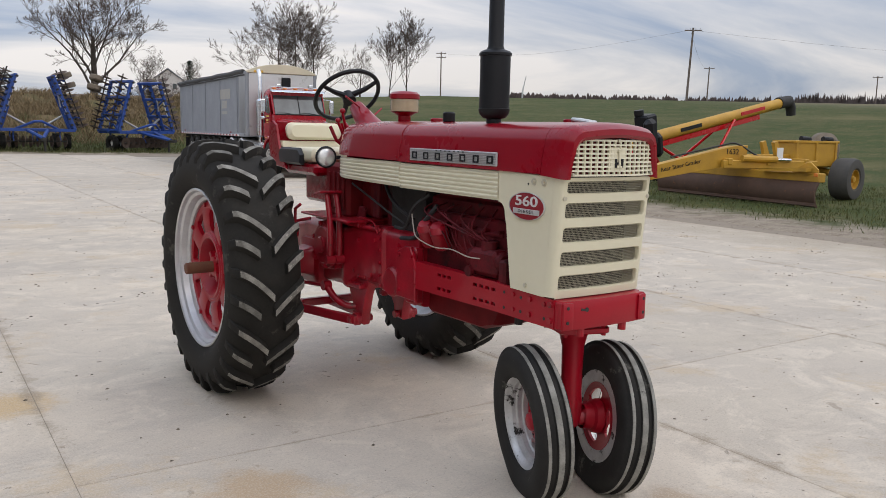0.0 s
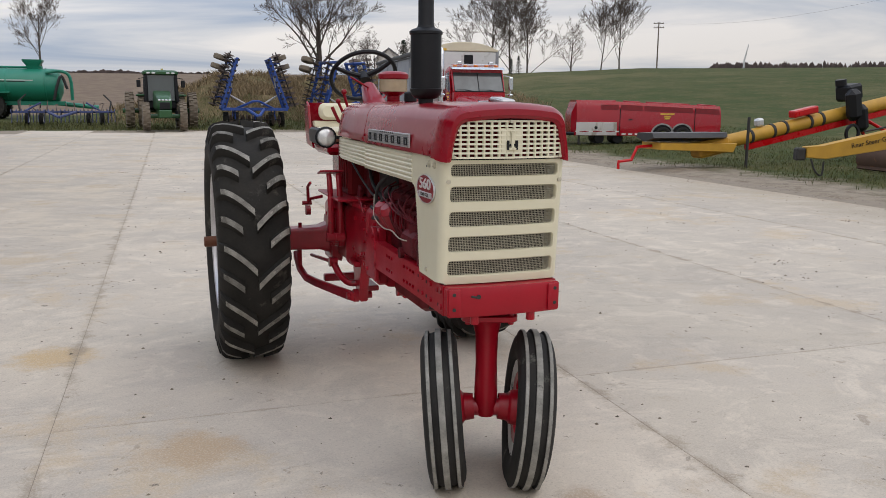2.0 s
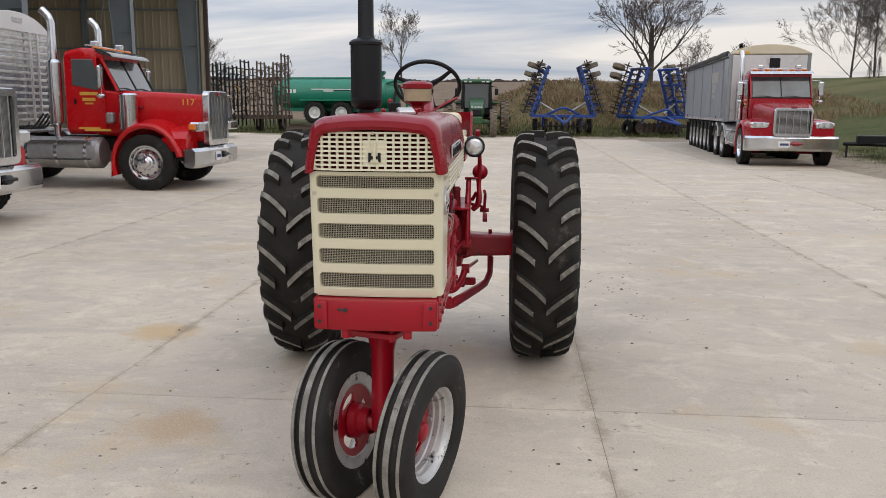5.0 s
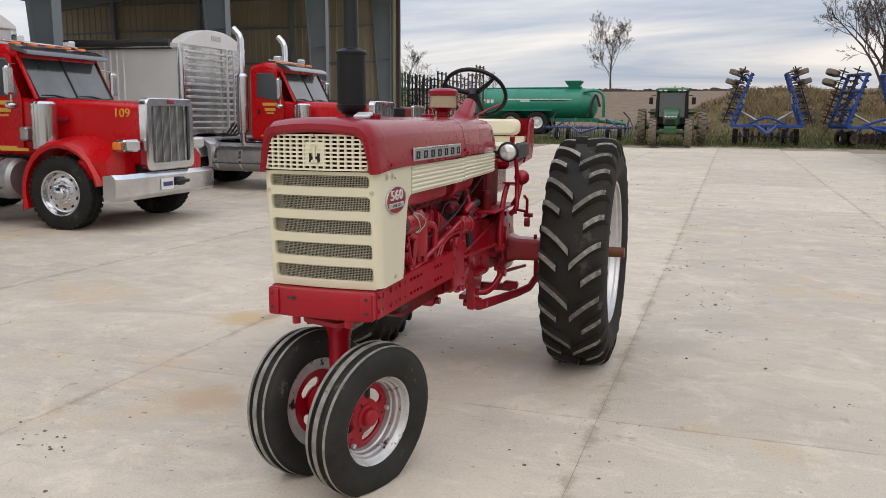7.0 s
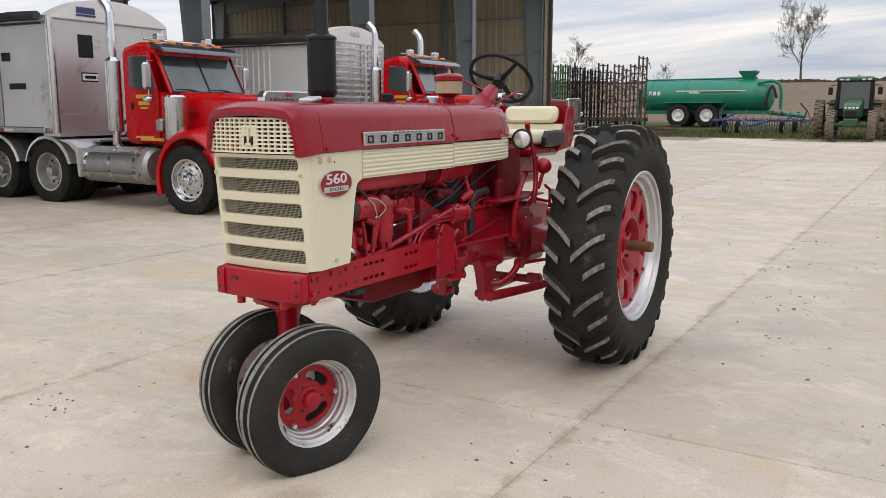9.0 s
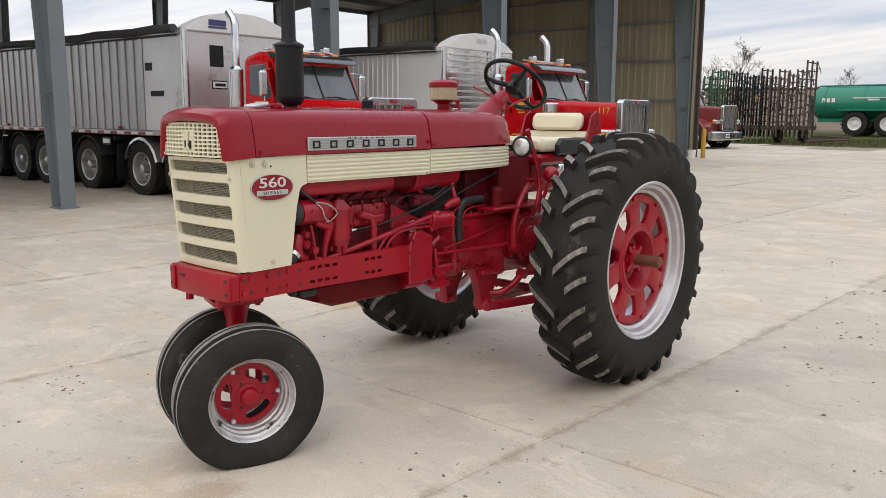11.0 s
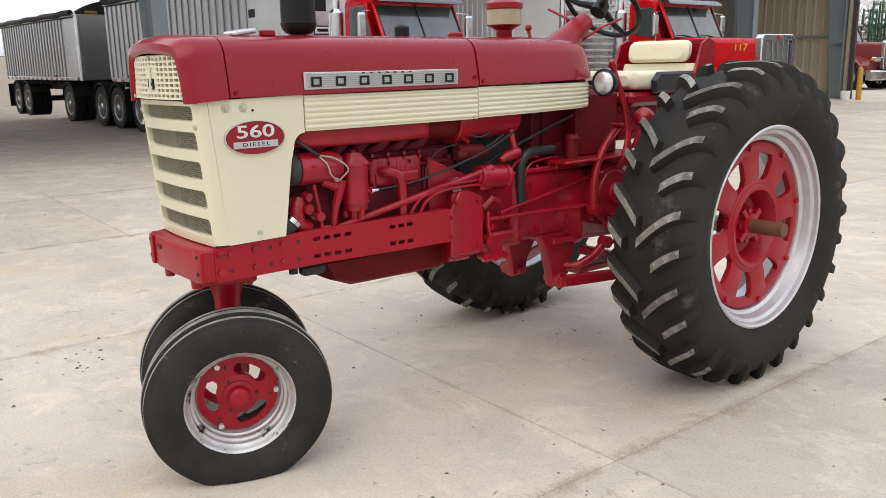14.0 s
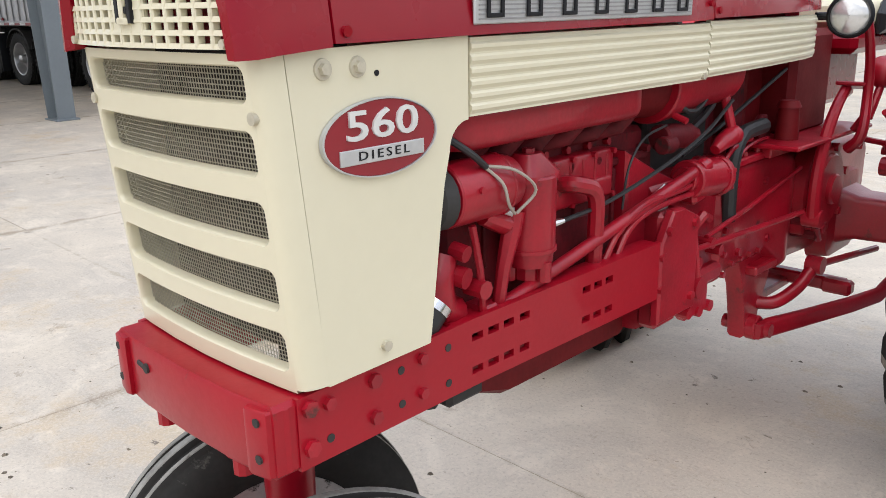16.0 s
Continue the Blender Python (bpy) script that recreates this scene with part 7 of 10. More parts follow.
    for y in (-0.58, 0.58):
        part("beacon", Shape().box((-1.72, y, 2.53), (0.16, 0.16, 0.11), 0.02), CHROME, cab)
    s = Shape().tube([(-1.8, -0.85, 2.50), (-1.8, 0.85, 2.50)], 0.018, 6)
    s.tube([(-1.8, -0.55, 2.43), (-1.8, -0.55, 2.5)], 0.012, 6).tube([(-1.8, 0.55, 2.43), (-1.8, 0.55, 2.5)], 0.012, 6)
    part("air_horn", s, CHROME, cab)
    # hood
    zg = 1.56 if sloped else 1.74
    s = Shape()
    def bonnet(x, w, z0, z1, r):
        return [(x, p[0], (z0 + z1) / 2 + p[1]) for p in rounded(w, z1 - z0, r, 5)]
    if sloped:
        s.loft([bonnet(-1.06, 1.70, 0.98, 1.80, 0.14), bonnet(-0.5, 1.56, 0.95, 1.76, 0.16), bonnet(0.1, 1.38, 0.90, 1.68, 0.17), bonnet(0.60, 1.20, 0.84, 1.61, 0.16), bonnet(0.90, 1.06, 0.80, zg, 0.14)])
    else:
        s.loft([bonnet(-1.06, 1.66, 0.98, 1.80, 0.12), bonnet(-0.5, 1.42, 0.95, 1.80, 0.12), bonnet(0.1, 1.22, 0.92, 1.785, 0.11), bonnet(0.90, 1.08, 0.86, zg, 0.10)])
    hood_ = part("engine_hood", s, paint, root)
    for side in (-1, 1):
        s = Shape().loft([[(-0.28 + p[0], side * (0.70 + dy), 1.50 + p[1]) for p in rounded(0.16 * k, 0.06 * k, 0.028, 4)] for dy, k in ((-0.03, 1.0), (0.012, 1.0), (0.018, 0.7))])
        part("hood_badge", s, BADGE, hood_)
        if number:
            write("unit_number", number, 0.17, GOLD, hood_, Matrix.Translation((0.60, side * 0.572, 1.60)) @ pose(0, 0, 0, 90, 0, 0 if side < 0 else 180) @ pose(0, 0, 0, 0, 9, 0), 0.012)
        # fender over the front wheel
        rings = []
        for j in range(13):
            a = radians(200 - 190 * j / 12)
            r0, r1 = 0.58, 0.66
            cx, cz = 0.0, 0.50
            flare = 0.05 if j in (0, 12) else 0.0
            x0, z0 = cx + r0 * math.cos(a), cz + r0 * math.sin(a) * 1.08
            x1, z1 = cx + (r1 + flare) * math.cos(a), cz + (r1 + flare) * math.sin(a) * 1.10
            rings.append([(x0, side * 0.50, z0), (x0, side * 1.17, z0 - 0.0), (x0 * 0.5 + x1 * 0.5, side * 1.195, z0 * 0.5 + z1 * 0.5), (x1, side * 1.15, z1), (x1 * 0.98, side * 0.85, z1 + 0.05), (x1 * 0.97, side * 0.50, z1 + 0.09)])
        s = Shape().loft(rings)
        if sloped:
            s.loft([[(x, side * (yc + p[0]), zc + p[1]) for p in rounded(w, h, r, 5)] for x, yc, w, zc, h, r in ((0.20, 0.83, 0.66, 1.00, 0.44, 0.16), (0.50, 0.83, 0.66, 0.97, 0.50, 0.15), (0.78, 0.81, 0.62, 0.95, 0.48, 0.13), (0.92, 0.78, 0.54, 0.93, 0.42, 0.11))])
        else:
            s.loft([[(x, side * y, z) for y, z in ((0.52, 0.76), (1.12, 0.72), (1.14, 0.95), (0.95, 1.10), (0.52, 1.18))] for x in (0.30, 0.50, 0.74)])
        part("fender", s, paint, root)
        # headlight pod
        if sloped:
            s = Shape().loft([[(0.46 + dx - 0.10 * abs(p[0]), side * (0.83 + p[0]), 1.085 + p[1]) for p in rounded(0.50 * k, 0.17 * k, 0.07, 4)] for dx, k in ((0, 1.04), (0.24, 1.0), (0.275, 0.8))])
        else:
            s = Shape().box((0.60, side * 0.80, 1.14), (0.18, 0.34, 0.17), 0.03)
        h = part("headlight", s, CHROME, root, place=Matrix.Translation((0.23, 0, 0.02)))
        if sloped:
            for dy in (-0.10, 0.07):
                part("lens", Shape().cyl((0.70, side * (0.81 + dy), 1.09), (0.742, side * (0.81 + dy), 1.09), 0.06, n=16, bev=0.01), LENS, h)
            part("turn_lamp", Shape().box((0.68, side * 1.03, 1.09), (0.06, 0.06, 0.07), 0.015), ORANGE, h)
        else:
            part("lens", Shape().box((0.70, side * 0.80, 1.14), (0.02, 0.28, 0.12), 0.008), LENS, h)
            part("turn_lamp", Shape().box((0.58, side * 0.99, 1.14), (0.12, 0.06, 0.11), 0.015), ORANGE, h)
        # fuel tank with steps
        s = Shape()
        s.cyl((-0.90, side * 0.86, 0.66), (-2.45, side * 0.86, 0.66), 0.29, n=26, bev=0.05)
        t = part("fuel_tank", s, STEEL, root, "dull polished cylindrical fuel tank")
        for x in (-1.15, -1.7, -2.25):
            part("strap", Shape().cyl((x - 0.03, side * 0.86, 0.66), (x + 0.03, side * 0.86, 0.66), 0.296, n=26), CHROME, t)
        part("step", Shape().box((-1.65, side * 1.10, 0.88), (1.2, 0.16, 0.03), 0.006), CHROME, t)
        part("tank_step", Shape().box((-1.65, side * 1.15, 0.55), (1.3, 0.10, 0.035), 0.006), CHROME, t)
        # stack behind the cab
        s = Shape()
        sy = side * 0.98
        s.tube([(-2.46, sy, 0.98), (-2.46, sy, 1.16), (-2.46, sy, 1.2), (-2.46, sy, 2.28), (-2.46, sy, 2.34), (-2.46, sy, 3.0), (-2.50, sy, 3.10), (-2.62, sy, 3.22)], [0.062, 0.062, 0.125, 0.125, 0.072, 0.066, 0.066, 0.068], 18)
        s.tube([(-2.30, sy * 0.7, 0.85), (-2.40, sy * 0.9, 0.88), (-2.46, sy, 0.98)], 0.062, 12, smooth=3)
        if side in stacks:
            part("exhaust_pipe", s, CHROME, root, "chromed upright exhaust pipe", place=Matrix.Translation((0.72, -side * 0.06, 0)))
        # air cleaner can beside the cowl
        if not sloped:
            s = Shape().cyl((-0.98, side * 1.02, 1.10), (-0.98, side * 1.02, 1.78), 0.165, n=26, bev=0.03)
            s.cyl((-0.98, side * 1.02, 1.62), (-0.98, side * 1.02, 1.65), 0.172, n=26)
            part("air_cleaner", s, CHROME, root, "chromed air cleaner canister", place=Matrix.Translation((0.62, -side * 0.04, -0.03)))
            part("bracket", Shape().box((-0.72, side * 0.92, 1.30), (0.14, 0.18, 0.2), 0.03), STEEL, root)
        s = Shape()
        for x in drives:
            rings = []
            for j in range(9):
                a = radians(165 - 150 * j / 8)
                rings.append([(x + r * math.cos(a), side * y, 0.505 + r * math.sin(a)) for r, y in ((0.585, 0.68), (0.60, 1.16), (0.55, 1.175))])
            s.loft(rings, cap=False, closed=False)
        part("mudguard", s, ALUMINIUM, root)
        s = Shape().prism([(drives[0] + 0.30, 1.05), (drives[0] + 0.62, 1.03), (drives[0] + 0.80, 0.92), (drives[0] + 0.82, 0.46), (drives[0] + 0.76, 0.46), (drives[0] + 0.72, 0.86), (drives[0] + 0.56, 0.98)], side * 0.66, side * 1.17, "y", 0.008)
        part("mudguard_apron", s, ALUMINIUM, root)
        part("lower_mark", Shape().box((-1.55, side * 0.972, 1.03), (0.62, 0.006, 0.04)), GOLD, cab, "gold bar of lettering")
        part("mud_flap", Shape().box((drives[-1] - 0.62, side * 0.98, 0.62), (0.015, 0.6, 0.7), 0.004), BLACK, root)
    # grille and bumper
    w, z0, z1 = (0.94, 0.84, zg - 0.01) if sloped else (0.98, 0.86, zg + 0.02)
    lip = 0.06 if sloped else 0.17
    s = Shape()
    outer, inner = rounded(w + lip, z1 - z0 + 0.7 * lip, 0.10, 5), rounded(w - 0.06, z1 - z0 - 0.10, 0.05, 5)
    zc = (z0 + z1) / 2
    s.loft([[(0.58, y, zc + z) for y, z in outer], [(0.68, y, zc + z) for y, z in outer], [(0.70, y * 0.97, zc + z * 0.97) for y, z in outer], [(0.70, y, zc + z) for y, z in inner], [(0.62, y, zc + z) for y, z in inner]], cap=False)
    g = part("grille_surround", s, CHROME, root, place=Matrix.Translation((0.30, 0, 0)))
    part("radiator", Shape().box((0.60, 0, zc), (0.03, w - 0.06, z1 - z0 - 0.08)), DARK, g)
    bar = Shape().box((0, 0, 0), (0.016, 0.011, z1 - z0 - 0.08))
    first = part("grille_bar", bar, STEEL, g, place=Matrix.Translation((0.645, -w / 2 + 0.06, zc)))
    k = 32
    for j in range(1, k + 1):
        same("grille_bar", first, g, Matrix.Translation((0.645, -w / 2 + 0.06 + (w - 0.12) * j / k, zc)))
    for j in range(5):
        part("grille_strip", Shape().box((0.675, -0.36 + 0.18 * j, zc), (0.02, 0.02, z1 - z0 - 0.06), 0.004), CHROME, g)
    part("hood_crest", Shape().loft([[(0.66 + dx, p[0], zg + 0.03 + p[1]) for p in rounded(0.15 * k, 0.07 * k, 0.03, 4)] for dx, k in ((0, 1.0), (0.05, 1.0), (0.06, 0.7))]), BADGE, g)
    s = Shape()
    bz, bh = (0.62, 0.40) if sloped else (0.60, 0.36)
    s.loft([[(x, y, bz + z) for x, z in ((0.66, -bh / 2 + 0.02), (0.80, -bh / 2), (0.86, -bh / 2 + 0.06), (0.86, bh / 2 - 0.06), (0.80, bh / 2), (0.66, bh / 2 - 0.02))] if abs(y) < 1.1 else
            [(x - 0.10, y, bz + z) for x, z in ((0.66, -bh / 2 + 0.02), (0.80, -bh / 2), (0.86, -bh / 2 + 0.06), (0.86, bh / 2 - 0.06), (0.80, bh / 2), (0.66, bh / 2 - 0.02))] for y in (-1.20, -1.05, 0, 1.05, 1.20)])
    bump = part("bumper", s, CHROME, root, "wide chromed bumper", place=Matrix.Translation((0.16, 0, 0)))
    part("plate", Shape().box((0.875, -0.20, 0.60), (0.01, 0.30, 0.16), 0.002), WHITE, bump, "white plate with a plain bar")
    part("plate_bar", Shape().box((0.882, -0.20, 0.60), (0.004, 0.22, 0.06)), NAVY, bump)
    s = Shape().box((0.89, 0.10, 0.62), (0.08, 0.20, 0.12), 0.03)
    s.box((0.92, 0.10, 0.62), (0.05, 0.34, 0.05), 0.015)
    part("tow_block", s, BADGE if sloped else BLACK, bump)
    axle_set(root, 0.0, False)
    for x in drives:
        axle_set(root, x, True)
    # hoses behind the cab
    s = Shape()
    for j in range(4):
        s.tube([(-2.4, 0.3 - 0.15 * j, 1.35), (-2.7, 0.35 - 0.16 * j, 1.05), (-3.1, 0.3 - 0.14 * j, 1.2), (-3.3, 0.25 - 0.1 * j, 1.45)], 0.02, 6, smooth=4)
    part("air_line", s, HOSE, root)
    s = Shape().box((-2.6, 0, 1.02), (0.5, 1.5, 0.05), 0.01)
    part("deck_plate", s, STEEL, root)
    return root


TINTED = material("tinted_glass", (0.05, 0.065, 0.07), 0.04, size=1, grain=3, bump=0.0, coat=1.0)
VISOR = material("dark_visor", (0.028, 0.027, 0.03), 0.18, coat=0.8, bump=0.0)
WINDSCREEN = material("windscreen_glass", (0.085, 0.105, 0.11), 0.05, tint=(0.03, 0.036, 0.038), spread=0.9, size=1.2, grain=3, bump=0.0, coat=0.8)


FADED = material("faded_lettering", (0.40, 0.37, 0.31), 0.55, 0.2, tint=(0.33, 0.33, 0.33), spread=1.0, size=6, grain=30, bump=0.0)


def trailer(name, label, place, x0, x1, axles, skin, z0=1.15, z1=2.98, front="smooth", ribs=0.30, cap=WHITE, lone=None):
    """A hopper or dump body from x1 (rear) to x0 (nose), with side ribs, a rolled tarp, a frame and wheels."""
    root = thing(name, label, "trailer", place=place)
    w = 1.22
    s = Shape()
    s.box(((x0 + x1) / 2, 0, (z0 + z1) / 2), (x0 - x1, 2 * w - 0.06, z1 - z0), 0.02)
    body = part("body", s, skin, root)
    n = max(2, int((x0 - x1 - 1.4) / ribs))
    rib = None
    for side in (-1, 1):
        for j in range(n + 1):
            x = x1 + 0.1 + (x0 - x1 - 1.5) * j / n
            if rib is None:
                rib = part("rib", Shape().box((0, 0, 0), (min(0.14, ribs * 0.42), 0.035, z1 - z0 - 0.16), 0.012), skin, body, place=Matrix.Translation((x, side * (w - 0.02), (z0 + z1) / 2)))
            else:
                same("rib", rib, body, Matrix.Translation((x, side * (w - 0.02), (z0 + z1) / 2)))
        part("top_rail", Shape().box(((x0 + x1) / 2, side * (w - 0.015), z1 - 0.03), (x0 - x1, 0.09, 0.11), 0.02), skin, body)
        part("bottom_rail", Shape().box(((x0 + x1) / 2, side * (w - 0.015), z0 + 0.04), (x0 - x1 - 0.5, 0.08, 0.10), 0.015), skin, body)
        tape = Shape().box((0, 0, 0), (0.24, 0.004, 0.05))
        first = None
        k = int((x0 - x1 - 1.0) / 0.5)
        for j in range(k):
            m = Matrix.Translation((x1 + 0.4 + 0.5 * j, side * (w + 0.028), z0 + 0.03))
            if first is None:
                first = part("red_tape", tape, BADGE, body, place=m)
            else:
                same("red_tape", first, body, m)
            part_white = Matrix.Translation((x1 + 0.64 + 0.5 * j, side * (w + 0.028), z0 + 0.03))
            if j == 0:
                white = part("white_tape", tape, WHITE, body, place=part_white)
            else:
                same("white_tape", white, body, part_white)
        for x, z, a, c in ((x0 - 1.15, z1 - 0.60, 0.22, 0.14), (x0 - 0.9, z0 + 0.75, 0.42, 0.10)):
            if front == "smooth":
                part("maker_mark", Shape().box((x, side * (w - 0.022), z), (a, 0.01, c)), BLACK, body)
        for x in (x0 - 2.2, x1 + 1.2):
            part("side_lamp", Shape().box((x, side * (w + 0.02), z0 + 0.12), (0.09, 0.03, 0.06), 0.01), BADGE, body)
    # corner posts and nose
    for side in (-1, 1):
        part("corner_post", Shape().cyl((x0 - 0.03, side * (w - 0.05), z0), (x0 - 0.03, side * (w - 0.05), z1 + 0.02), 0.07, n=14), CHROME if front != "grey" else skin, body)
    if front == "slats":
        s = Shape().box((x0 + 0.012, 0, (z0 + z1) / 2), (0.03, 2.3, z1 - z0), 0.01)
        part("nose_sheet", s, CHROME, body)
        bar = None
        for j in range(13):
            z = z0 + 0.12 + (z1 - z0 - 0.25) * j / 12
            if bar is None:
                bar = part("nose_bar", Shape().box((0, 0, 0), (0.045, 2.1, 0.05), 0.012), ALUMINIUM, body, place=Matrix.Translation((x0 + 0.05, 0, z)))
            else:
                same("nose_bar", bar, body, Matrix.Translation((x0 + 0.05, 0, z)))
        for y in (0.35, 0.62):
            part("ladder_rail", Shape().box((x0 + 0.10, y, (z0 + z1) / 2), (0.04, 0.05, z1 - z0), 0.01), ALUMINIUM, body)
    elif front == "smooth":
        part("nose_sheet", Shape().box((x0 + 0.001, 0, (z0 + z1) / 2), (0.012, 2.3, z1 - z0 - 0.06), 0.003), POLISHED, body)
        for side in (-1, 1):
            part("side_sheet", Shape().box((x0 - 0.72, side * (w - 0.030), (z0 + z1) / 2), (1.2, 0.014, z1 - z0 - 0.14), 0.003), POLISHED, body)
        part("nose_window", Shape().box((x0 + 0.004, -0.55, z1 - 0.42), (0.02, 0.30, 0.38), 0.02), BLACK, body)
        mk = part("maker_mark", Shape().box((x0 + 0.004, -0.50, z1 - 0.92), (0.02, 0.34, 0.16), 0.01), BLACK, body)
        part("mark_face", Shape().box((x0 + 0.012, -0.50, z1 - 0.92), (0.02, 0.30, 0.11), 0.0), WHITE, mk)
        part("mark_bar", Shape().box((x0 + 0.018, -0.50, z1 - 0.92), (0.02, 0.22, 0.05), 0.0), BLACK, mk)
        for side in (-1, 1):
            part("corner_sheet", Shape().loft([[(x0 - 0.16 + 0.17 * math.cos(a), side * (w - 0.19 + 0.17 * math.sin(a)), z) for a in [radians(90 * j / 8) for j in range(9)]] + [(x0 - 0.16 + 0.14 * math.cos(a), side * (w - 0.19 + 0.14 * math.sin(a)), z) for a in [radians(90 - 90 * j / 8) for j in range(9)]] for z in (z0 + 0.05, z1 - 0.05)]), POLISHED, body)
        part("nose_skirt", Shape().prism([(-1.15, z0 - 0.06), (-1.15, z0 + 0.3), (1.15, z0 + 0.3), (1.15, z0 - 0.06)], x0 - 0.4, x0 + 0.02, "x"), ALUMINIUM, body)
    elif front == "grey":
        part("nose_sheet", Shape().box((x0 + 0.004, 0, (z0 + z1) / 2), (0.02, 2.3, z1 - z0 - 0.06), 0.003), POLISHED, body)
        part("side_sheet", Shape().box((x0 - 0.55, -w + 0.024, (z0 + z1) / 2), (1.05, 0.014, z1 - z0 - 0.14), 0.003), DULL_SHEET, body)
        for x, z, a, c in ((x0 - 3.2, z1 - 0.62, 1.6, 0.34), (x0 - 3.35, z1 - 0.98, 0.8, 0.26), (x0 - 3.35, z1 - 1.26, 0.9, 0.10)):
            part("faded_mark", Shape().box((x, -w + 0.026, z), (a, 0.01, c)), FADED, body, "faded tan patch of old lettering")
    # arched cap at the nose, tarp rolled along one side
    arch = [(y, z1 + 0.02 + (0.34 if front != "grey" else 0.26) * (1 - (abs(y) / 1.2) ** 2.4)) for y in [-1.2 + 2.4 * j / 14 for j in range(15)]]
    s = Shape().prism([(-1.2, z1 - 0.02)] + arch + [(1.2, z1 - 0.02)], x0 - (0.25 if front != "grey" else 0.8), x0 + 0.06, "x", 0.02)
    c = part("nose_cap", s, cap, root, "arched nose cap")
    if front == "smooth":
        part("cap_mark", Shape().box((x0 + 0.066, -0.55, z1 + 0.15), (0.01, 0.36, 0.10)), NAVY, c)
        part("cap_line", Shape().box((x0 + 0.066, -0.55, z1 + 0.07), (0.01, 0.38, 0.03)), NAVY, c)
    elif front == "slats":
        part("cap_plate", Shape().box((x0 + 0.066, 0, z1 + 0.20), (0.01, 0.34, 0.09)), PLATE, c)
    else:
        part("cap_mark", Shape().box((x0 + 0.066, -0.80, z1 + 0.03), (0.01, 0.32, 0.07)), GOLD, c)
        part("cap_window", Shape().box((x0 + 0.03, 0.15, z1 - 0.28), (0.04, 0.32, 0.30), 0.02), BLACK, c)
    s = Shape()
    rings = []
    for j in range(17):
        x = x0 - 0.2 - (x0 - x1 - 0.3) * j / 16
        sag = 0.05 * math.sin(j * 1.9) * (0.4 if j in (0, 16) else 1)
        rings.append([(x, y, z1 + 0.03 + 0.20 * (1 - (abs(y) / 1.22) ** 2) - (0.03 + abs(sag)) * (1 - (y / 1.3) ** 2)) for y in [-1.23 + 2.46 * k / 10 for k in range(11)]] + [(x, 1.25, z1 - 0.10), (x, -1.25, z1 - 0.10)])
    s.loft(rings)
    part("tarp", s, TARP, root, "black roll tarp stretched over the top")
    s = Shape()
    rolled = [(x0 - 0.2 - (x0 - x1 - 0.3) * j / 12, -1.26, z1 + 0.02 + 0.015 * math.sin(2.1 * j)) for j in range(13)]
    s.tube(rolled, 0.075, 8)
    part("tarp_roll", s, TARP, root)
    # frame, wheels
    s = Shape()
    for y in (-0.48, 0.48):
        s.box(((x0 + x1) / 2, y, 0.98), (x0 - x1 - 0.2, 0.10, 0.30), 0.01)
    for x in [x1 + 0.6 + k for k in range(int(x0 - x1 - 1))]:
        s.box((x, 0, 1.06), (0.10, 2.2, 0.10), 0.01)
    part("frame", s, DARK, root)
    s = Shape()
    for side in (-1, 1):
        s.prism([(x1 + 0.4, z0), (x0 - 2.6, z0), (x0 - 3.2, 0.80), (x1 + 1.0, 0.80)], side * 0.9, side * 1.12, "y")
    if lone:
        part("hopper_chute", s, BLACK, root)
    for x in axles:
        for side, turn in ((-1, RIGHT), (1, LEFT)):
            w2 = new("trailer_wheel", FACE_DEEP["face"])
            w2.parent = root
            w2.matrix_basis = Matrix.Translation((x, side * 1.04, 0.505)) @ turn
            same("tyre", FACE_DEEP["tyre"], w2)
            inner = new("inner_tyre", FACE_OUT["tyre"].data)
            inner.parent = root
            inner.matrix_basis = Matrix.Translation((x, side * 0.71, 0.505)) @ turn
        part("axle", Shape().cyl((x, -1.0, 0.505), (x, 1.0, 0.505), 0.07, n=10), DARK, root)
        for side in (-1, 1):
            part("fender", Shape().loft([[(x + r * math.cos(a), side * y, 0.505 + r * math.sin(a)) for r, y in ((0.60, 0.62), (0.60, 1.19), (0.57, 1.2))] for a in [radians(160 - 140 * j / 8) for j in range(9)]], cap=False, closed=False), DARK, root)
    for side in (-1, 1):
        part("mud_flap", Shape().box((axles[-1] - 0.65, side * 0.98, 0.62), (0.015, 0.6, 0.75)), BLACK, root)
        part("landing_leg", Shape().box((x0 - 2.4, side * 0.6, 0.62), (0.10, 0.10, 1.0), 0.01), DARK, root)
        fp = part("flap_mark", Shape().box((axles[0] + 0.72, side * 1.14, 1.0), (0.32, 0.02, 0.17), 0.005), BLACK, root)
        part("mark_face", Shape().box((axles[0] + 0.72, side * 1.155, 1.0), (0.26, 0.012, 0.09)), ALUMINIUM, fp)
    return root


lorry("truck_tractor", "red conventional truck with chrome grille, parked in front of the shed", pose(-7.61, 7.60, side_z(-7.69), 0, 0.3, 3) @ Matrix.Scale(1.07, 4), number="109", stacks=(-1,))
trailer("hopper_trailer", "bright ribbed aluminium grain trailer coupled to the red truck", pose(-7.61, 7.60, side_z(-7.69), 0, 0.3, 3) @ Matrix.Scale(1.07, 4), -2.8, -11.1, (-6.4, -8.3, -9.5), DULL_SHEET)
trailer("pup_trailer", "second ribbed aluminium grain trailer parked behind the first", pose(-7.61, 7.55, side_z(-7.69), 0, 0.3, 2) @ Matrix.Scale(1.07, 4), -13.8, -21.8, (-11.3, -12.5, -15.2, -19.6, -20.8), DULL_SHEET, z1=2.9, cap=TARP, front="plain")
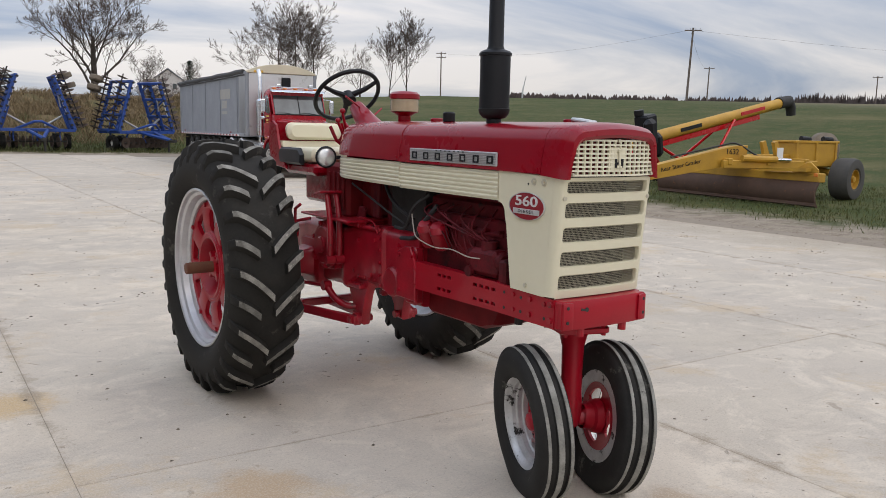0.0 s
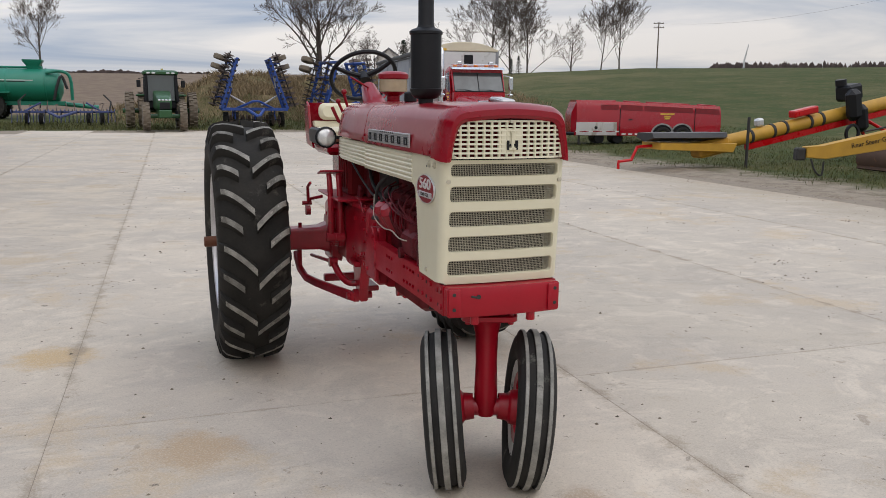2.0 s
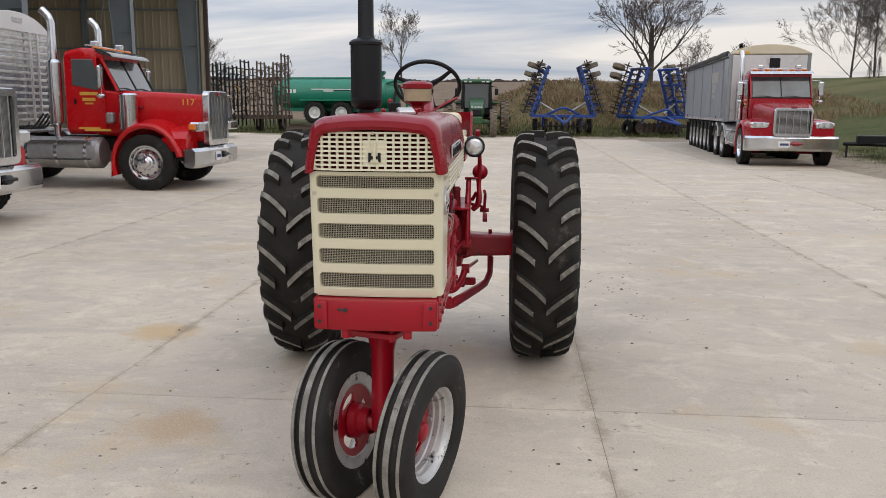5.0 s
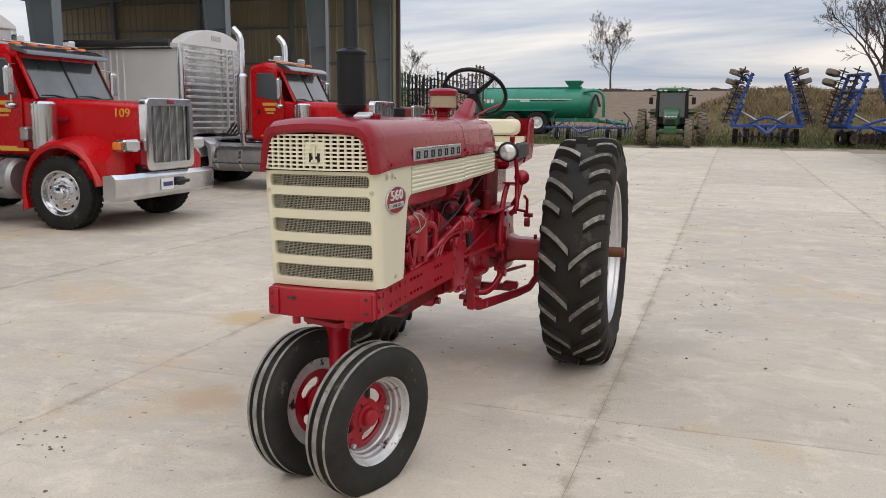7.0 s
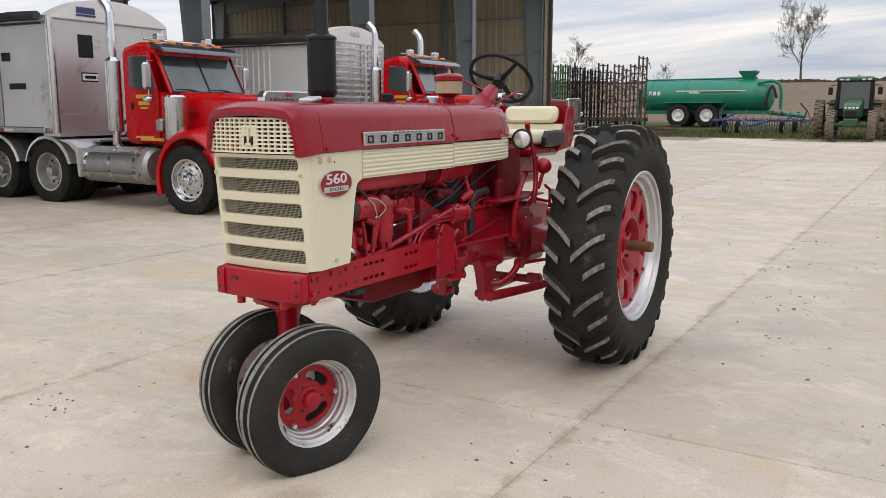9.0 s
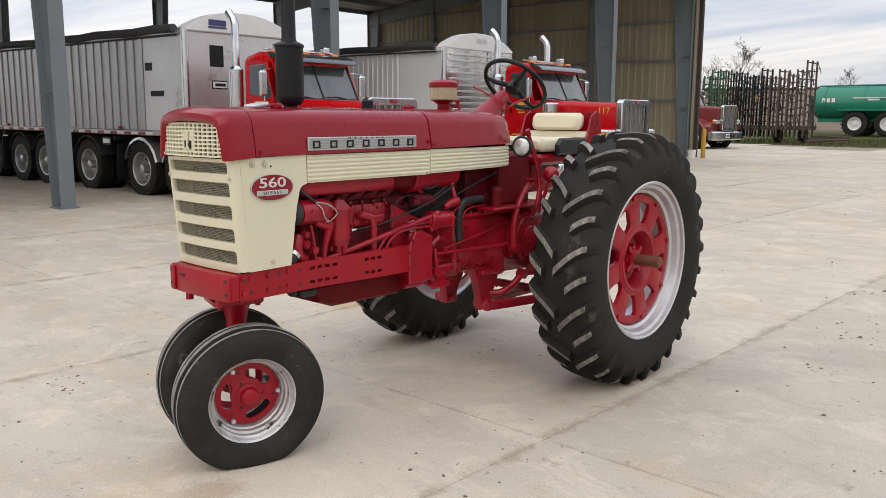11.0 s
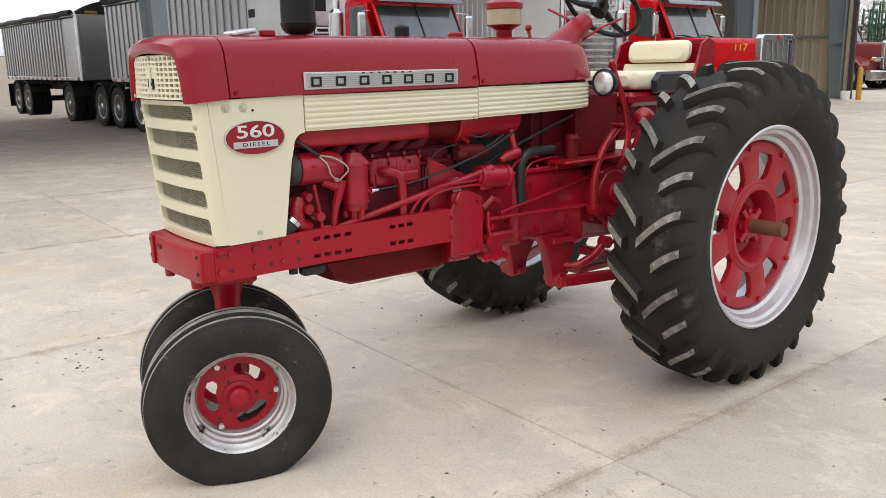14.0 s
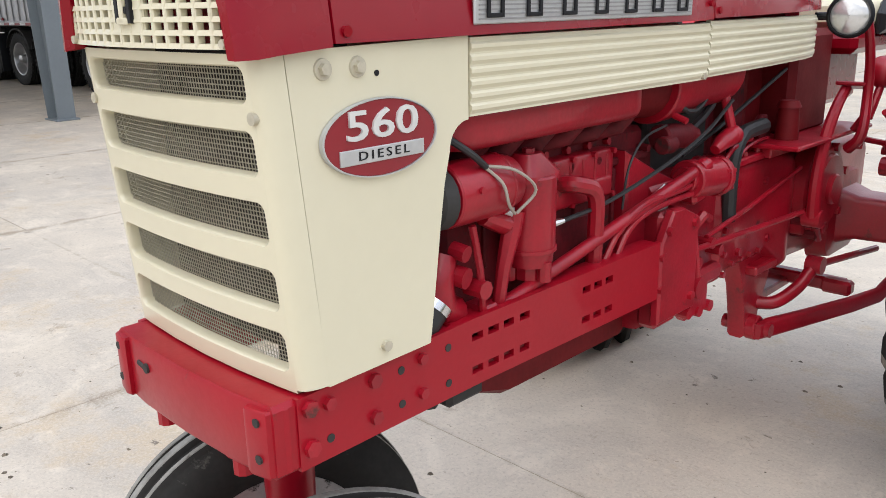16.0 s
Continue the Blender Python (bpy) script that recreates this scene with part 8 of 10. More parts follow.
lorry("truck_tractor", "red conventional truck with chrome stacks, parked at the shed's far bay", pose(-6.87, 14.22, side_z(-6.87), 0, 0.4, 2) @ Matrix.Scale(1.115, 4), number="117")
trailer("hopper_trailer", "white grain trailer with a bright slatted nose under the shed roof", pose(-6.87, 14.22, side_z(-6.87), 0, 0.4, 2) @ Matrix.Scale(1.115, 4), -2.95, -11.5, (-7.4, -9.4, -10.6), WHITE, z0=1.1, z1=2.92, front="slats", ribs=0.16)
lorry("truck_tractor", "red truck with a tall grille facing the yard on the concrete", pose(9.2, 24.0, yard_z(24), 0, 0, -94.8) @ Matrix.Scale(1.14, 4), sloped=True, paint=DEEP_RED, stacks=(-1,))
trailer("dump_trailer", "weathered grey dump trailer with ivory nose cap behind a truck", pose(9.2, 24.0, yard_z(24), 0, 0, -94.8) @ Matrix.Diagonal((1, 1.1, 1.14, 1)), -2.8, -15.0, (-7.0, -8.15, -9.3, -10.45, -11.6, -12.75), GREY_PANEL, z0=1.15, z1=3.2, front="grey", cap=IVORY, ribs=2.4)

# ---- the open machinery shed ----
shed = thing("machinery_shed", "open-sided steel shed with grey columns and a tan end wall", "building", place=pose(-10.95, 4.05, side_z(-10.95), 0, 0, 2.0))
EAVE, DEEP = 7.0, 18.2
BAYS = [-6.25 * 3, -6.25 * 2, -6.25, 0.0, 6.25, 12.6, 18.9, 25.1]


def shed_parts():
    def column(x, y, h, flip):
        s = Shape()
        # tapered I-section
        b0, b1 = 0.33, 0.85
        f = -1 if flip else 1
        s.prism([(0, 0), (f * b0, 0), (f * b1, h), (0, h)], -0.006, 0.006, "y")
        s.box((0, 0, h / 2), (0.016, 0.26, h))
        s.loft([[(f * b0 - 0.008, -0.13, 0), (f * b0 + 0.008, -0.13, 0), (f * b0 + 0.008, 0.13, 0), (f * b0 - 0.008, 0.13, 0)], [(f * b1 - 0.008, -0.13, h), (f * b1 + 0.008, -0.13, h), (f * b1 + 0.008, 0.13, h), (f * b1 - 0.008, 0.13, h)]])
        c = part("column", s, SHED_STEEL, shed, place=pose(x, y, 0))
        for z in (2.0, 4.0):
            part("stiffener", Shape().box((f * 0.2, 0, z), (0.34, 0.24, 0.012)), SHED_STEEL, c)
        part("base_plate", Shape().box((f * 0.15, 0, 0.012), (0.42, 0.34, 0.024), 0.004), SHED_STEEL, c)
        return c
    for y in BAYS:
        column(0, y, EAVE - 0.1, True)
        column(-DEEP, y, EAVE - 0.1, False)
        s = Shape()
        s.prism([(-DEEP, EAVE - 0.7), (-DEEP / 2, EAVE + 0.15), (0, EAVE - 0.7), (0, EAVE - 0.05), (-DEEP / 2, EAVE + 0.9), (-DEEP, EAVE - 0.05)], y - 0.05, y + 0.05, "y")
        part("rafter", s, SHED_STEEL, shed)
    ya, yb = BAYS[0] - 0.3, BAYS[-1] + 0.35
    for j in range(11):
        x = -DEEP * j / 10
        z = EAVE + 0.0 + 0.95 * (1 - abs(x + DEEP / 2) / (DEEP / 2))
        part("purlin", Shape().box((x, (ya + yb) / 2, z), (0.07, yb - ya, 0.18)), SHED_STEEL, shed)
    for sgn, xa, xb in ((1, 0.5, -DEEP / 2), (-1, -DEEP - 0.5, -DEEP / 2)):
        s = Shape()
        za, zb = EAVE + 0.02, EAVE + 1.10
        n = int((yb - ya) / 0.3)
        prof = []
        for k in range(n):
            y = ya + 0.3 * k
            prof += [(y, 0.0), (y + 0.2, 0.0), (y + 0.225, 0.03), (y + 0.275, 0.03)]
        s.loft([[(xa, y, za + z) for y, z in prof] + [(xa, y, za + z + 0.006) for y, z in prof[::-1]], [(xb, y, zb + z) for y, z in prof] + [(xb, y, zb + z + 0.006) for y, z in prof[::-1]]])
        part("roof", s, ROOF_SHEET, shed)
    # end wall: girts and ribbed sheets
    yw = BAYS[-1]
    for z in (0.3, 2.3, 3.9, 5.4, 6.6):
        part("girt", Shape().box((-DEEP / 2, yw + 0.06, z), (DEEP - 0.3, 0.12, 0.06)), SHED_STEEL, shed)
    for k in range(3):
        x = -DEEP * (k + 1) / 4
        part("wind_post", Shape().box((x, yw + 0.02, (EAVE + 0.2) / 2), (0.18, 0.2, EAVE + 0.2), 0.004), SHED_STEEL, shed)
    part("brace_rod", Shape().tube([(-3.9, yw - 0.05, 4.8), (-3.5, yw - 0.05, 6.8)], 0.012, 6), STEEL, shed)
    first = None
    n = 19
    w = (DEEP + 0.2) / n
    prof = []
    for k in range(3):
        x = w * k / 3
        prof += [(x, 0.0), (x + w * 0.2, 0.0), (x + w * 0.23, -0.03), (x + w * 0.30, -0.03), (x + w / 3 - 0.001, 0.0)]
    s = Shape().loft([[(x, y, z) for x, y in prof] + [(x, y + 0.004, z) for x, y in prof[::-1]] for z in (0.02, EAVE + 0.25)])
    for k in range(n):
        m = Matrix.Translation((-DEEP - 0.1 + w * k, yw + 0.15, 0))
        if first is None:
            first = part("wall_sheet", s, SHED_TAN, shed, place=m)
        else:
            same("wall_sheet", first, shed, m)
    s = Shape().prism([(-DEEP - 0.1, EAVE + 0.2), (0.1, EAVE + 0.2), (-DEEP / 2, EAVE + 1.1)], yw + 0.12, yw + 0.16, "y")
    part("gable_sheet", s, SHED_TAN, shed)
    part("corner_trim", Shape().box((0.12, yw + 0.1, EAVE / 2), (0.10, 0.22, EAVE), 0.01), SHED_TAN, shed)
    part("downpipe", Shape().box((0.30, yw + 0.05, EAVE / 2), (0.17, 0.13, EAVE - 0.05), 0.02), SHED_DARK, shed, "dark brown downpipe")
    part("gutter", Shape().box((0.55, (ya + yb) / 2, EAVE), (0.16, yb - ya, 0.14), 0.02), SHED_DARK, shed)


shed_parts()
tagged(part("bollard", Shape().tube([(0, 0, 0), (0, 0, 0.86), (0, 0, 0.93), (0, 0, 0.95)], [0.075, 0.075, 0.055, 0.01], 14), YELLOW, place=pose(-11.0, 28.8, yard_z(28.8) + side_z(-11.0)) @ Matrix.Scale(1.2, 4)), "yellow steel bollard at the shed's corner", "bollard")
s = Shape().lathe([(0.001, 0.0), (0.12, 0.0), (0.14, 0.26), (0.13, 0.26), (0.11, 0.02)], 18, "z")
tagged(part("bucket", s, WHITE, place=pose(-11.35, 28.55, yard_z(28.5) + side_z(-11.35)) @ Matrix.Scale(1.2, 4)), "white plastic bucket beside the bollard", "bucket")

# ---- farm machinery round the yard ----


def farm_tyre(r, w, lugs=20, hub=0.5):
    """A lugged tyre on the x axis."""
    h = w / 2
    s = Shape().lathe([(r * hub, h * 0.75), (r * (hub + 0.08), h * 0.95), (r * 0.78, h), (r * 0.90, h * 0.92), (r * 0.95, h * 0.6), (r * 0.955, 0), (r * 0.95, -h * 0.6), (r * 0.90, -h * 0.92), (r * 0.78, -h), (r * (hub + 0.08), -h * 0.95), (r * hub, -h * 0.75)], 36, "x")
    for j in range(lugs):
        for sg in (-1, 1):
            a = 6.283185 * (j + (0.25 if sg > 0 else -0.25)) / lugs
            s.at(pose(0, 0, 0, math.degrees(a), 0, 0)).box((sg * h * 0.46, r * 0.97, 0), (h * 0.98, r * 0.075, r * 0.075), 0, (0, 0, 0) if sg > 0 else (0, 0, 0))
    s.at(Matrix())
    return s


def disc_face(r, h):
    return Shape().lathe([(r, h * 0.3), (r * 1.02, h), (r * 0.95, h), (r * 0.9, h * 0.5), (r * 0.6, h * 0.35), (r * 0.35, h * 0.6), (r * 0.3, h * 0.95), (0.001, h)], 30, "x")


def farm_wheel(parent, name, place, r, w, tyre, rim, hub=0.5, lugs=20):
    o = part(name, disc_face(r * hub, w * 0.42), rim, parent, place=place)
    part("tyre", farm_tyre(r, w, lugs, hub), tyre, o)
    return o


def green_tractor(place):
    """Modern tractor seen nose-on; nose to -y, rear axle over the origin."""
    root = thing("row_crop_tractor", "green farm tractor with glazed cab parked nose to the yard", "tractor", place=place)
    s = Shape()
    def ring(y, w, z0, z1, r=0.12):
        return [(p[0], y, (z0 + z1) / 2 + p[1]) for p in rounded(w, z1 - z0, r, 5)]
    s.loft([ring(-0.9, 0.86, 1.0, 1.95), ring(-2.2, 0.78, 1.0, 1.82), ring(-3.1, 0.70, 0.98, 1.68), ring(-3.45, 0.60, 1.0, 1.55), ring(-3.52, 0.5, 1.05, 1.45)])
    part("hood", s, FIELD_GREEN, root)
    part("grille", Shape().box((0, -3.50, 1.20), (0.50, 0.10, 0.36), 0.04), BLACK, root)
    for x in (-0.24, -0.08, 0.08, 0.24):
        part("headlight", Shape().box((x, -3.48, 1.47), (0.12, 0.12, 0.08), 0.02), LENS, root)
    part("front_weight", Shape().box((0, -3.62, 0.82), (0.62, 0.42, 0.36), 0.05), FIELD_GREEN, root)
    part("chassis", Shape().box((0, -1.4, 0.82), (0.6, 3.6, 0.45), 0.05), FIELD_GREEN, root)
    part("front_axle", Shape().tube([(-1.0, -2.9, 0.68), (0, -2.9, 0.72), (1.0, -2.9, 0.68)], 0.11, 12), FIELD_GREEN, root)
    part("rear_axle", Shape().tube([(-1.9, 0, 0.93), (0, 0, 0.95), (1.9, 0, 0.93)], 0.12, 12), FIELD_GREEN, root)
    # cab: posts, roof, glass
    for x in (-0.80, 0.80):
        for y0, y1 in ((-0.85, -0.72), (0.55, 0.50)):
            part("cab_post", Shape().tube([(x, y0, 1.35), (x * 0.94, y1, 2.78)], 0.055, 8), BLACK, root)
    s = Shape().loft([[(p[0], p[1] - 0.12, z) for p in rounded(a, b, 0.2, 5)] for a, b, z in ((1.62, 1.55, 2.76), (1.74, 1.68, 2.80), (1.74, 1.68, 2.90), (1.5, 1.45, 2.98))])
    part("roof", s, FIELD_GREEN, root)
    for x in (-0.6, -0.35, 0.35, 0.6):
        part("roof_lamp", Shape().box((x, -0.95, 2.83), (0.17, 0.06, 0.08), 0.01), LENS, root)
    part("beacon", Shape().cyl((0.1, -0.3, 2.97), (0.1, -0.3, 3.08), 0.06, n=12), LEMON, root)
    s = Shape()
    s.add([(-0.78, -0.84, 1.45), (0.78, -0.84, 1.45), (0.74, -0.72, 2.75), (-0.74, -0.72, 2.75)], [(0, 1, 2, 3)])
    s.add([(-0.78, -0.83, 1.45), (0.78, -0.83, 1.45), (0.74, -0.71, 2.75), (-0.74, -0.71, 2.75)], [(3, 2, 1, 0)])
    part("windshield", s, PALE_GLASS, root)
    for x in (-0.79, 0.79):
        part("side_glass", Shape().prism([(-0.80, 1.4), (0.52, 1.4), (0.48, 2.74), (-0.70, 2.74)], x - 0.006, x + 0.006, "x"), PALE_GLASS, root)
    part("cab_base", Shape().box((0, -0.15, 1.25), (1.5, 1.3, 0.4), 0.05), BLACK, root)
    part("seat", Shape().box((0, 0.15, 1.75), (0.5, 0.2, 0.7), 0.08), BLACK_VINYL, root)
    for x in (-1, 1):
        part("exhaust" if x < 0 else "air_intake", Shape().cyl((x * 0.72, -1.05, 1.4), (x * 0.72, -1.05, 2.72), 0.075, n=12), BLACK, root)
        part("mirror", Shape().box((x * 1.08, -0.75, 2.3), (0.20, 0.05, 0.36), 0.03), BLACK, root)
        part("mirror_arm", Shape().tube([(x * 0.8, -0.72, 2.6), (x * 1.08, -0.75, 2.55)], 0.02, 6), BLACK, root)
        part("fender", Shape().box((x * 0.98, -0.15, 1.72), (0.5, 1.3, 0.10), 0.04), FIELD_GREEN, root)
        part("step", Shape().box((x * 0.75, -1.3, 0.7), (0.3, 0.4, 0.5), 0.03), BLACK, root)
        turn = pose(0, 0, 0, 0, 0, 0 if x > 0 else 180)
        farm_wheel(root, "front_wheel", Matrix.Translation((x * 0.86, -2.9, 0.68)) @ turn, 0.70, 0.36, TAN_TYRE, LEMON, 0.52, 18)
        farm_wheel(root, "rear_wheel", Matrix.Translation((x * 0.92, 0, 0.93)) @ turn, 0.96, 0.44, TAN_TYRE, LEMON, 0.52, 22)
        farm_wheel(root, "dual_wheel", Matrix.Translation((x * 1.55, 0, 0.93)) @ turn, 0.96, 0.44, TAN_TYRE, LEMON, 0.52, 22)
    return root


PALE_GLASS = material("cab_glass", (0.035, 0.05, 0.046), 0.05, size=1, grain=3, bump=0.0, coat=1.0)


def disc_harrow(place, label, lean=19):
    """A folding disc: centre frame on wheels, wings folded up with rows of discs outside."""
    root = thing("folding_disc_harrow", label, "implement", group="blue implements", place=place)
    s = Shape()
    for y in (-0.8, 0.0, 0.8):
        s.box((0, y, 0.95), (3.3, 0.14, 0.14), 0.01)
    for x in (-1.25, -0.5, 0.5, 1.25):
        s.box((x, 0, 0.95), (0.13, 1.8, 0.14), 0.01)
    s.tube([(-0.45, -0.8, 0.95), (0, -2.6, 0.60)], 0.08, 6)
    s.tube([(0.45, -0.8, 0.95), (0, -2.6, 0.60)], 0.08, 6)
    s.tube([(-0.9, -0.7, 1.0), (-0.15, -1.3, 1.35), (0.15, -1.3, 1.35), (0.9, -0.7, 1.0)], 0.06, 6)
    part("centre_frame", s, BLUE, root)
    part("hitch", Shape().box((0, -2.75, 0.55), (0.16, 0.5, 0.14), 0.02), DARK, root)
    part("jack", Shape().box((0.1, -2.35, 0.32), (0.09, 0.09, 0.66), 0.01), DARK, root)
    for x in (-0.35, 0.35):
        part("cylinder", Shape().tube([(x, -0.5, 1.15), (x * 3.9, -0.2, 1.75)], 0.05, 8), STEEL, root)
    dish = Piece(Shape().lathe([(0.27, 0.0), (0.20, 0.035), (0.1, 0.055), (0.03, 0.06), (0.03, 0.05), (0.1, 0.045), (0.2, 0.025), (0.262, -0.006)], 16, "x", closed=True), BROWN_IRON)
    for y, z in ((-0.7, 0.42), (0.7, 0.42)):
        for j in range(9):
            same("disc_blade", dish, root, pose(-1.2 + 0.3 * j, y, z, 0, 0, 12 if y < 0 else -12))
        part("gang_shaft", Shape().cyl((-1.3, y, z), (1.3, y, z), 0.03, n=8), DARK, root)
        for x in (-1.0, 0.0, 1.0):
            part("gang_arm", Shape().tube([(x, y, z), (x, y + 0.2, 0.7), (x, y, 0.95)], 0.035, 6), BLUE, root)
    for x in (-1.42, -0.9, 0.9, 1.42):
        farm_wheel(root, "carriage_wheel", Matrix.Translation((x, 0.1, 0.40)), 0.40, 0.27, RUBBER, WHITE, 0.45, 12)
    for sg in (-1, 1):
        # the wing stands on edge, leaning inwards
        m = Matrix.Translation((sg * 1.66, 0, 0.95)) @ pose(0, 0, 0, 0, -sg * lean, 0)
        s = Shape(m)
        for y in (-0.8, 0.0, 0.8):
            s.box((0, y, 1.35), (0.14, 0.12, 2.7), 0.01)
        for z in (0.1, 0.9, 1.8, 2.65):
            s.box((0, 0, z), (0.14, 1.8, 0.12), 0.01)
        s.tube([(0, -0.8, 0.1), (0, 0.8, 0.9)], 0.05, 6).tube([(0, 0.8, 0.9), (0, -0.8, 1.8)], 0.05, 6)
        wing = part("wing_frame", s, BLUE, root)
        for y in (-0.62, 0.62):
            for j in range(10):
                same("disc_blade", dish, wing, m @ pose(sg * 0.42, y, 0.12 + 0.29 * j, 0, 90, 0) @ pose(0, 0, 0, 0, 0, 10))
            part("gang_shaft", Shape(m).cyl((sg * 0.42, y, 0.0), (sg * 0.42, y, 2.9), 0.03, n=8), DARK, wing)
            for z in (0.5, 1.4, 2.3):
                part("gang_arm", Shape(m).tube([(0, y, z), (sg * 0.25, y, z + 0.1), (sg * 0.42, y, z)], 0.04, 6), BLUE, wing)
        for y in (-0.25, 0.25):
            for j in range(9):
                part("spring_shank", Shape(m).tube([(sg * 0.05, y, 0.2 + 0.29 * j), (sg * 0.2, y, 0.27 + 0.29 * j), (sg * 0.34, y, 0.2 + 0.29 * j)], 0.028, 6, smooth=2), DARK, wing)
        for j in range(8):
            part("clamp_plate", Shape(m).box((-sg * 0.09, 0.0, 0.35 + 0.31 * j), (0.05, 0.16, 0.08), 0.01), DARK, wing)
        part("fold_cylinder", Shape(m).tube([(-sg * 0.16, -0.3, 0.05), (-sg * 0.16, -0.3, 1.2)], 0.06, 8), BLUE, wing)
        part("fold_link", Shape(m).tube([(-sg * 0.16, -0.3, 1.2), (-sg * 0.05, -0.3, 1.8)], 0.035, 8), STEEL, wing)
        # rolling baskets and gauge wheels on the upper edge
        for k, z in enumerate((2.05, 2.55)):
            part("gauge_wheel", Shape(m @ Matrix.Translation((sg * 0.75, 0.95, z)) @ pose(0, 0, 0, 0, 90, 0)).lathe([(0.12, 0.10), (0.30, 0.13), (0.34, 0.08), (0.34, -0.08), (0.30, -0.13), (0.12, -0.10)], 20, "x"), TAN_TYRE, wing)
        for j in range(14):
            part("spring_tine", Shape(m).tube([(-sg * 0.02, 0.92, 0.2 + 0.19 * j), (sg * 0.18, 1.05, 0.25 + 0.19 * j), (sg * 0.42, 1.10, 0.2 + 0.19 * j)], 0.014, 5), DARK, wing)
        for j in range(9):
            part("edge_clamp", Shape(m).box((-sg * 0.06, -0.86, 0.3 + 0.29 * j), (0.12, 0.10, 0.09)), DARK, wing)
        part("wing_mark", Shape(m).box((-sg * 0.078, -0.8, 1.35), (0.006, 0.07, 0.9)), WHITE, wing)
    return root


def field_cultivator(place):
    root = thing("field_cultivator", "low faded blue field cultivator with tines on the grass", "implement", group="blue implements", place=place)
    s = Shape()
    for y in (-0.9, 0.0, 0.9):
        s.box((0, y, 0.75), (5.0, 0.10, 0.10), 0.01)
    for x in (-2.4, -1.6, -0.8, 0, 0.8, 1.6, 2.4):
        s.box((x, 0, 0.75), (0.10, 1.9, 0.10), 0.01)
    s.tube([(-0.7, -0.9, 0.75), (0, -2.4, 0.5)], 0.07, 6).tube([(0.7, -0.9, 0.75), (0, -2.4, 0.5)], 0.07, 6)
    part("frame", s, NAVY, root)
    rnd = random.Random(8)
    for y in (-0.9, 0.0, 0.9):
        for j in range(13):
            x = -2.4 + 0.4 * j + 0.13 * y
            part("tine", Shape().tube([(x, y, 0.75), (x, y + 0.30, 0.88), (x, y + 0.42, 0.55), (x, y + 0.22, 0.18)], 0.022, 5, smooth=2), DARK if j % 2 else NAVY, root)
    for j in range(11):
        x = -2.3 + 0.46 * j
        part("harrow_arm", Shape().tube([(x, 0.9, 0.8), (x + 0.1 * rnd.uniform(-1, 1), 1.5, 1.05 + 0.35 * rnd.random()), (x + 0.2 * rnd.uniform(-1, 1), 1.9, 0.7 + 0.5 * rnd.random())], 0.025, 5), BROWN_IRON, root)
    for x in (-1.9, -1.2, 1.2, 1.9):
        farm_wheel(root, "gauge_wheel", Matrix.Translation((x, 0.4, 0.34)), 0.34, 0.22, RUBBER, WHITE, 0.45, 12)
    for x in (-1.9, 1.9):
        part("cylinder", Shape().tube([(x, -0.3, 0.8), (x * 0.6, 0.2, 1.25)], 0.05, 6), NAVY, root)
        part("fold_arm", Shape().tube([(x * 1.2, 0.6, 0.8), (x * 1.25, 0.9, 1.3), (x * 1.05, 1.1, 1.7)], 0.045, 6), DARK, root)
    return root


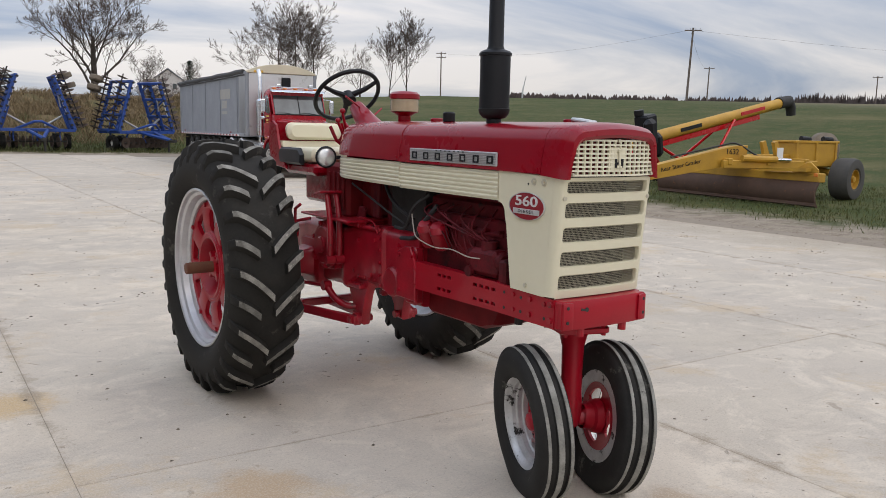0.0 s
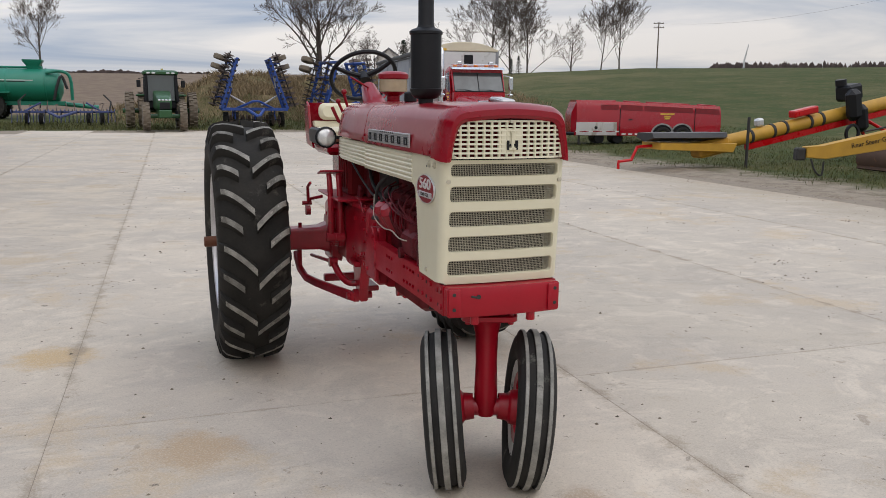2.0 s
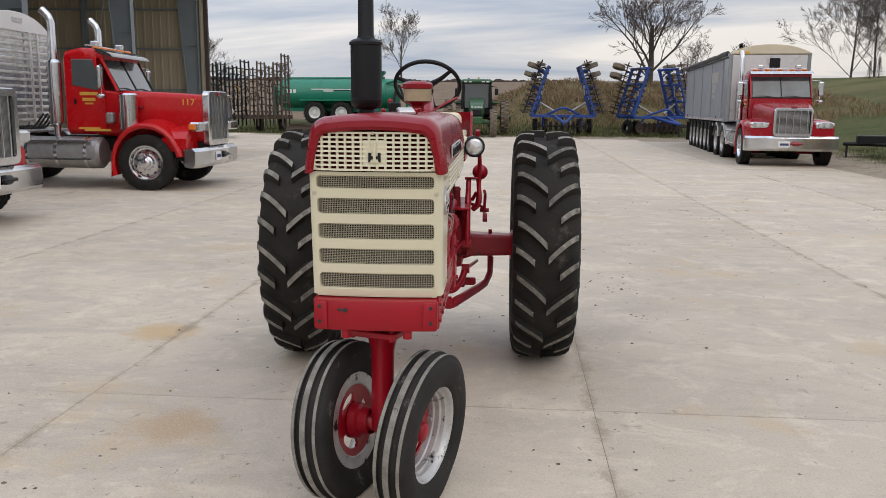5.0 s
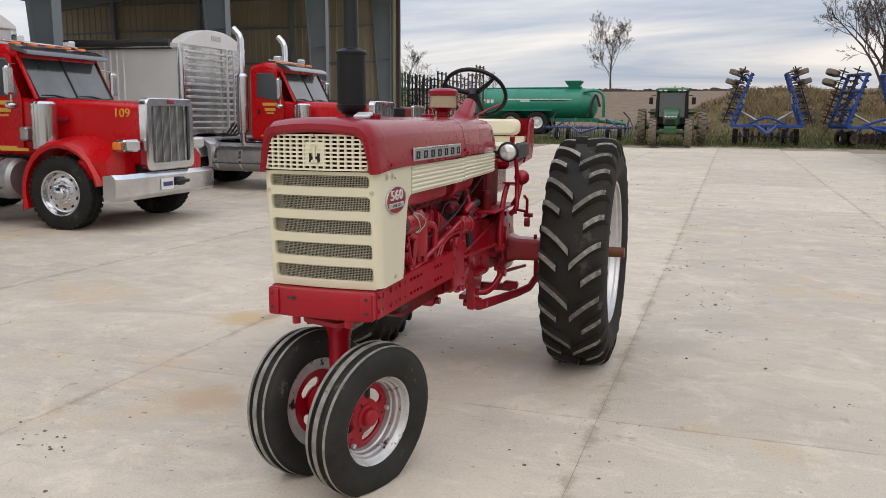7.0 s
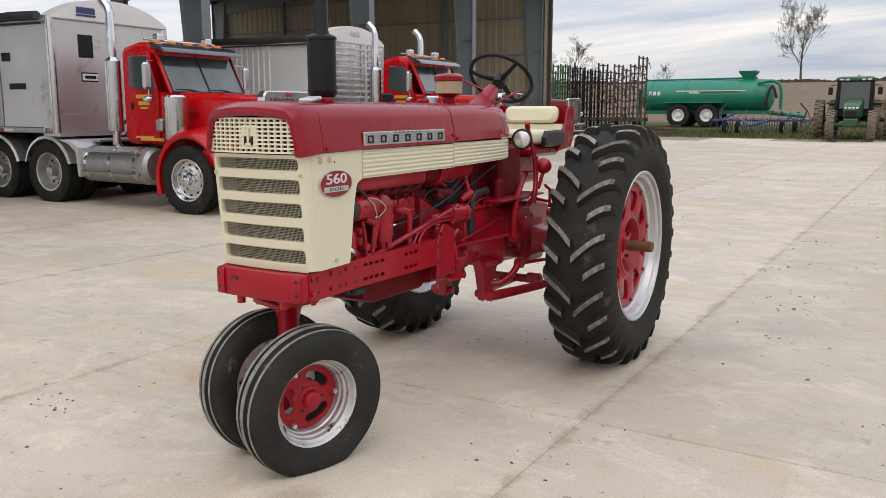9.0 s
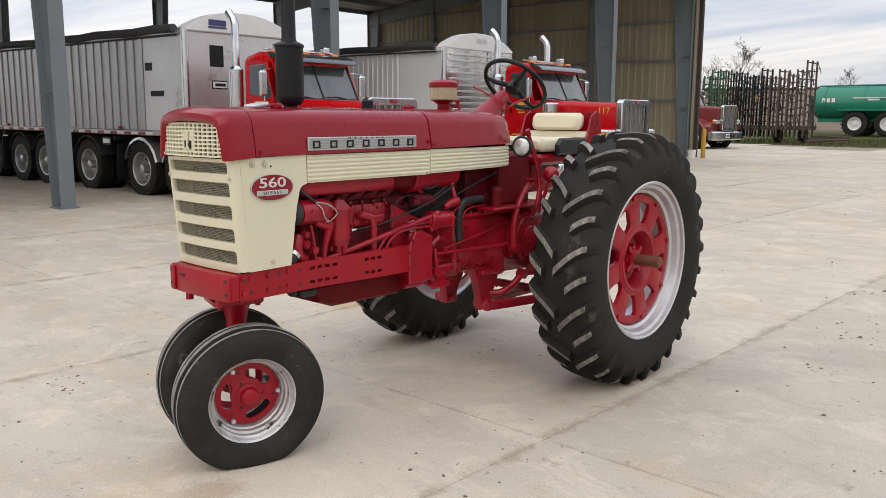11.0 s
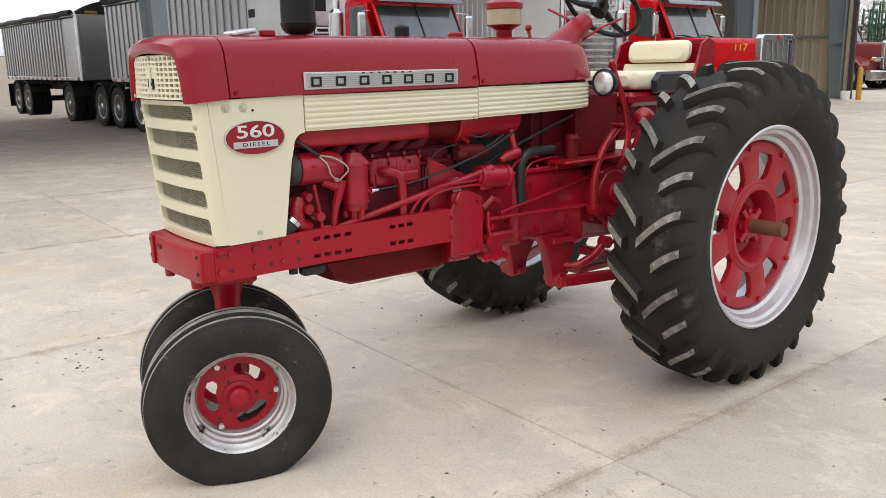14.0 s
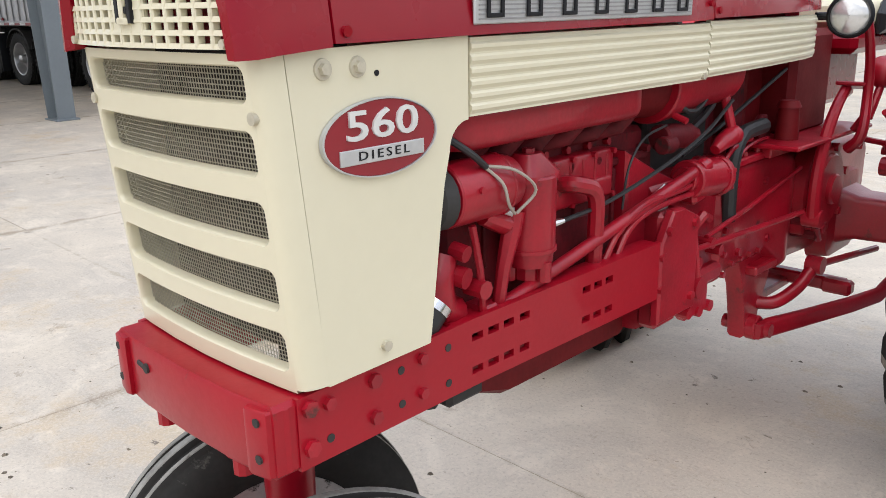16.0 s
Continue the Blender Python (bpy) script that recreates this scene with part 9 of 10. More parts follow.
def slurry_tanker(place):
    """Long green tank on two axles; its side faces -y."""
    root = thing("slurry_tanker", "long green slurry tanker on big tyres standing on the grass", "tanker", place=place)
    s = Shape().lathe([(0.001, -4.5), (0.55, -4.42), (0.98, -4.25), (1.06, -4.05), (1.06, 3.9), (0.95, 4.15), (0.5, 4.35), (0.001, 4.4)], 36, "x")
    s.v = [(x, y, z + 2.12) for x, y, z in s.v]
    tank = part("tank", s, GREEN, root)
    for x in (-3.6, -1.2, 1.2, 3.4):
        part("band", Shape(Matrix.Translation((x, 0, 2.12))).lathe([(1.06, -0.05), (1.085, -0.04), (1.085, 0.04), (1.06, 0.05)], 36, "x"), GREEN, tank)
    for z, w in ((2.42, 5.6), (2.34, 4.2)):
        part("stripe", Shape().box((1.0, -1.035 if z < 2.4 else -1.02, z), (w * 0.62, 0.02, 0.05)), WHITE if z > 2.4 else BLACK, tank)
    part("lettering_bar", Shape().box((-1.1, -1.03, 2.42), (1.5, 0.02, 0.07)), WHITE, tank)
    part("lettering_bar", Shape().box((-0.6, -1.05, 2.30), (0.7, 0.02, 0.08)), WHITE, tank)
    for x in (-3.62, -3.32, -3.02):
        part("maker_mark", Shape().box((x, -1.055, 2.28), (0.2, 0.02, 0.26), 0.004), WHITE, tank)
    part("frame", Shape().box((0.2, 0, 1.0), (8.6, 1.0, 0.26), 0.02), GREEN, root)
    part("top_walk", Shape().tube([(-4.2, -0.25, 3.22), (3.2, -0.25, 3.25)], 0.05, 6), GREEN, root)
    part("top_pipe", Shape().tube([(-4.0, 0.3, 3.2), (3.2, 0.3, 3.25)], 0.09, 8), GREEN, root)
    s = Shape().loft([[(2.7 + p[0] * k, p[1] * k, z) for p in rounded(1.0, 0.9, 0.05, 2)] for k, z in ((0.65, 3.1), (0.75, 3.35), (1.15, 3.62), (1.15, 3.72))])
    part("filler_hopper", s, GREEN, root)
    part("suction_arm", Shape().tube([(3.5, -0.9, 2.9), (4.4, -1.0, 3.0), (4.9, -1.0, 2.6), (4.95, -0.9, 1.2)], 0.10, 10, smooth=4), GREEN, root)
    part("suction_hose", Shape().tube([(3.9, -1.05, 1.2), (4.1, -1.1, 2.0), (4.4, -1.05, 2.7), (4.7, -1.0, 1.9)], 0.09, 8, smooth=4), HOSE, root)
    part("drawbar", Shape().tube([(4.0, 0, 1.0), (6.4, 0, 0.75)], 0.14, 8), GREEN, root)
    part("ladder", Shape().box((-4.55, -0.5, 1.6), (0.08, 0.5, 2.0), 0.01), GREEN, root)
    for x in (-1.55, 0.35):
        for y, turn in ((-1.1, -90), (1.1, 90)):
            farm_wheel(root, "tanker_wheel", Matrix.Translation((x, y, 0.80)) @ pose(0, 0, 0, 0, 0, turn), 0.82, 0.62, RUBBER, WHITE, 0.50, 22)
    part("fender", Shape().loft([[(-0.6 + x, y, z) for y, z in ((-1.45, 1.68), (-0.8, 1.72), (-0.8, 1.66), (-1.45, 1.62))] for x in (-2.0, 2.0)]), GREEN, root)
    return root


def harrow_racks(place):
    root = thing("folded_harrow", "folded green, black and rust-brown harrow racks standing upright", "implement", place=place)
    rnd = random.Random(3)
    part("carrier_frame", Shape().box((0, 0, 0.75), (5.2, 0.2, 0.2)).box((0, 0.9, 0.75), (5.2, 0.2, 0.2)), BROWN_IRON, root)
    for x in (-2.2, -1.0, 1.0, 2.2):
        farm_wheel(root, "carrier_wheel", Matrix.Translation((x, 0.45, 0.38)), 0.38, 0.25, RUBBER, BROWN_IRON, 0.45, 12)
    for k in range(13):
        x = -2.6 + 0.42 * k
        tone = FIELD_GREEN if k < 3 else (BLACK if k < 8 else BROWN_IRON)
        h = 2.9 + 0.5 * rnd.random() if k != 12 else 3.6
        rack = part("harrow_rack", Shape().box((x, 0.3, h / 2 + 0.3), (0.07, 0.07, h)), tone, root)
        for y in (-0.35, 0.95):
            part("rack_post", Shape().box((x, y, h / 2 + 0.3), (0.07, 0.07, h)), tone, rack)
        for j in range(9):
            part("rack_bar", Shape().box((x, 0.3, 0.7 + (h - 0.5) * j / 8), (0.05, 1.4, 0.05)), tone, rack)
        for j in range(16):
            y = -0.35 + 1.3 * rnd.random()
            z = 0.7 + (h - 0.5) * rnd.random()
            part("tooth", Shape().tube([(x, y, z), (x + 0.16, y + 0.1, z + 0.12), (x + 0.22, y + 0.12, z - 0.18)], 0.018, 5), tone if j % 3 else YELLOW if k == 6 else tone, rack)
    for k in range(6):
        part("fallen_bar", Shape().tube([(2.6, -0.5 + 0.2 * k, 0.12 + 0.05 * k), (4.4, -0.4 + 0.2 * k, 0.10 + 0.07 * k)], 0.03, 5), BROWN_IRON, root)
    return root


def fuel_trailer(place):
    """Red service trailer; its near side lies on y = 0, its front end at x = 0 with the tongue towards -x."""
    root = thing("service_trailer", "long red service trailer with a bright lower panel on grass", "trailer", place=place)
    s = Shape().loft([[(x, y, z) for y, z in ((0.0, 0.30), (0.0, 1.20 - d), (0.10, 1.42 - d), (0.16, 1.52 - d), (1.14, 1.52 - d), (1.20, 1.42 - d), (1.30, 1.20 - d), (1.30, 0.30))] for x, d in ((0.16, -0.04), (1.75, 0.0), (3.9, 0.08), (5.55, 0.15))])
    s.loft([[(0.0, 0.2, 0.32), (0.0, 0.2, 1.10), (0.0, 1.1, 1.10), (0.0, 1.1, 0.32)], [(0.16, 0.0, 0.30), (0.16, 0.06, 1.50), (0.16, 1.24, 1.50), (0.16, 1.30, 0.30)]])
    body = part("body", s, DEEP_RED, root)
    for x0, x1 in ((0.20, 1.72), (1.80, 2.62), (2.66, 4.50), (4.60, 5.50)):
        d0, d1 = 0.15 * (x0 - 1.75) / 3.8 * (x0 > 1.75), 0.15 * (x1 - 1.75) / 3.8 * (x1 > 1.75)
        part("upper_door", Shape().loft([[(x, 0.012 + 0.10 * (z - 1.20 + d) / 0.22 - 0.02, z) for z in (1.215 - d, 1.41 - d)] + [(x, 0.035 + 0.10 * (z - 1.20 + d) / 0.22, z) for z in (1.41 - d, 1.215 - d)] for x, d in ((x0, d0), (x1, d1))]), DARK_RED, body, "dull dark upper door")
        part("lid_rail", Shape().tube([(x0 + 0.1, 0.20, 1.535 - d0), (x1 - 0.1, 0.20, 1.535 - d1)], 0.03, 8), DEEP_RED, body)
    part("bright_panel", Shape().box((0.90, -0.004, 0.62), (1.50, 0.02, 0.32), 0.004), ALUMINIUM, body)
    part("panel_hole", Shape().cyl((0.88, -0.02, 0.58), (0.88, 0.0, 0.58), 0.06, n=16), BLACK, body)
    part("bright_sill", Shape().box((0.90, -0.004, 0.37), (1.50, 0.02, 0.13), 0.004), ALUMINIUM, body)
    for w, z in ((0.52, 1.08), (0.26, 0.99), (0.2, 0.92)):
        part("door_mark", Shape().box((3.52, -0.006, z), (w, 0.01, 0.06)), GOLD, body, "gold bar of lettering")
    for x in (1.76, 4.56):
        part("seam", Shape().box((x, -0.002, 0.80), (0.025, 0.02, 0.98)), BLACK, body)
    for j in range(22):
        x = 0.2 + 0.245 * j
        if not 2.5 < x < 4.55:
            part("tape", Shape().box((x, -0.010, 0.445 if x < 1.7 else 0.355), (0.15, 0.01, 0.045)), BADGE if j % 2 and x < 1.7 else WHITE, body)
    part("latch", Shape().box((2.15, -0.01, 0.88), (0.14, 0.02, 0.04), 0.004), BLACK, body)
    for x in (3.35, 4.08):
        rings = []
        for j in range(13):
            a = radians(180 - 180 * j / 12)
            rings.append([(x + r * math.cos(a), y, 0.36 + r * math.sin(a) * 0.92) for r, y in ((0.37, -0.045), (0.37, 0.02), (0.425, 0.02), (0.425, -0.045))])
        part("wheel_arch", Shape().loft(rings), STEEL, body)
        part("wheel_well", Shape().loft([[(x + 0.372 * math.cos(a), y, 0.36 + 0.34 * math.sin(a)) for a in [radians(180 * j / 16) for j in range(17)]] for y in (-0.008, 0.01)]), BLACK, body)
        farm_wheel(root, "trailer_wheel", Matrix.Translation((x, -0.09, 0.31)) @ pose(0, 0, 0, 0, 0, -90), 0.31, 0.20, RUBBER, CHROME, 0.55, 0)
        farm_wheel(root, "trailer_wheel", Matrix.Translation((x, 1.30, 0.31)) @ pose(0, 0, 0, 0, 0, 90), 0.31, 0.20, RUBBER, CHROME, 0.55, 0)
    for x in (1.05, 1.75):
        part("belly_tank", Shape().cyl((x, 0.15, 0.20), (x, 0.95, 0.20), 0.2, n=16, bev=0.03), BLACK, root)
    part("tongue", Shape().tube([(0.1, 0.1, 0.36), (-1.5, 0.65, 0.36)], 0.06, 6).tube([(0.1, 1.2, 0.36), (-1.5, 0.65, 0.36)], 0.06, 6), BLACK, root)
    part("tongue_box", Shape().box((-0.65, 0.55, 0.50), (0.95, 0.5, 0.30), 0.03), BLACK, root)
    part("jack", Shape().box((0.28, 0.1, 0.1), (0.07, 0.07, 0.5), 0.01), DARK, root)
    part("jack", Shape().box((-1.4, 0.65, 0.16), (0.07, 0.07, 0.5), 0.01), DARK, root)
    return root


def road_grader(place):
    """Pull-type grader: tongue to -x, blade along the machine, wheels at the rear."""
    root = thing("pull_grader", "yellow pull-type road grader with a long rusty blade on the grass", "grader", place=place)
    s = Shape()
    s.prism([(-1.0, 0.48), (-0.6, 0.45), (1.9, 0.86), (2.2, 1.12), (2.2, 1.32), (1.8, 1.30), (-0.7, 0.72), (-1.0, 0.70)], -0.14, 0.14, "y", 0.015)
    part("tongue_beam", s, YELLOW, root)
    part("clevis", Shape().box((-1.1, 0, 0.55), (0.2, 0.2, 0.26), 0.03), DARK, root)
    part("chain", Shape().tube([(-0.9, -0.1, 0.45), (-0.8, -0.12, 0.2), (-0.65, -0.1, 0.12), (-0.6, -0.05, 0.4)], 0.02, 6, smooth=4), DARK, root)
    write("grader_word", "Rear Steer Grader", 0.14, BLACK, root, Matrix.Translation((0.42, -0.146, 0.83)) @ pose(0, 0, 0, 90, -12, 0), 0.003)
    write("grader_number", "1632", 0.18, BLACK, root, Matrix.Translation((1.78, -0.146, 1.16)) @ pose(0, 0, 0, 90, 0, 0), 0.003)
    s = Shape(Matrix.Translation((-0.85, 0, 0)) @ Matrix.Diagonal((0.82, 1, 1, 1)))
    s.box((4.4, 0.35, 1.00), (3.4, 0.16, 0.22), 0.02)
    s.box((4.4, -0.25, 0.88), (3.2, 0.14, 0.20), 0.02)
    for x in (3.0, 4.3, 5.6):
        s.box((x, 0.05, 0.94), (0.16, 0.8, 0.16), 0.02)
    s.prism([(4.75, 0.98), (4.95, 0.98), (4.72, 1.44), (4.60, 1.40)], -0.14, -0.02, "y", 0.01)
    s.prism([(4.75, 0.98), (4.95, 0.98), (4.72, 1.44), (4.60, 1.40)], 0.3, 0.42, "y", 0.01)
    part("main_frame", s, YELLOW, root)
    part("cylinder", Shape().tube([(1.9, -0.35, 1.02), (2.85, -0.35, 1.00)], 0.08, 10), YELLOW, root)
    part("ram", Shape().tube([(2.85, -0.35, 1.00), (3.25, -0.35, 0.99)], 0.04, 8), CHROME, root)
    part("white_plate", Shape().box((2.95, -0.34, 1.16), (0.16, 0.02, 0.24)), WHITE, root)
    # the long blade hangs below, set at an angle to the frame
    k = Matrix.Translation((2.2, 0.30, 0)) @ pose(0, 0, 0, 0, 0, -80)
    rings = []
    for x in (-2.5, -0.8, 0.8, 2.5):
        rings.append([(x, -0.12 + dy, z) for dy, z in ((0.0, 0.03), (-0.07, 0.06), (-0.05, 0.13), (-0.09, 0.20), (-0.10, 0.36), (-0.05, 0.50), (0.02, 0.58), (0.05, 0.56), (-0.01, 0.48), (-0.06, 0.36), (-0.04, 0.18), (0.03, 0.03))])
    part("blade", Shape(k).loft(rings), RUST, root, "rust-brown grader blade")
    part("blade_beam", Shape(k).box((0.05, 0.0, 0.67), (4.9, 0.22, 0.20), 0.02), YELLOW, root)
    part("blade_end", Shape(k).prism([(1.75, 0.76), (2.46, 0.76), (2.46, 0.84), (2.25, 1.0), (2.15, 1.0)], -0.1, -0.06, "y", 0.01), YELLOW, root)
    part("marker_lamp", Shape(k).box((2.42, -0.12, 0.73), (0.10, 0.03, 0.08), 0.01), ORANGE, root)
    part("stabiliser", Shape(k).prism([(1.0, 0.76), (2.3, 0.80), (2.3, 0.88), (1.0, 0.80)], -0.3, -0.12, "y"), YELLOW, root)
    box = Shape().box((4.35, 0.5, 1.12), (1.25, 0.8, 0.62), 0.03).box((4.35, 0.5, 1.43), (1.31, 0.86, 0.06), 0.01)
    for x in (3.78, 4.35, 4.92):
        box.box((x, 0.085, 1.12), (0.06, 0.04, 0.62), 0.008)
    part("weight_box", box, YELLOW, root)
    for x in (4.05, 4.7):
        part("hose_cap", Shape().cyl((x - 0.13, 0.16, 1.50), (x + 0.13, 0.16, 1.48), 0.075, n=10), BLACK, root)
    part("hydraulic_hose", Shape().tube([(0.2, -0.05, 1.02), (1.5, -0.05, 1.30), (1.9, -0.1, 1.36), (2.3, -0.16, 1.15), (2.5, -0.2, 1.05)], 0.022, 6, smooth=3), HOSE, root)
    for x, y in ((5.05, -0.2), (5.0, 1.25), (3.9, 1.75)):
        farm_wheel(root, "grader_wheel", Matrix.Translation((x, y, 0.54)) @ pose(0, 0, 0, 0, 0, -66), 0.54, 0.50, GREY_TYRE, YELLOW, 0.44, 0)
    part("rear_axle", Shape().tube([(5.0, -0.3, 0.54), (4.8, 0.5, 0.75), (5.0, 1.3, 0.54)], 0.09, 8), YELLOW, root)
    s = Shape().loft([[(5.15 + p[0] * k, 0.8 + dy, 1.22 + p[1] * k) for p in rounded(0.9, 0.9, 0.42, 6)] for dy, k in ((-0.18, 0.75), (-0.08, 1.0), (0.08, 1.0), (0.18, 0.75))])
    part("spare_tyre", s, TAN_TYRE, root, "dusty grey spare tyre")
    return root


def grain_auger(place, lift):
    """A transport auger: tube from its boot at the origin up along +x."""
    root = thing("grain_auger", "yellow and red grain auger resting on its undercarriage on the grass", "auger", place=place)
    m = pose(0, 0, 0.55, 0, -lift, 0)
    s = Shape(m).tube([(0.2, 0, 0), (11.6, 0, 0)], 0.17, 18)
    tube = part("tube", s, YELLOW, root)
    for x in (1.2, 1.9, 2.3, 3.1, 3.5):
        part("hose_clamp", Shape(m).cyl((x - 0.04, 0, 0), (x + 0.04, 0, 0), 0.185, n=18), DARK, tube)
    part("track", Shape(m).box((5.6, 0, -0.24), (9.0, 0.16, 0.16), 0.01), TRUCK_RED, tube)
    part("boot", Shape(m).box((0.0, 0, -0.02), (0.9, 0.44, 0.40), 0.06), YELLOW, root)
    s = Shape().loft([[(-0.9 + dx, y, 0.72 + dz) for y, dz in ((-0.5 * k, 0.05), (0, -0.04), (0.5 * k, 0.05), (0.4 * k, 0.16), (-0.4 * k, 0.16))] for dx, k in ((-1.0, 0.7), (0.0, 1.0), (1.0, 0.8), (1.3, 0.3))])
    part("hopper_canvas", s, BLACK_VINYL, root, "black rubber hopper flap")
    part("hopper_base", Shape().prism([(-1.7, 0.50), (0.4, 0.40), (0.5, 0.62), (-1.7, 0.66)], -0.4, 0.4, "y", 0.02), YELLOW, root)
    part("hopper_arm", Shape().tube([(-1.6, 0, 0.58), (-2.1, 0, 0.55), (-2.25, 0, 0.25), (-2.6, 0, 0.22), (-2.6, 0, 0.05)], 0.04, 6), TRUCK_RED, root)
    part("marker_post", Shape().cyl((0.75, -0.45, 0.0), (0.75, -0.45, 1.25), 0.035, n=8), DARK, root)
    # engine drive and belt guard on the tube
    s = Shape(m)
    s.box((4.3, -0.36, 0.22), (0.42, 0.34, 0.80), 0.12)
    s.box((4.5, -0.42, -0.15), (0.34, 0.30, 0.70), 0.12)
    part("belt_guard", s, BLACK, root, "black belt guard")
    s = Shape(m)
    s.box((4.55, 0.0, 0.50), (0.5, 0.5, 0.42), 0.06)
    s.cyl((4.4, 0.1, 0.7), (4.4, 0.1, 0.86), 0.14, n=14)
    part("engine", s, BLACK, root)
    part("battery_box", Shape(m).box((2.9, -0.1, 0.30), (0.8, 0.24, 0.18), 0.03), TRUCK_RED, root)
    part("winch", Shape(m).lathe([(0.02, 1.6), (0.13, 1.6)], 4, "x").box((1.55, 0, 0.28), (0.2, 0.2, 0.2), 0.04), PLATE, root)
    part("reel", Shape().lathe([(0.18, -0.03), (0.24, -0.03), (0.24, 0.03), (0.18, 0.03)], 22, "y", closed=True), BLACK, root, place=m @ Matrix.Translation((4.0, -0.55, -0.45)))
    # undercarriage
    for y in (-0.75, 0.75):
        part("brace", Shape().tube([m @ Vector((8.6, y * 0.2, -0.1)), (6.3, y, 0.35)], 0.045, 6), TRUCK_RED, root)
        part("brace", Shape().tube([m @ Vector((4.8, y * 0.2, -0.2)), (6.3, y, 0.35)], 0.045, 6), TRUCK_RED, root)
        farm_wheel(root, "auger_wheel", Matrix.Translation((6.3, y * 1.2, 0.33)) @ pose(0, 0, 0, 0, 0, -90), 0.33, 0.2, RUBBER, WHITE, 0.48, 14)
    part("axle", Shape().cyl((6.3, -0.9, 0.33), (6.3, 0.9, 0.33), 0.05, n=8), TRUCK_RED, root)
    part("spout", Shape(m).tube([(11.3, 0, 0.02), (11.9, 0, 0.0), (12.05, 0, -0.25), (12.05, 0, -0.5)], [0.2, 0.2, 0.17, 0.15], 12), DARK, root, "dark rubber spout")
    for x, w in ((6.4, 1.0), (9.6, 1.3)):
        part("tube_mark", Shape(m).box((x, -0.172, 0.03), (w, 0.02, 0.11)), TRUCK_RED if x > 8 else BLACK, tube)
    return root


green_tractor(pose(-1.6, 46.6, ground_z(-1.6, 44) + 0.05, 0, 0, 3) @ Matrix.Scale(1.08, 4))
disc_harrow(pose(3.5, 46.5, ground_z(3.5, 46) + 0.05) @ Matrix.Scale(1.12, 4), "blue folding disc harrow with raised wings beside the soil heap")
disc_harrow(pose(8.75, 46.5, ground_z(8.75, 46) + 0.05, 0, 0, 24) @ Matrix.Scale(1.1, 4), "blue folding disc harrow with raised wings near the dump trailer", 18)
field_cultivator(pose(-7.0, 49.8, ground_z(-7, 49.8) + 0.06) @ Matrix.Scale(1.06, 4))
slurry_tanker(pose(-13.0, 61.6, ground_z(-13.0, 61.6) + 0.03) @ Matrix.Scale(1.1, 4))
harrow_racks(pose(-16.3, 46.8, ground_z(-16, 46.8) + 0.06) @ Matrix.Scale(1.2, 4))
fuel_trailer(pose(13.70, 26.10, ground_z(15.5, 25.8) + 0.06, 0, 0, -13.5) @ Matrix.Scale(1.08, 4))
road_grader(pose(13.6, 11.95, ground_z(14, 12) + 0.02, 0, 0, -17) @ Matrix.Scale(1.1, 4))
grain_auger(pose(12.7, 16.0, ground_z(14, 16) + 0.0, 0, 0, 3.5) @ Matrix.Scale(1.12, 4), 10.6)
# the nose of another lorry beyond the shed wall
lorry("truck_tractor", "maroon truck standing beyond the shed's end wall", pose(-14.8, 37.2, yard_z(37), 0, 0, -4) @ Matrix.Scale(1.2, 4), paint=MAROON)
s = Shape().lathe([(0.001, -1.6), (0.7, -1.55), (1.0, -1.2), (1.05, -0.9), (1.05, 2.0), (0.7, 2.3), (0.001, 2.35)], 28, "x")
tagged(part("tank_body", s, STEEL, place=pose(-20.2, 37.2, 2.5) @ Matrix.Scale(1.2, 4)), "dull steel tank body behind the maroon truck", "tank")

# ---- trees, poles, weeds and crumbs ----


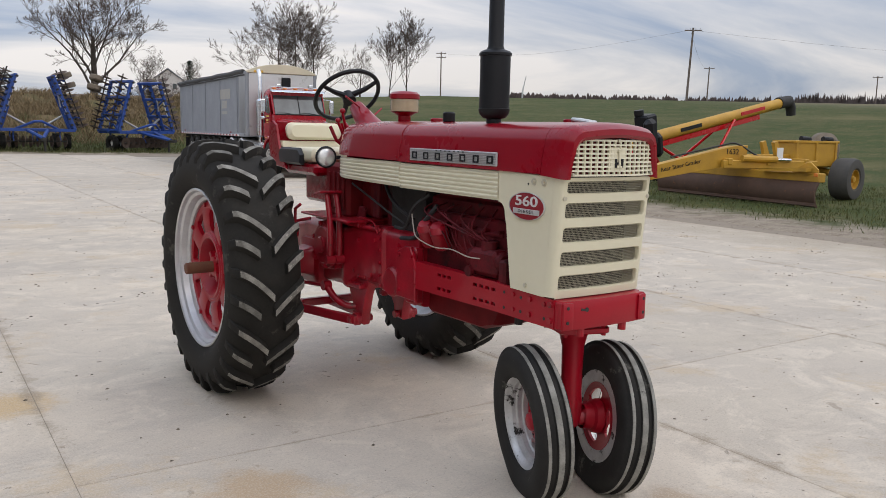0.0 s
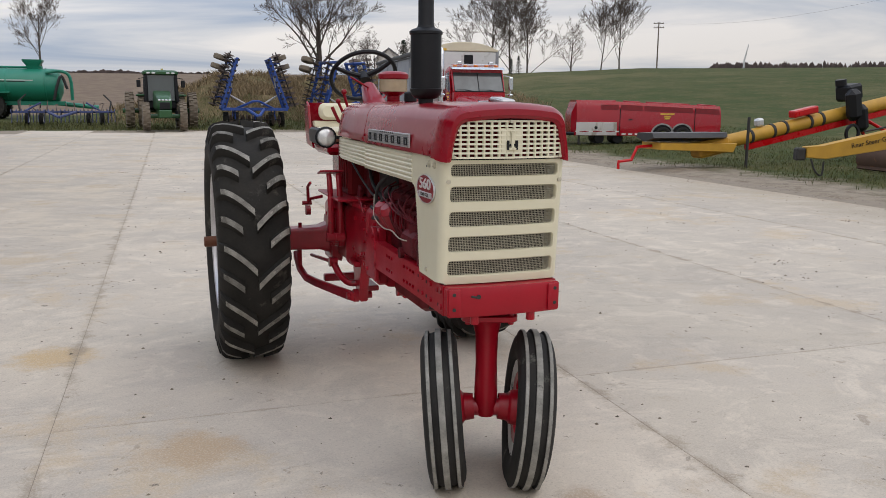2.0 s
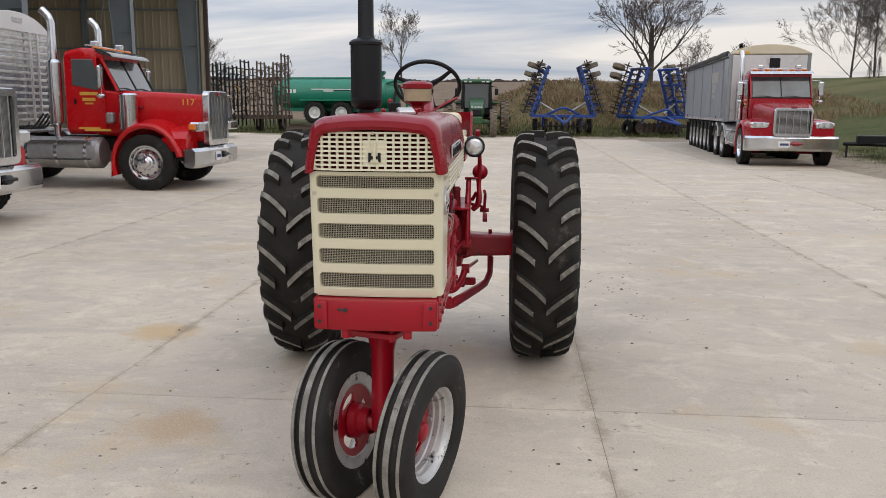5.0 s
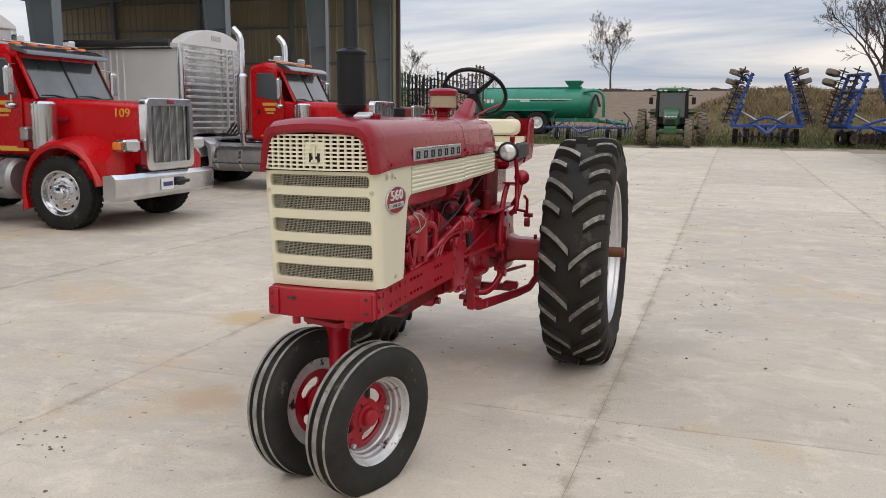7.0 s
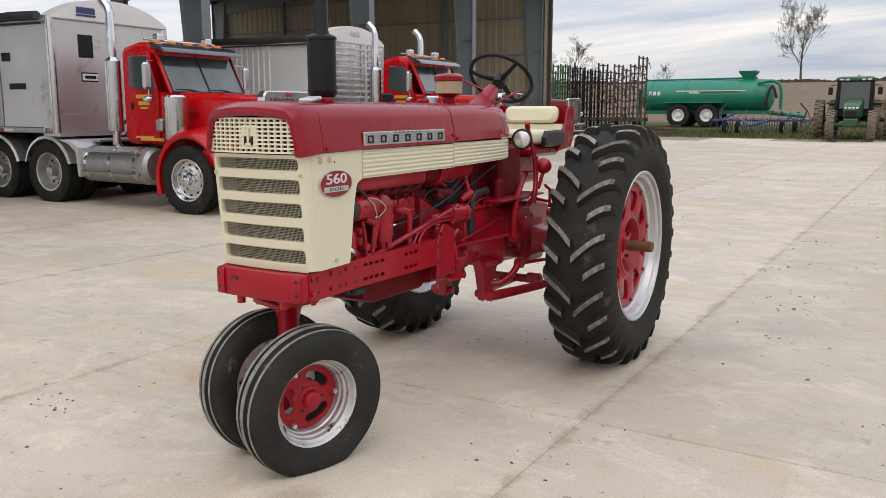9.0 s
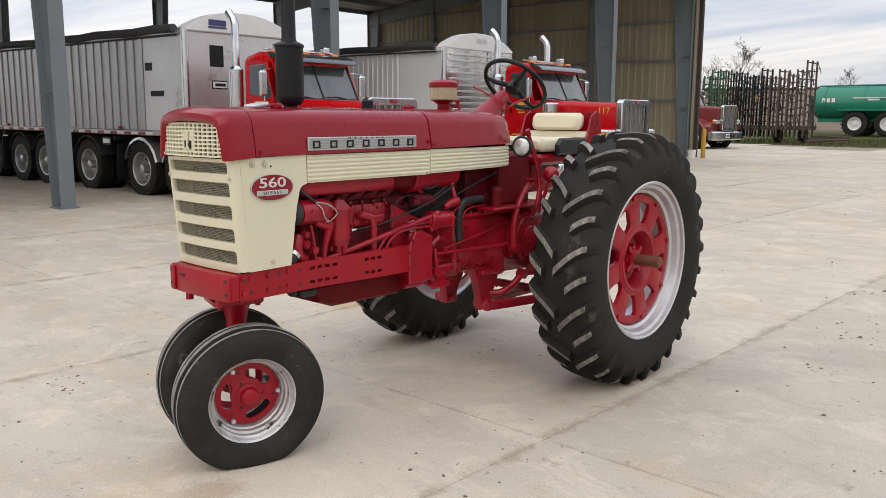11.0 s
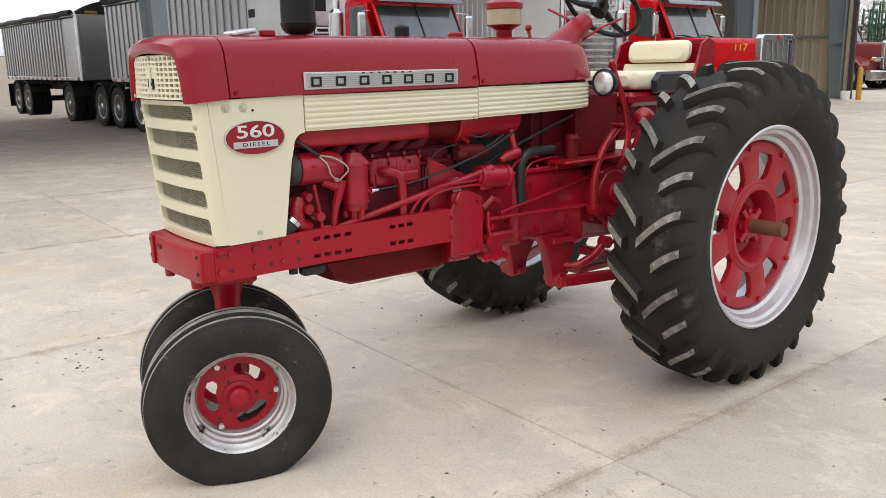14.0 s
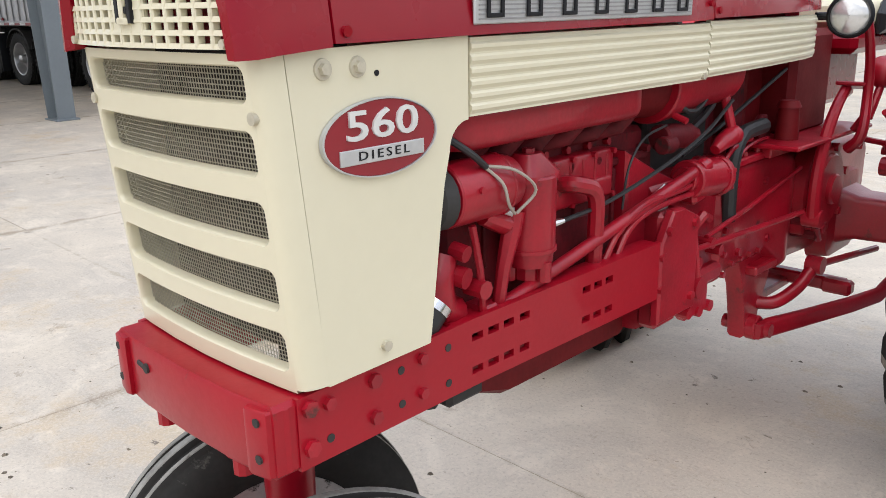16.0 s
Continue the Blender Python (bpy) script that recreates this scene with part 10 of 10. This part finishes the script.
def bare_tree(name, label, place, height, spread, seed, stems=1, twigs=6, lean=0.0, low=0.28, bole=0.72, reach=0.62, girth=0.02):
    """A leafless tree: tapered trunk and limbs, then a crown of fine twigs."""
    rnd = random.Random(seed)
    wood, fine = Shape(), Shape()
    count = [0]

    def limb(p, d, length, r, level):
        n = 4 if level < 2 else 3
        pts, rs = [p.copy()], [r]
        for k in range(n):
            wob = Vector((rnd.uniform(-1, 1), rnd.uniform(-1, 1), rnd.uniform(-0.6, 0.8)))
            d = (d + wob * (0.16 if level else 0.07)).normalized()
            if level > 1:
                d = (d + Vector((0, 0, 0.07))).normalized()
            p = p + d * (length / n)
            pts.append(p.copy())
            rs.append(r * (1 - 0.72 * (k + 1) / n))
        (wood if level < 3 else fine).tube(pts, rs, 7 if level < 1 else (5 if level < 3 else 3), cap=False)
        count[0] += 1
        if level >= 5:
            return
        kids = (9, 7, 5, 4, twigs)[level]
        for j in range(kids):
            t = (low if level == 0 else 0.2) + (0.98 - (low if level == 0 else 0.2)) * (j + rnd.random() * 0.8) / kids
            t = min(t, 0.99)
            i = min(int(t * n), n - 1)
            q = pts[i].lerp(pts[i + 1], t * n - i)
            axis = (pts[i + 1] - pts[i]).normalized()
            side = axis.orthogonal().normalized()
            side.rotate(Matrix.Rotation(rnd.uniform(0, 6.28), 3, axis))
            ang = radians((rnd.uniform(25, 60), rnd.uniform(24, 56), rnd.uniform(20, 52), rnd.uniform(16, 44), rnd.uniform(14, 40))[level])
            nd = (axis * math.cos(ang) + side * math.sin(ang) * spread).normalized()
            if level < 2:
                nd = (nd + Vector((0, 0, 0.25))).normalized()
            ratio = (reach, 0.60, 0.60, 0.62, 0.66)[level] * (1.05 - 0.45 * t)
            limb(q, nd, length * ratio * rnd.uniform(0.75, 1.15), max(0.0008 * height, rs[i] * (0.42 if level else 0.36)), level + 1)

    root = thing(name, label, "tree", group="bare trees", place=place)
    for k in range(stems):
        a = 6.28 * k / max(1, stems) + seed
        d = Vector((lean + (0.22 * math.cos(a) if stems > 1 else 0), 0.22 * math.sin(a) if stems > 1 else 0, 1)).normalized()
        limb(Vector((0.25 * math.cos(a), 0.25 * math.sin(a), -0.3)) if stems > 1 else Vector((0, 0, -0.3)), d, height * bole, height * (girth if stems == 1 else 0.5 * girth), 0)
    part("trunk", wood, BARK, root, fix=False)
    part("crown", fine, TWIG, root, fix=False)
    return root


def on_land(x, y, sink=0.1):
    return pose(x, y, ground_z(x, y) - sink)


bare_tree("oak_tree", "broad leafless oak beyond the soil heap", on_land(20.1, 120.2), 25.0, 1.15, 5, twigs=8, low=0.28, bole=0.45, reach=1.15, girth=0.027)
bare_tree("maple_tree", "leafless maple on the field's edge", on_land(-34.0, 255.0), 25.0, 1.0, 14, twigs=7, low=0.28, bole=0.6, reach=0.85, girth=0.014)
grove = bare_tree("maple_tree", "tall leafless maple in a clump on the hill", on_land(84.4, 199.6), 29.0, 1.0, 21, twigs=7, low=0.08, bole=0.62, reach=0.92, girth=0.0105)
copy_thing(grove, on_land(79.7, 201.6) @ pose(0, 0, 0, 0, 0, 130))
copy_thing(grove, on_land(88.4, 198.2) @ pose(0, 0, 0, 0, 0, 250) @ Matrix.Scale(0.92, 4))
pair = bare_tree("ash_tree", "slender leafless tree on the grass hill", on_land(74.1, 126.6), 16.0, 0.8, 31, twigs=7, low=0.16, bole=0.62, reach=0.92, girth=0.0095)
copy_thing(pair, on_land(71.3, 128.2) @ pose(0, 0, 0, 0, 0, 100) @ Matrix.Scale(0.85, 4))
low_tree = bare_tree("apple_tree", "small bushy leafless tree", on_land(66.8, 130.7), 8.5, 1.2, 41, twigs=3, low=0.1)
copy_thing(low_tree, on_land(-24.0, 62) @ Matrix.Scale(0.89, 4))
copy_thing(low_tree, on_land(-29.0, 66) @ pose(0, 0, 0, 0, 0, 80) @ Matrix.Scale(0.77, 4))
copy_thing(low_tree, on_land(-33, 120) @ pose(0, 0, 0, 0, 0, 180) @ Matrix.Scale(0.77, 4))
copy_thing(low_tree, on_land(18, 84) @ pose(0, 0, 0, 0, 0, 60) @ Matrix.Scale(1.00, 4))
copy_thing(low_tree, on_land(22, 92) @ pose(0, 0, 0, 0, 0, 200) @ Matrix.Scale(0.96, 4))
copy_thing(low_tree, on_land(27, 100) @ pose(0, 0, 0, 0, 0, 20) @ Matrix.Scale(0.92, 4))


def conifer(place, h, seed):
    root = thing("spruce_tree", "dark evergreen behind the dump trailer", "tree", group="evergreens", place=place)
    part("trunk", Shape().tube([(0, 0, -0.3), (0, 0, h * 0.95)], [0.14, 0.02], 7), BARK, root)
    rnd, s = random.Random(seed), Shape()
    for k in range(1500):
        t = rnd.random() ** 0.8
        r = (1 - t) * h * 0.26 * rnd.uniform(0.35, 1.0) * (0.8 + 0.3 * math.sin(t * 40))
        a = rnd.uniform(0, 6.283)
        p = Vector((r * math.cos(a), r * math.sin(a), h * (0.08 + 0.92 * t) - r * 0.35))
        d = Vector((math.cos(a), math.sin(a), -0.3)) * rnd.uniform(0.2, 0.4)
        q = d.cross(Vector((0, 0, 1))).normalized() * 0.09
        s.add([p, p + d + q, p + d * 1.3, p + d - q], [(0, 1, 2, 3)])
    part("crown", s, NEEDLE, root, fix=False)
    return root


spruce = conifer(on_land(28.7, 104), 7.2, 2)
for x, y, k in ((47.5, 112, 0.35), (49.5, 114, 0.4)):
    copy_thing(spruce, on_land(x, y) @ Matrix.Scale(k, 4))


def utility_pole(place, h, lean=0.0, arms=1):
    root = thing("utility_pole", "weathered wooden utility pole on the grass hill", "pole", group="poles along the hill", place=place)
    part("post", Shape().tube([(0, 0, -0.3), (lean * h, 0, h)], [0.17, 0.12], 10), POLE_WOOD, root)
    for k in range(arms):
        z = h - 0.35 - 0.9 * k
        part("cross_arm", Shape().box((lean * z, -0.12, z), (2.2, 0.12, 0.14)), POLE_WOOD, root)
        for x in (-0.95, -0.35, 0.35, 0.95):
            part("insulator", Shape().cyl((lean * z + x, -0.12, z + 0.07), (lean * z + x, -0.12, z + 0.28), 0.05, n=8), PLATE, root)
    return root


def ray_place(eye, heading, dist):
    return eye[0] + dist * math.sin(radians(heading)), eye[1] + dist * math.cos(radians(heading))


E0 = (-2.54, -2.53)
x, y = ray_place(E0, 33.0, 190)
utility_pole(on_land(x, y) @ pose(0, 0, 0, 0, 0, -30), 19.5 - ground_z(x, y), arms=2)
xa, ya = ray_place(E0, 49.45, 118)
utility_pole(on_land(xa, ya) @ pose(0, 0, 0, 0, 0, -45), 16.2 - ground_z(xa, ya), 0.035)
xb, yb = ray_place(E0, 50.72, 190)
utility_pole(on_land(xb, yb) @ pose(0, 0, 0, 0, 0, -45), 16.7 - ground_z(xb, yb), 0.02)
xc, yc = ray_place(E0, 60.62, 220)
utility_pole(on_land(xc, yc) @ pose(0, 0, 0, 0, 0, -50), 16.6 - ground_z(xc, yc))
xd, yd = ray_place(E0, 38.6, 128)
tagged(part("fence_post", Shape().tube([(0, 0, -0.2), (0.05, 0, 1.2), (0.5, 0, 3.4)], [0.14, 0.12, 0.05], 8), PLATE, place=on_land(xd, yd) @ pose(0, 0, 0, 0, 0, -40)), "pale leaning post on the hill's crest", "post")
s = Shape()
for a, b in (((xa, ya, 15.8), (xb, yb, 16.3)), ((x, y, 19.0), (xa, ya, 15.8)), ((xa, ya, 15.8), (xa + 90, ya - 30, 16.2))):
    s.tube([Vector(a).lerp(Vector(b), k / 10) - Vector((0, 0, 1.6 * math.sin(math.pi * k / 10))) for k in range(11)], 0.012, 3)
tagged(part("power_line", s, DARK), "thin power line strung between the poles", "cable")

# pale house beyond the heap
house = thing("farmhouse", "pale gabled house far beyond the soil heap", "house", place=on_land(57.5, 222, 0.5) @ pose(0, 0, 0, 0, 0, -15))
part("wall", Shape().prism([(-3.6, 0), (3.6, 0), (3.6, 4.8), (0, 7.4), (-3.6, 4.8)], -5, 5, "y"), HOUSE, house)
part("roof", Shape().prism([(-4.2, 4.45), (0, 7.6), (4.2, 4.45), (4.2, 4.7), (0, 7.9), (-4.2, 4.7)], -5.4, 5.4, "y"), GREY_PANEL, house)
for xw in (-1.6, 1.6):
    part("window", Shape().box((xw, -5.0, 3.2), (1.0, 0.1, 1.4), 0.02), TINTED, house)


def far_woods():
    """Low leafless woods along the skyline."""
    rnd, s = random.Random(17), Shape()
    for a0, a1, dist, h, n in ((36, 64, 240, 6.6, 600), (56, 66, 260, 8.6, 320), (-30, 4, 330, 3.0, 420), (24, 34, 300, 2.6, 160)):
        for k in range(n):
            a, d = rnd.uniform(a0, a1), dist * rnd.uniform(0.97, 1.06)
            px, py = ray_place((0, -3), a, d)
            z = ground_z(px, py)
            hh, ww = h * rnd.uniform(0.72, 0.98), h * rnd.uniform(0.3, 0.5)
            for j in range(9):
                dx = rnd.uniform(-ww, ww)
                dz = hh * (1.0 - 0.3 * (dx / ww) ** 2) * rnd.uniform(0.8, 1.0)
                s.add([(px + dx * 0.2 - 0.12, py, z - 0.3), (px + dx * 0.2 + 0.12, py, z - 0.3), (px + dx + 0.75, py + 0.3, z + dz * 0.88), (px + dx, py, z + dz), (px + dx - 0.75, py - 0.3, z + dz * 0.86)], [(0, 1, 2, 3, 4)])
    return s


tagged(part("distant_woods", far_woods(), WOODS, fix=False), "thin line of leafless woods on the skyline", "woods", kind="stuff")


def stalks(n, area, size, seed, lean=0.4, keep=None):
    """Bent blades, each of two narrow faces."""
    rnd, s = random.Random(seed), Shape()
    vs, fs = [], []
    while len(fs) < 2 * n:
        px, py = rnd.uniform(*area[0]), rnd.uniform(*area[1])
        if keep and not keep(px, py, rnd):
            continue
        z = ground_z(px, py) + 0.02
        h, a = rnd.uniform(*size), rnd.uniform(0, 6.283)
        w = h * 0.035 + 0.004
        dx, dy = math.cos(a), math.sin(a)
        bx, by = lean * h * rnd.uniform(-1, 1), lean * h * rnd.uniform(-1, 1)
        k = len(vs)
        vs += [(px - w * dx, py - w * dy, z), (px + w * dx, py + w * dy, z), (px + bx * 0.4 + w * dx * 0.8, py + by * 0.4 + w * dy * 0.8, z + h * 0.6), (px + bx * 0.4 - w * dx * 0.8, py + by * 0.4 - w * dy * 0.8, z + h * 0.6), (px + bx, py + by, z + h * 0.95)]
        fs += [(k, k + 1, k + 2, k + 3), (k + 3, k + 2, k + 4)]
    s.add(vs, fs)
    return s


def heap_only(px, py, rnd):
    g = math.exp(-(abs((px - 10.2) / 12.5) ** 3.0)) * math.exp(-((py - 58) / 6.5) ** 2)
    return rnd.random() < g * smooth(-0.25, 0.35, noise.noise((px * 0.5, py * 0.5, 7.0)) + 0.1)


tagged(part("dry_weeds", stalks(30000, ((-5, 25), (49.5, 64)), (0.15, 0.6), 5, 0.8, heap_only), DRY, fix=False), "dry weeds and brush covering the soil heap", "weeds", kind="stuff")


def verge_only(px, py, rnd):
    edge = smooth(11.6, 13.7, px + 1.6 * noise.noise((px * 0.6, py * 0.6, 1.0)))
    return rnd.random() < edge * (0.35 + 0.65 * smooth(-0.2, 0.4, noise.noise((px * 0.8, py * 0.8, 4.0))))


tagged(part("verge_grass", stalks(30000, ((11.4, 25), (3, 32)), (0.04, 0.13), 6, 0.7, verge_only), BLADE, fix=False), "short patchy grass along the yard's edge", "grass", kind="stuff")
tagged(part("back_verge_grass", stalks(16000, ((-18, 14), (44.2, 55)), (0.08, 0.3), 7, 0.6), BLADE, fix=False), "longer grass behind the yard under the implements", "grass", kind="stuff")


def crumbs():
    """Clods, chips and grit lying on the concrete."""
    rnd, s = random.Random(9), Shape()
    def chip(px, py, r):
        z = yard_z(py)
        vs, n = [], 5
        a0 = rnd.uniform(0, 6)
        for k in range(n):
            a = a0 + 6.283 * k / n
            q = r * rnd.uniform(0.6, 1.2)
            vs.append((px + q * math.cos(a), py + q * math.sin(a) * 0.8, z - 0.001))
        vs.append((px, py, z + r * rnd.uniform(0.3, 0.6)))
        s.add(vs, [(k, (k + 1) % n, n) for k in range(n)])
    for k in range(4200):
        chip(rnd.uniform(-9, 11), rnd.uniform(-3.0, 22), 0.004 + 0.018 * rnd.random() ** 4)
    for c in range(120):
        cx, cy = rnd.uniform(-8, 10), rnd.uniform(-2.5, 24)
        for k in range(rnd.randint(5, 22)):
            chip(rnd.gauss(cx, 0.14), rnd.gauss(cy, 0.10), 0.005 + 0.018 * rnd.random() ** 2)
    for k in range(700):
        chip(rnd.gauss(10.7, 0.6), rnd.uniform(2, 28), 0.008 + 0.02 * rnd.random() ** 2)
    return s


tagged(part("dirt_crumbs", crumbs(), CLOD, fix=False), "clods and grit scattered over the concrete", "dirt", kind="stuff")
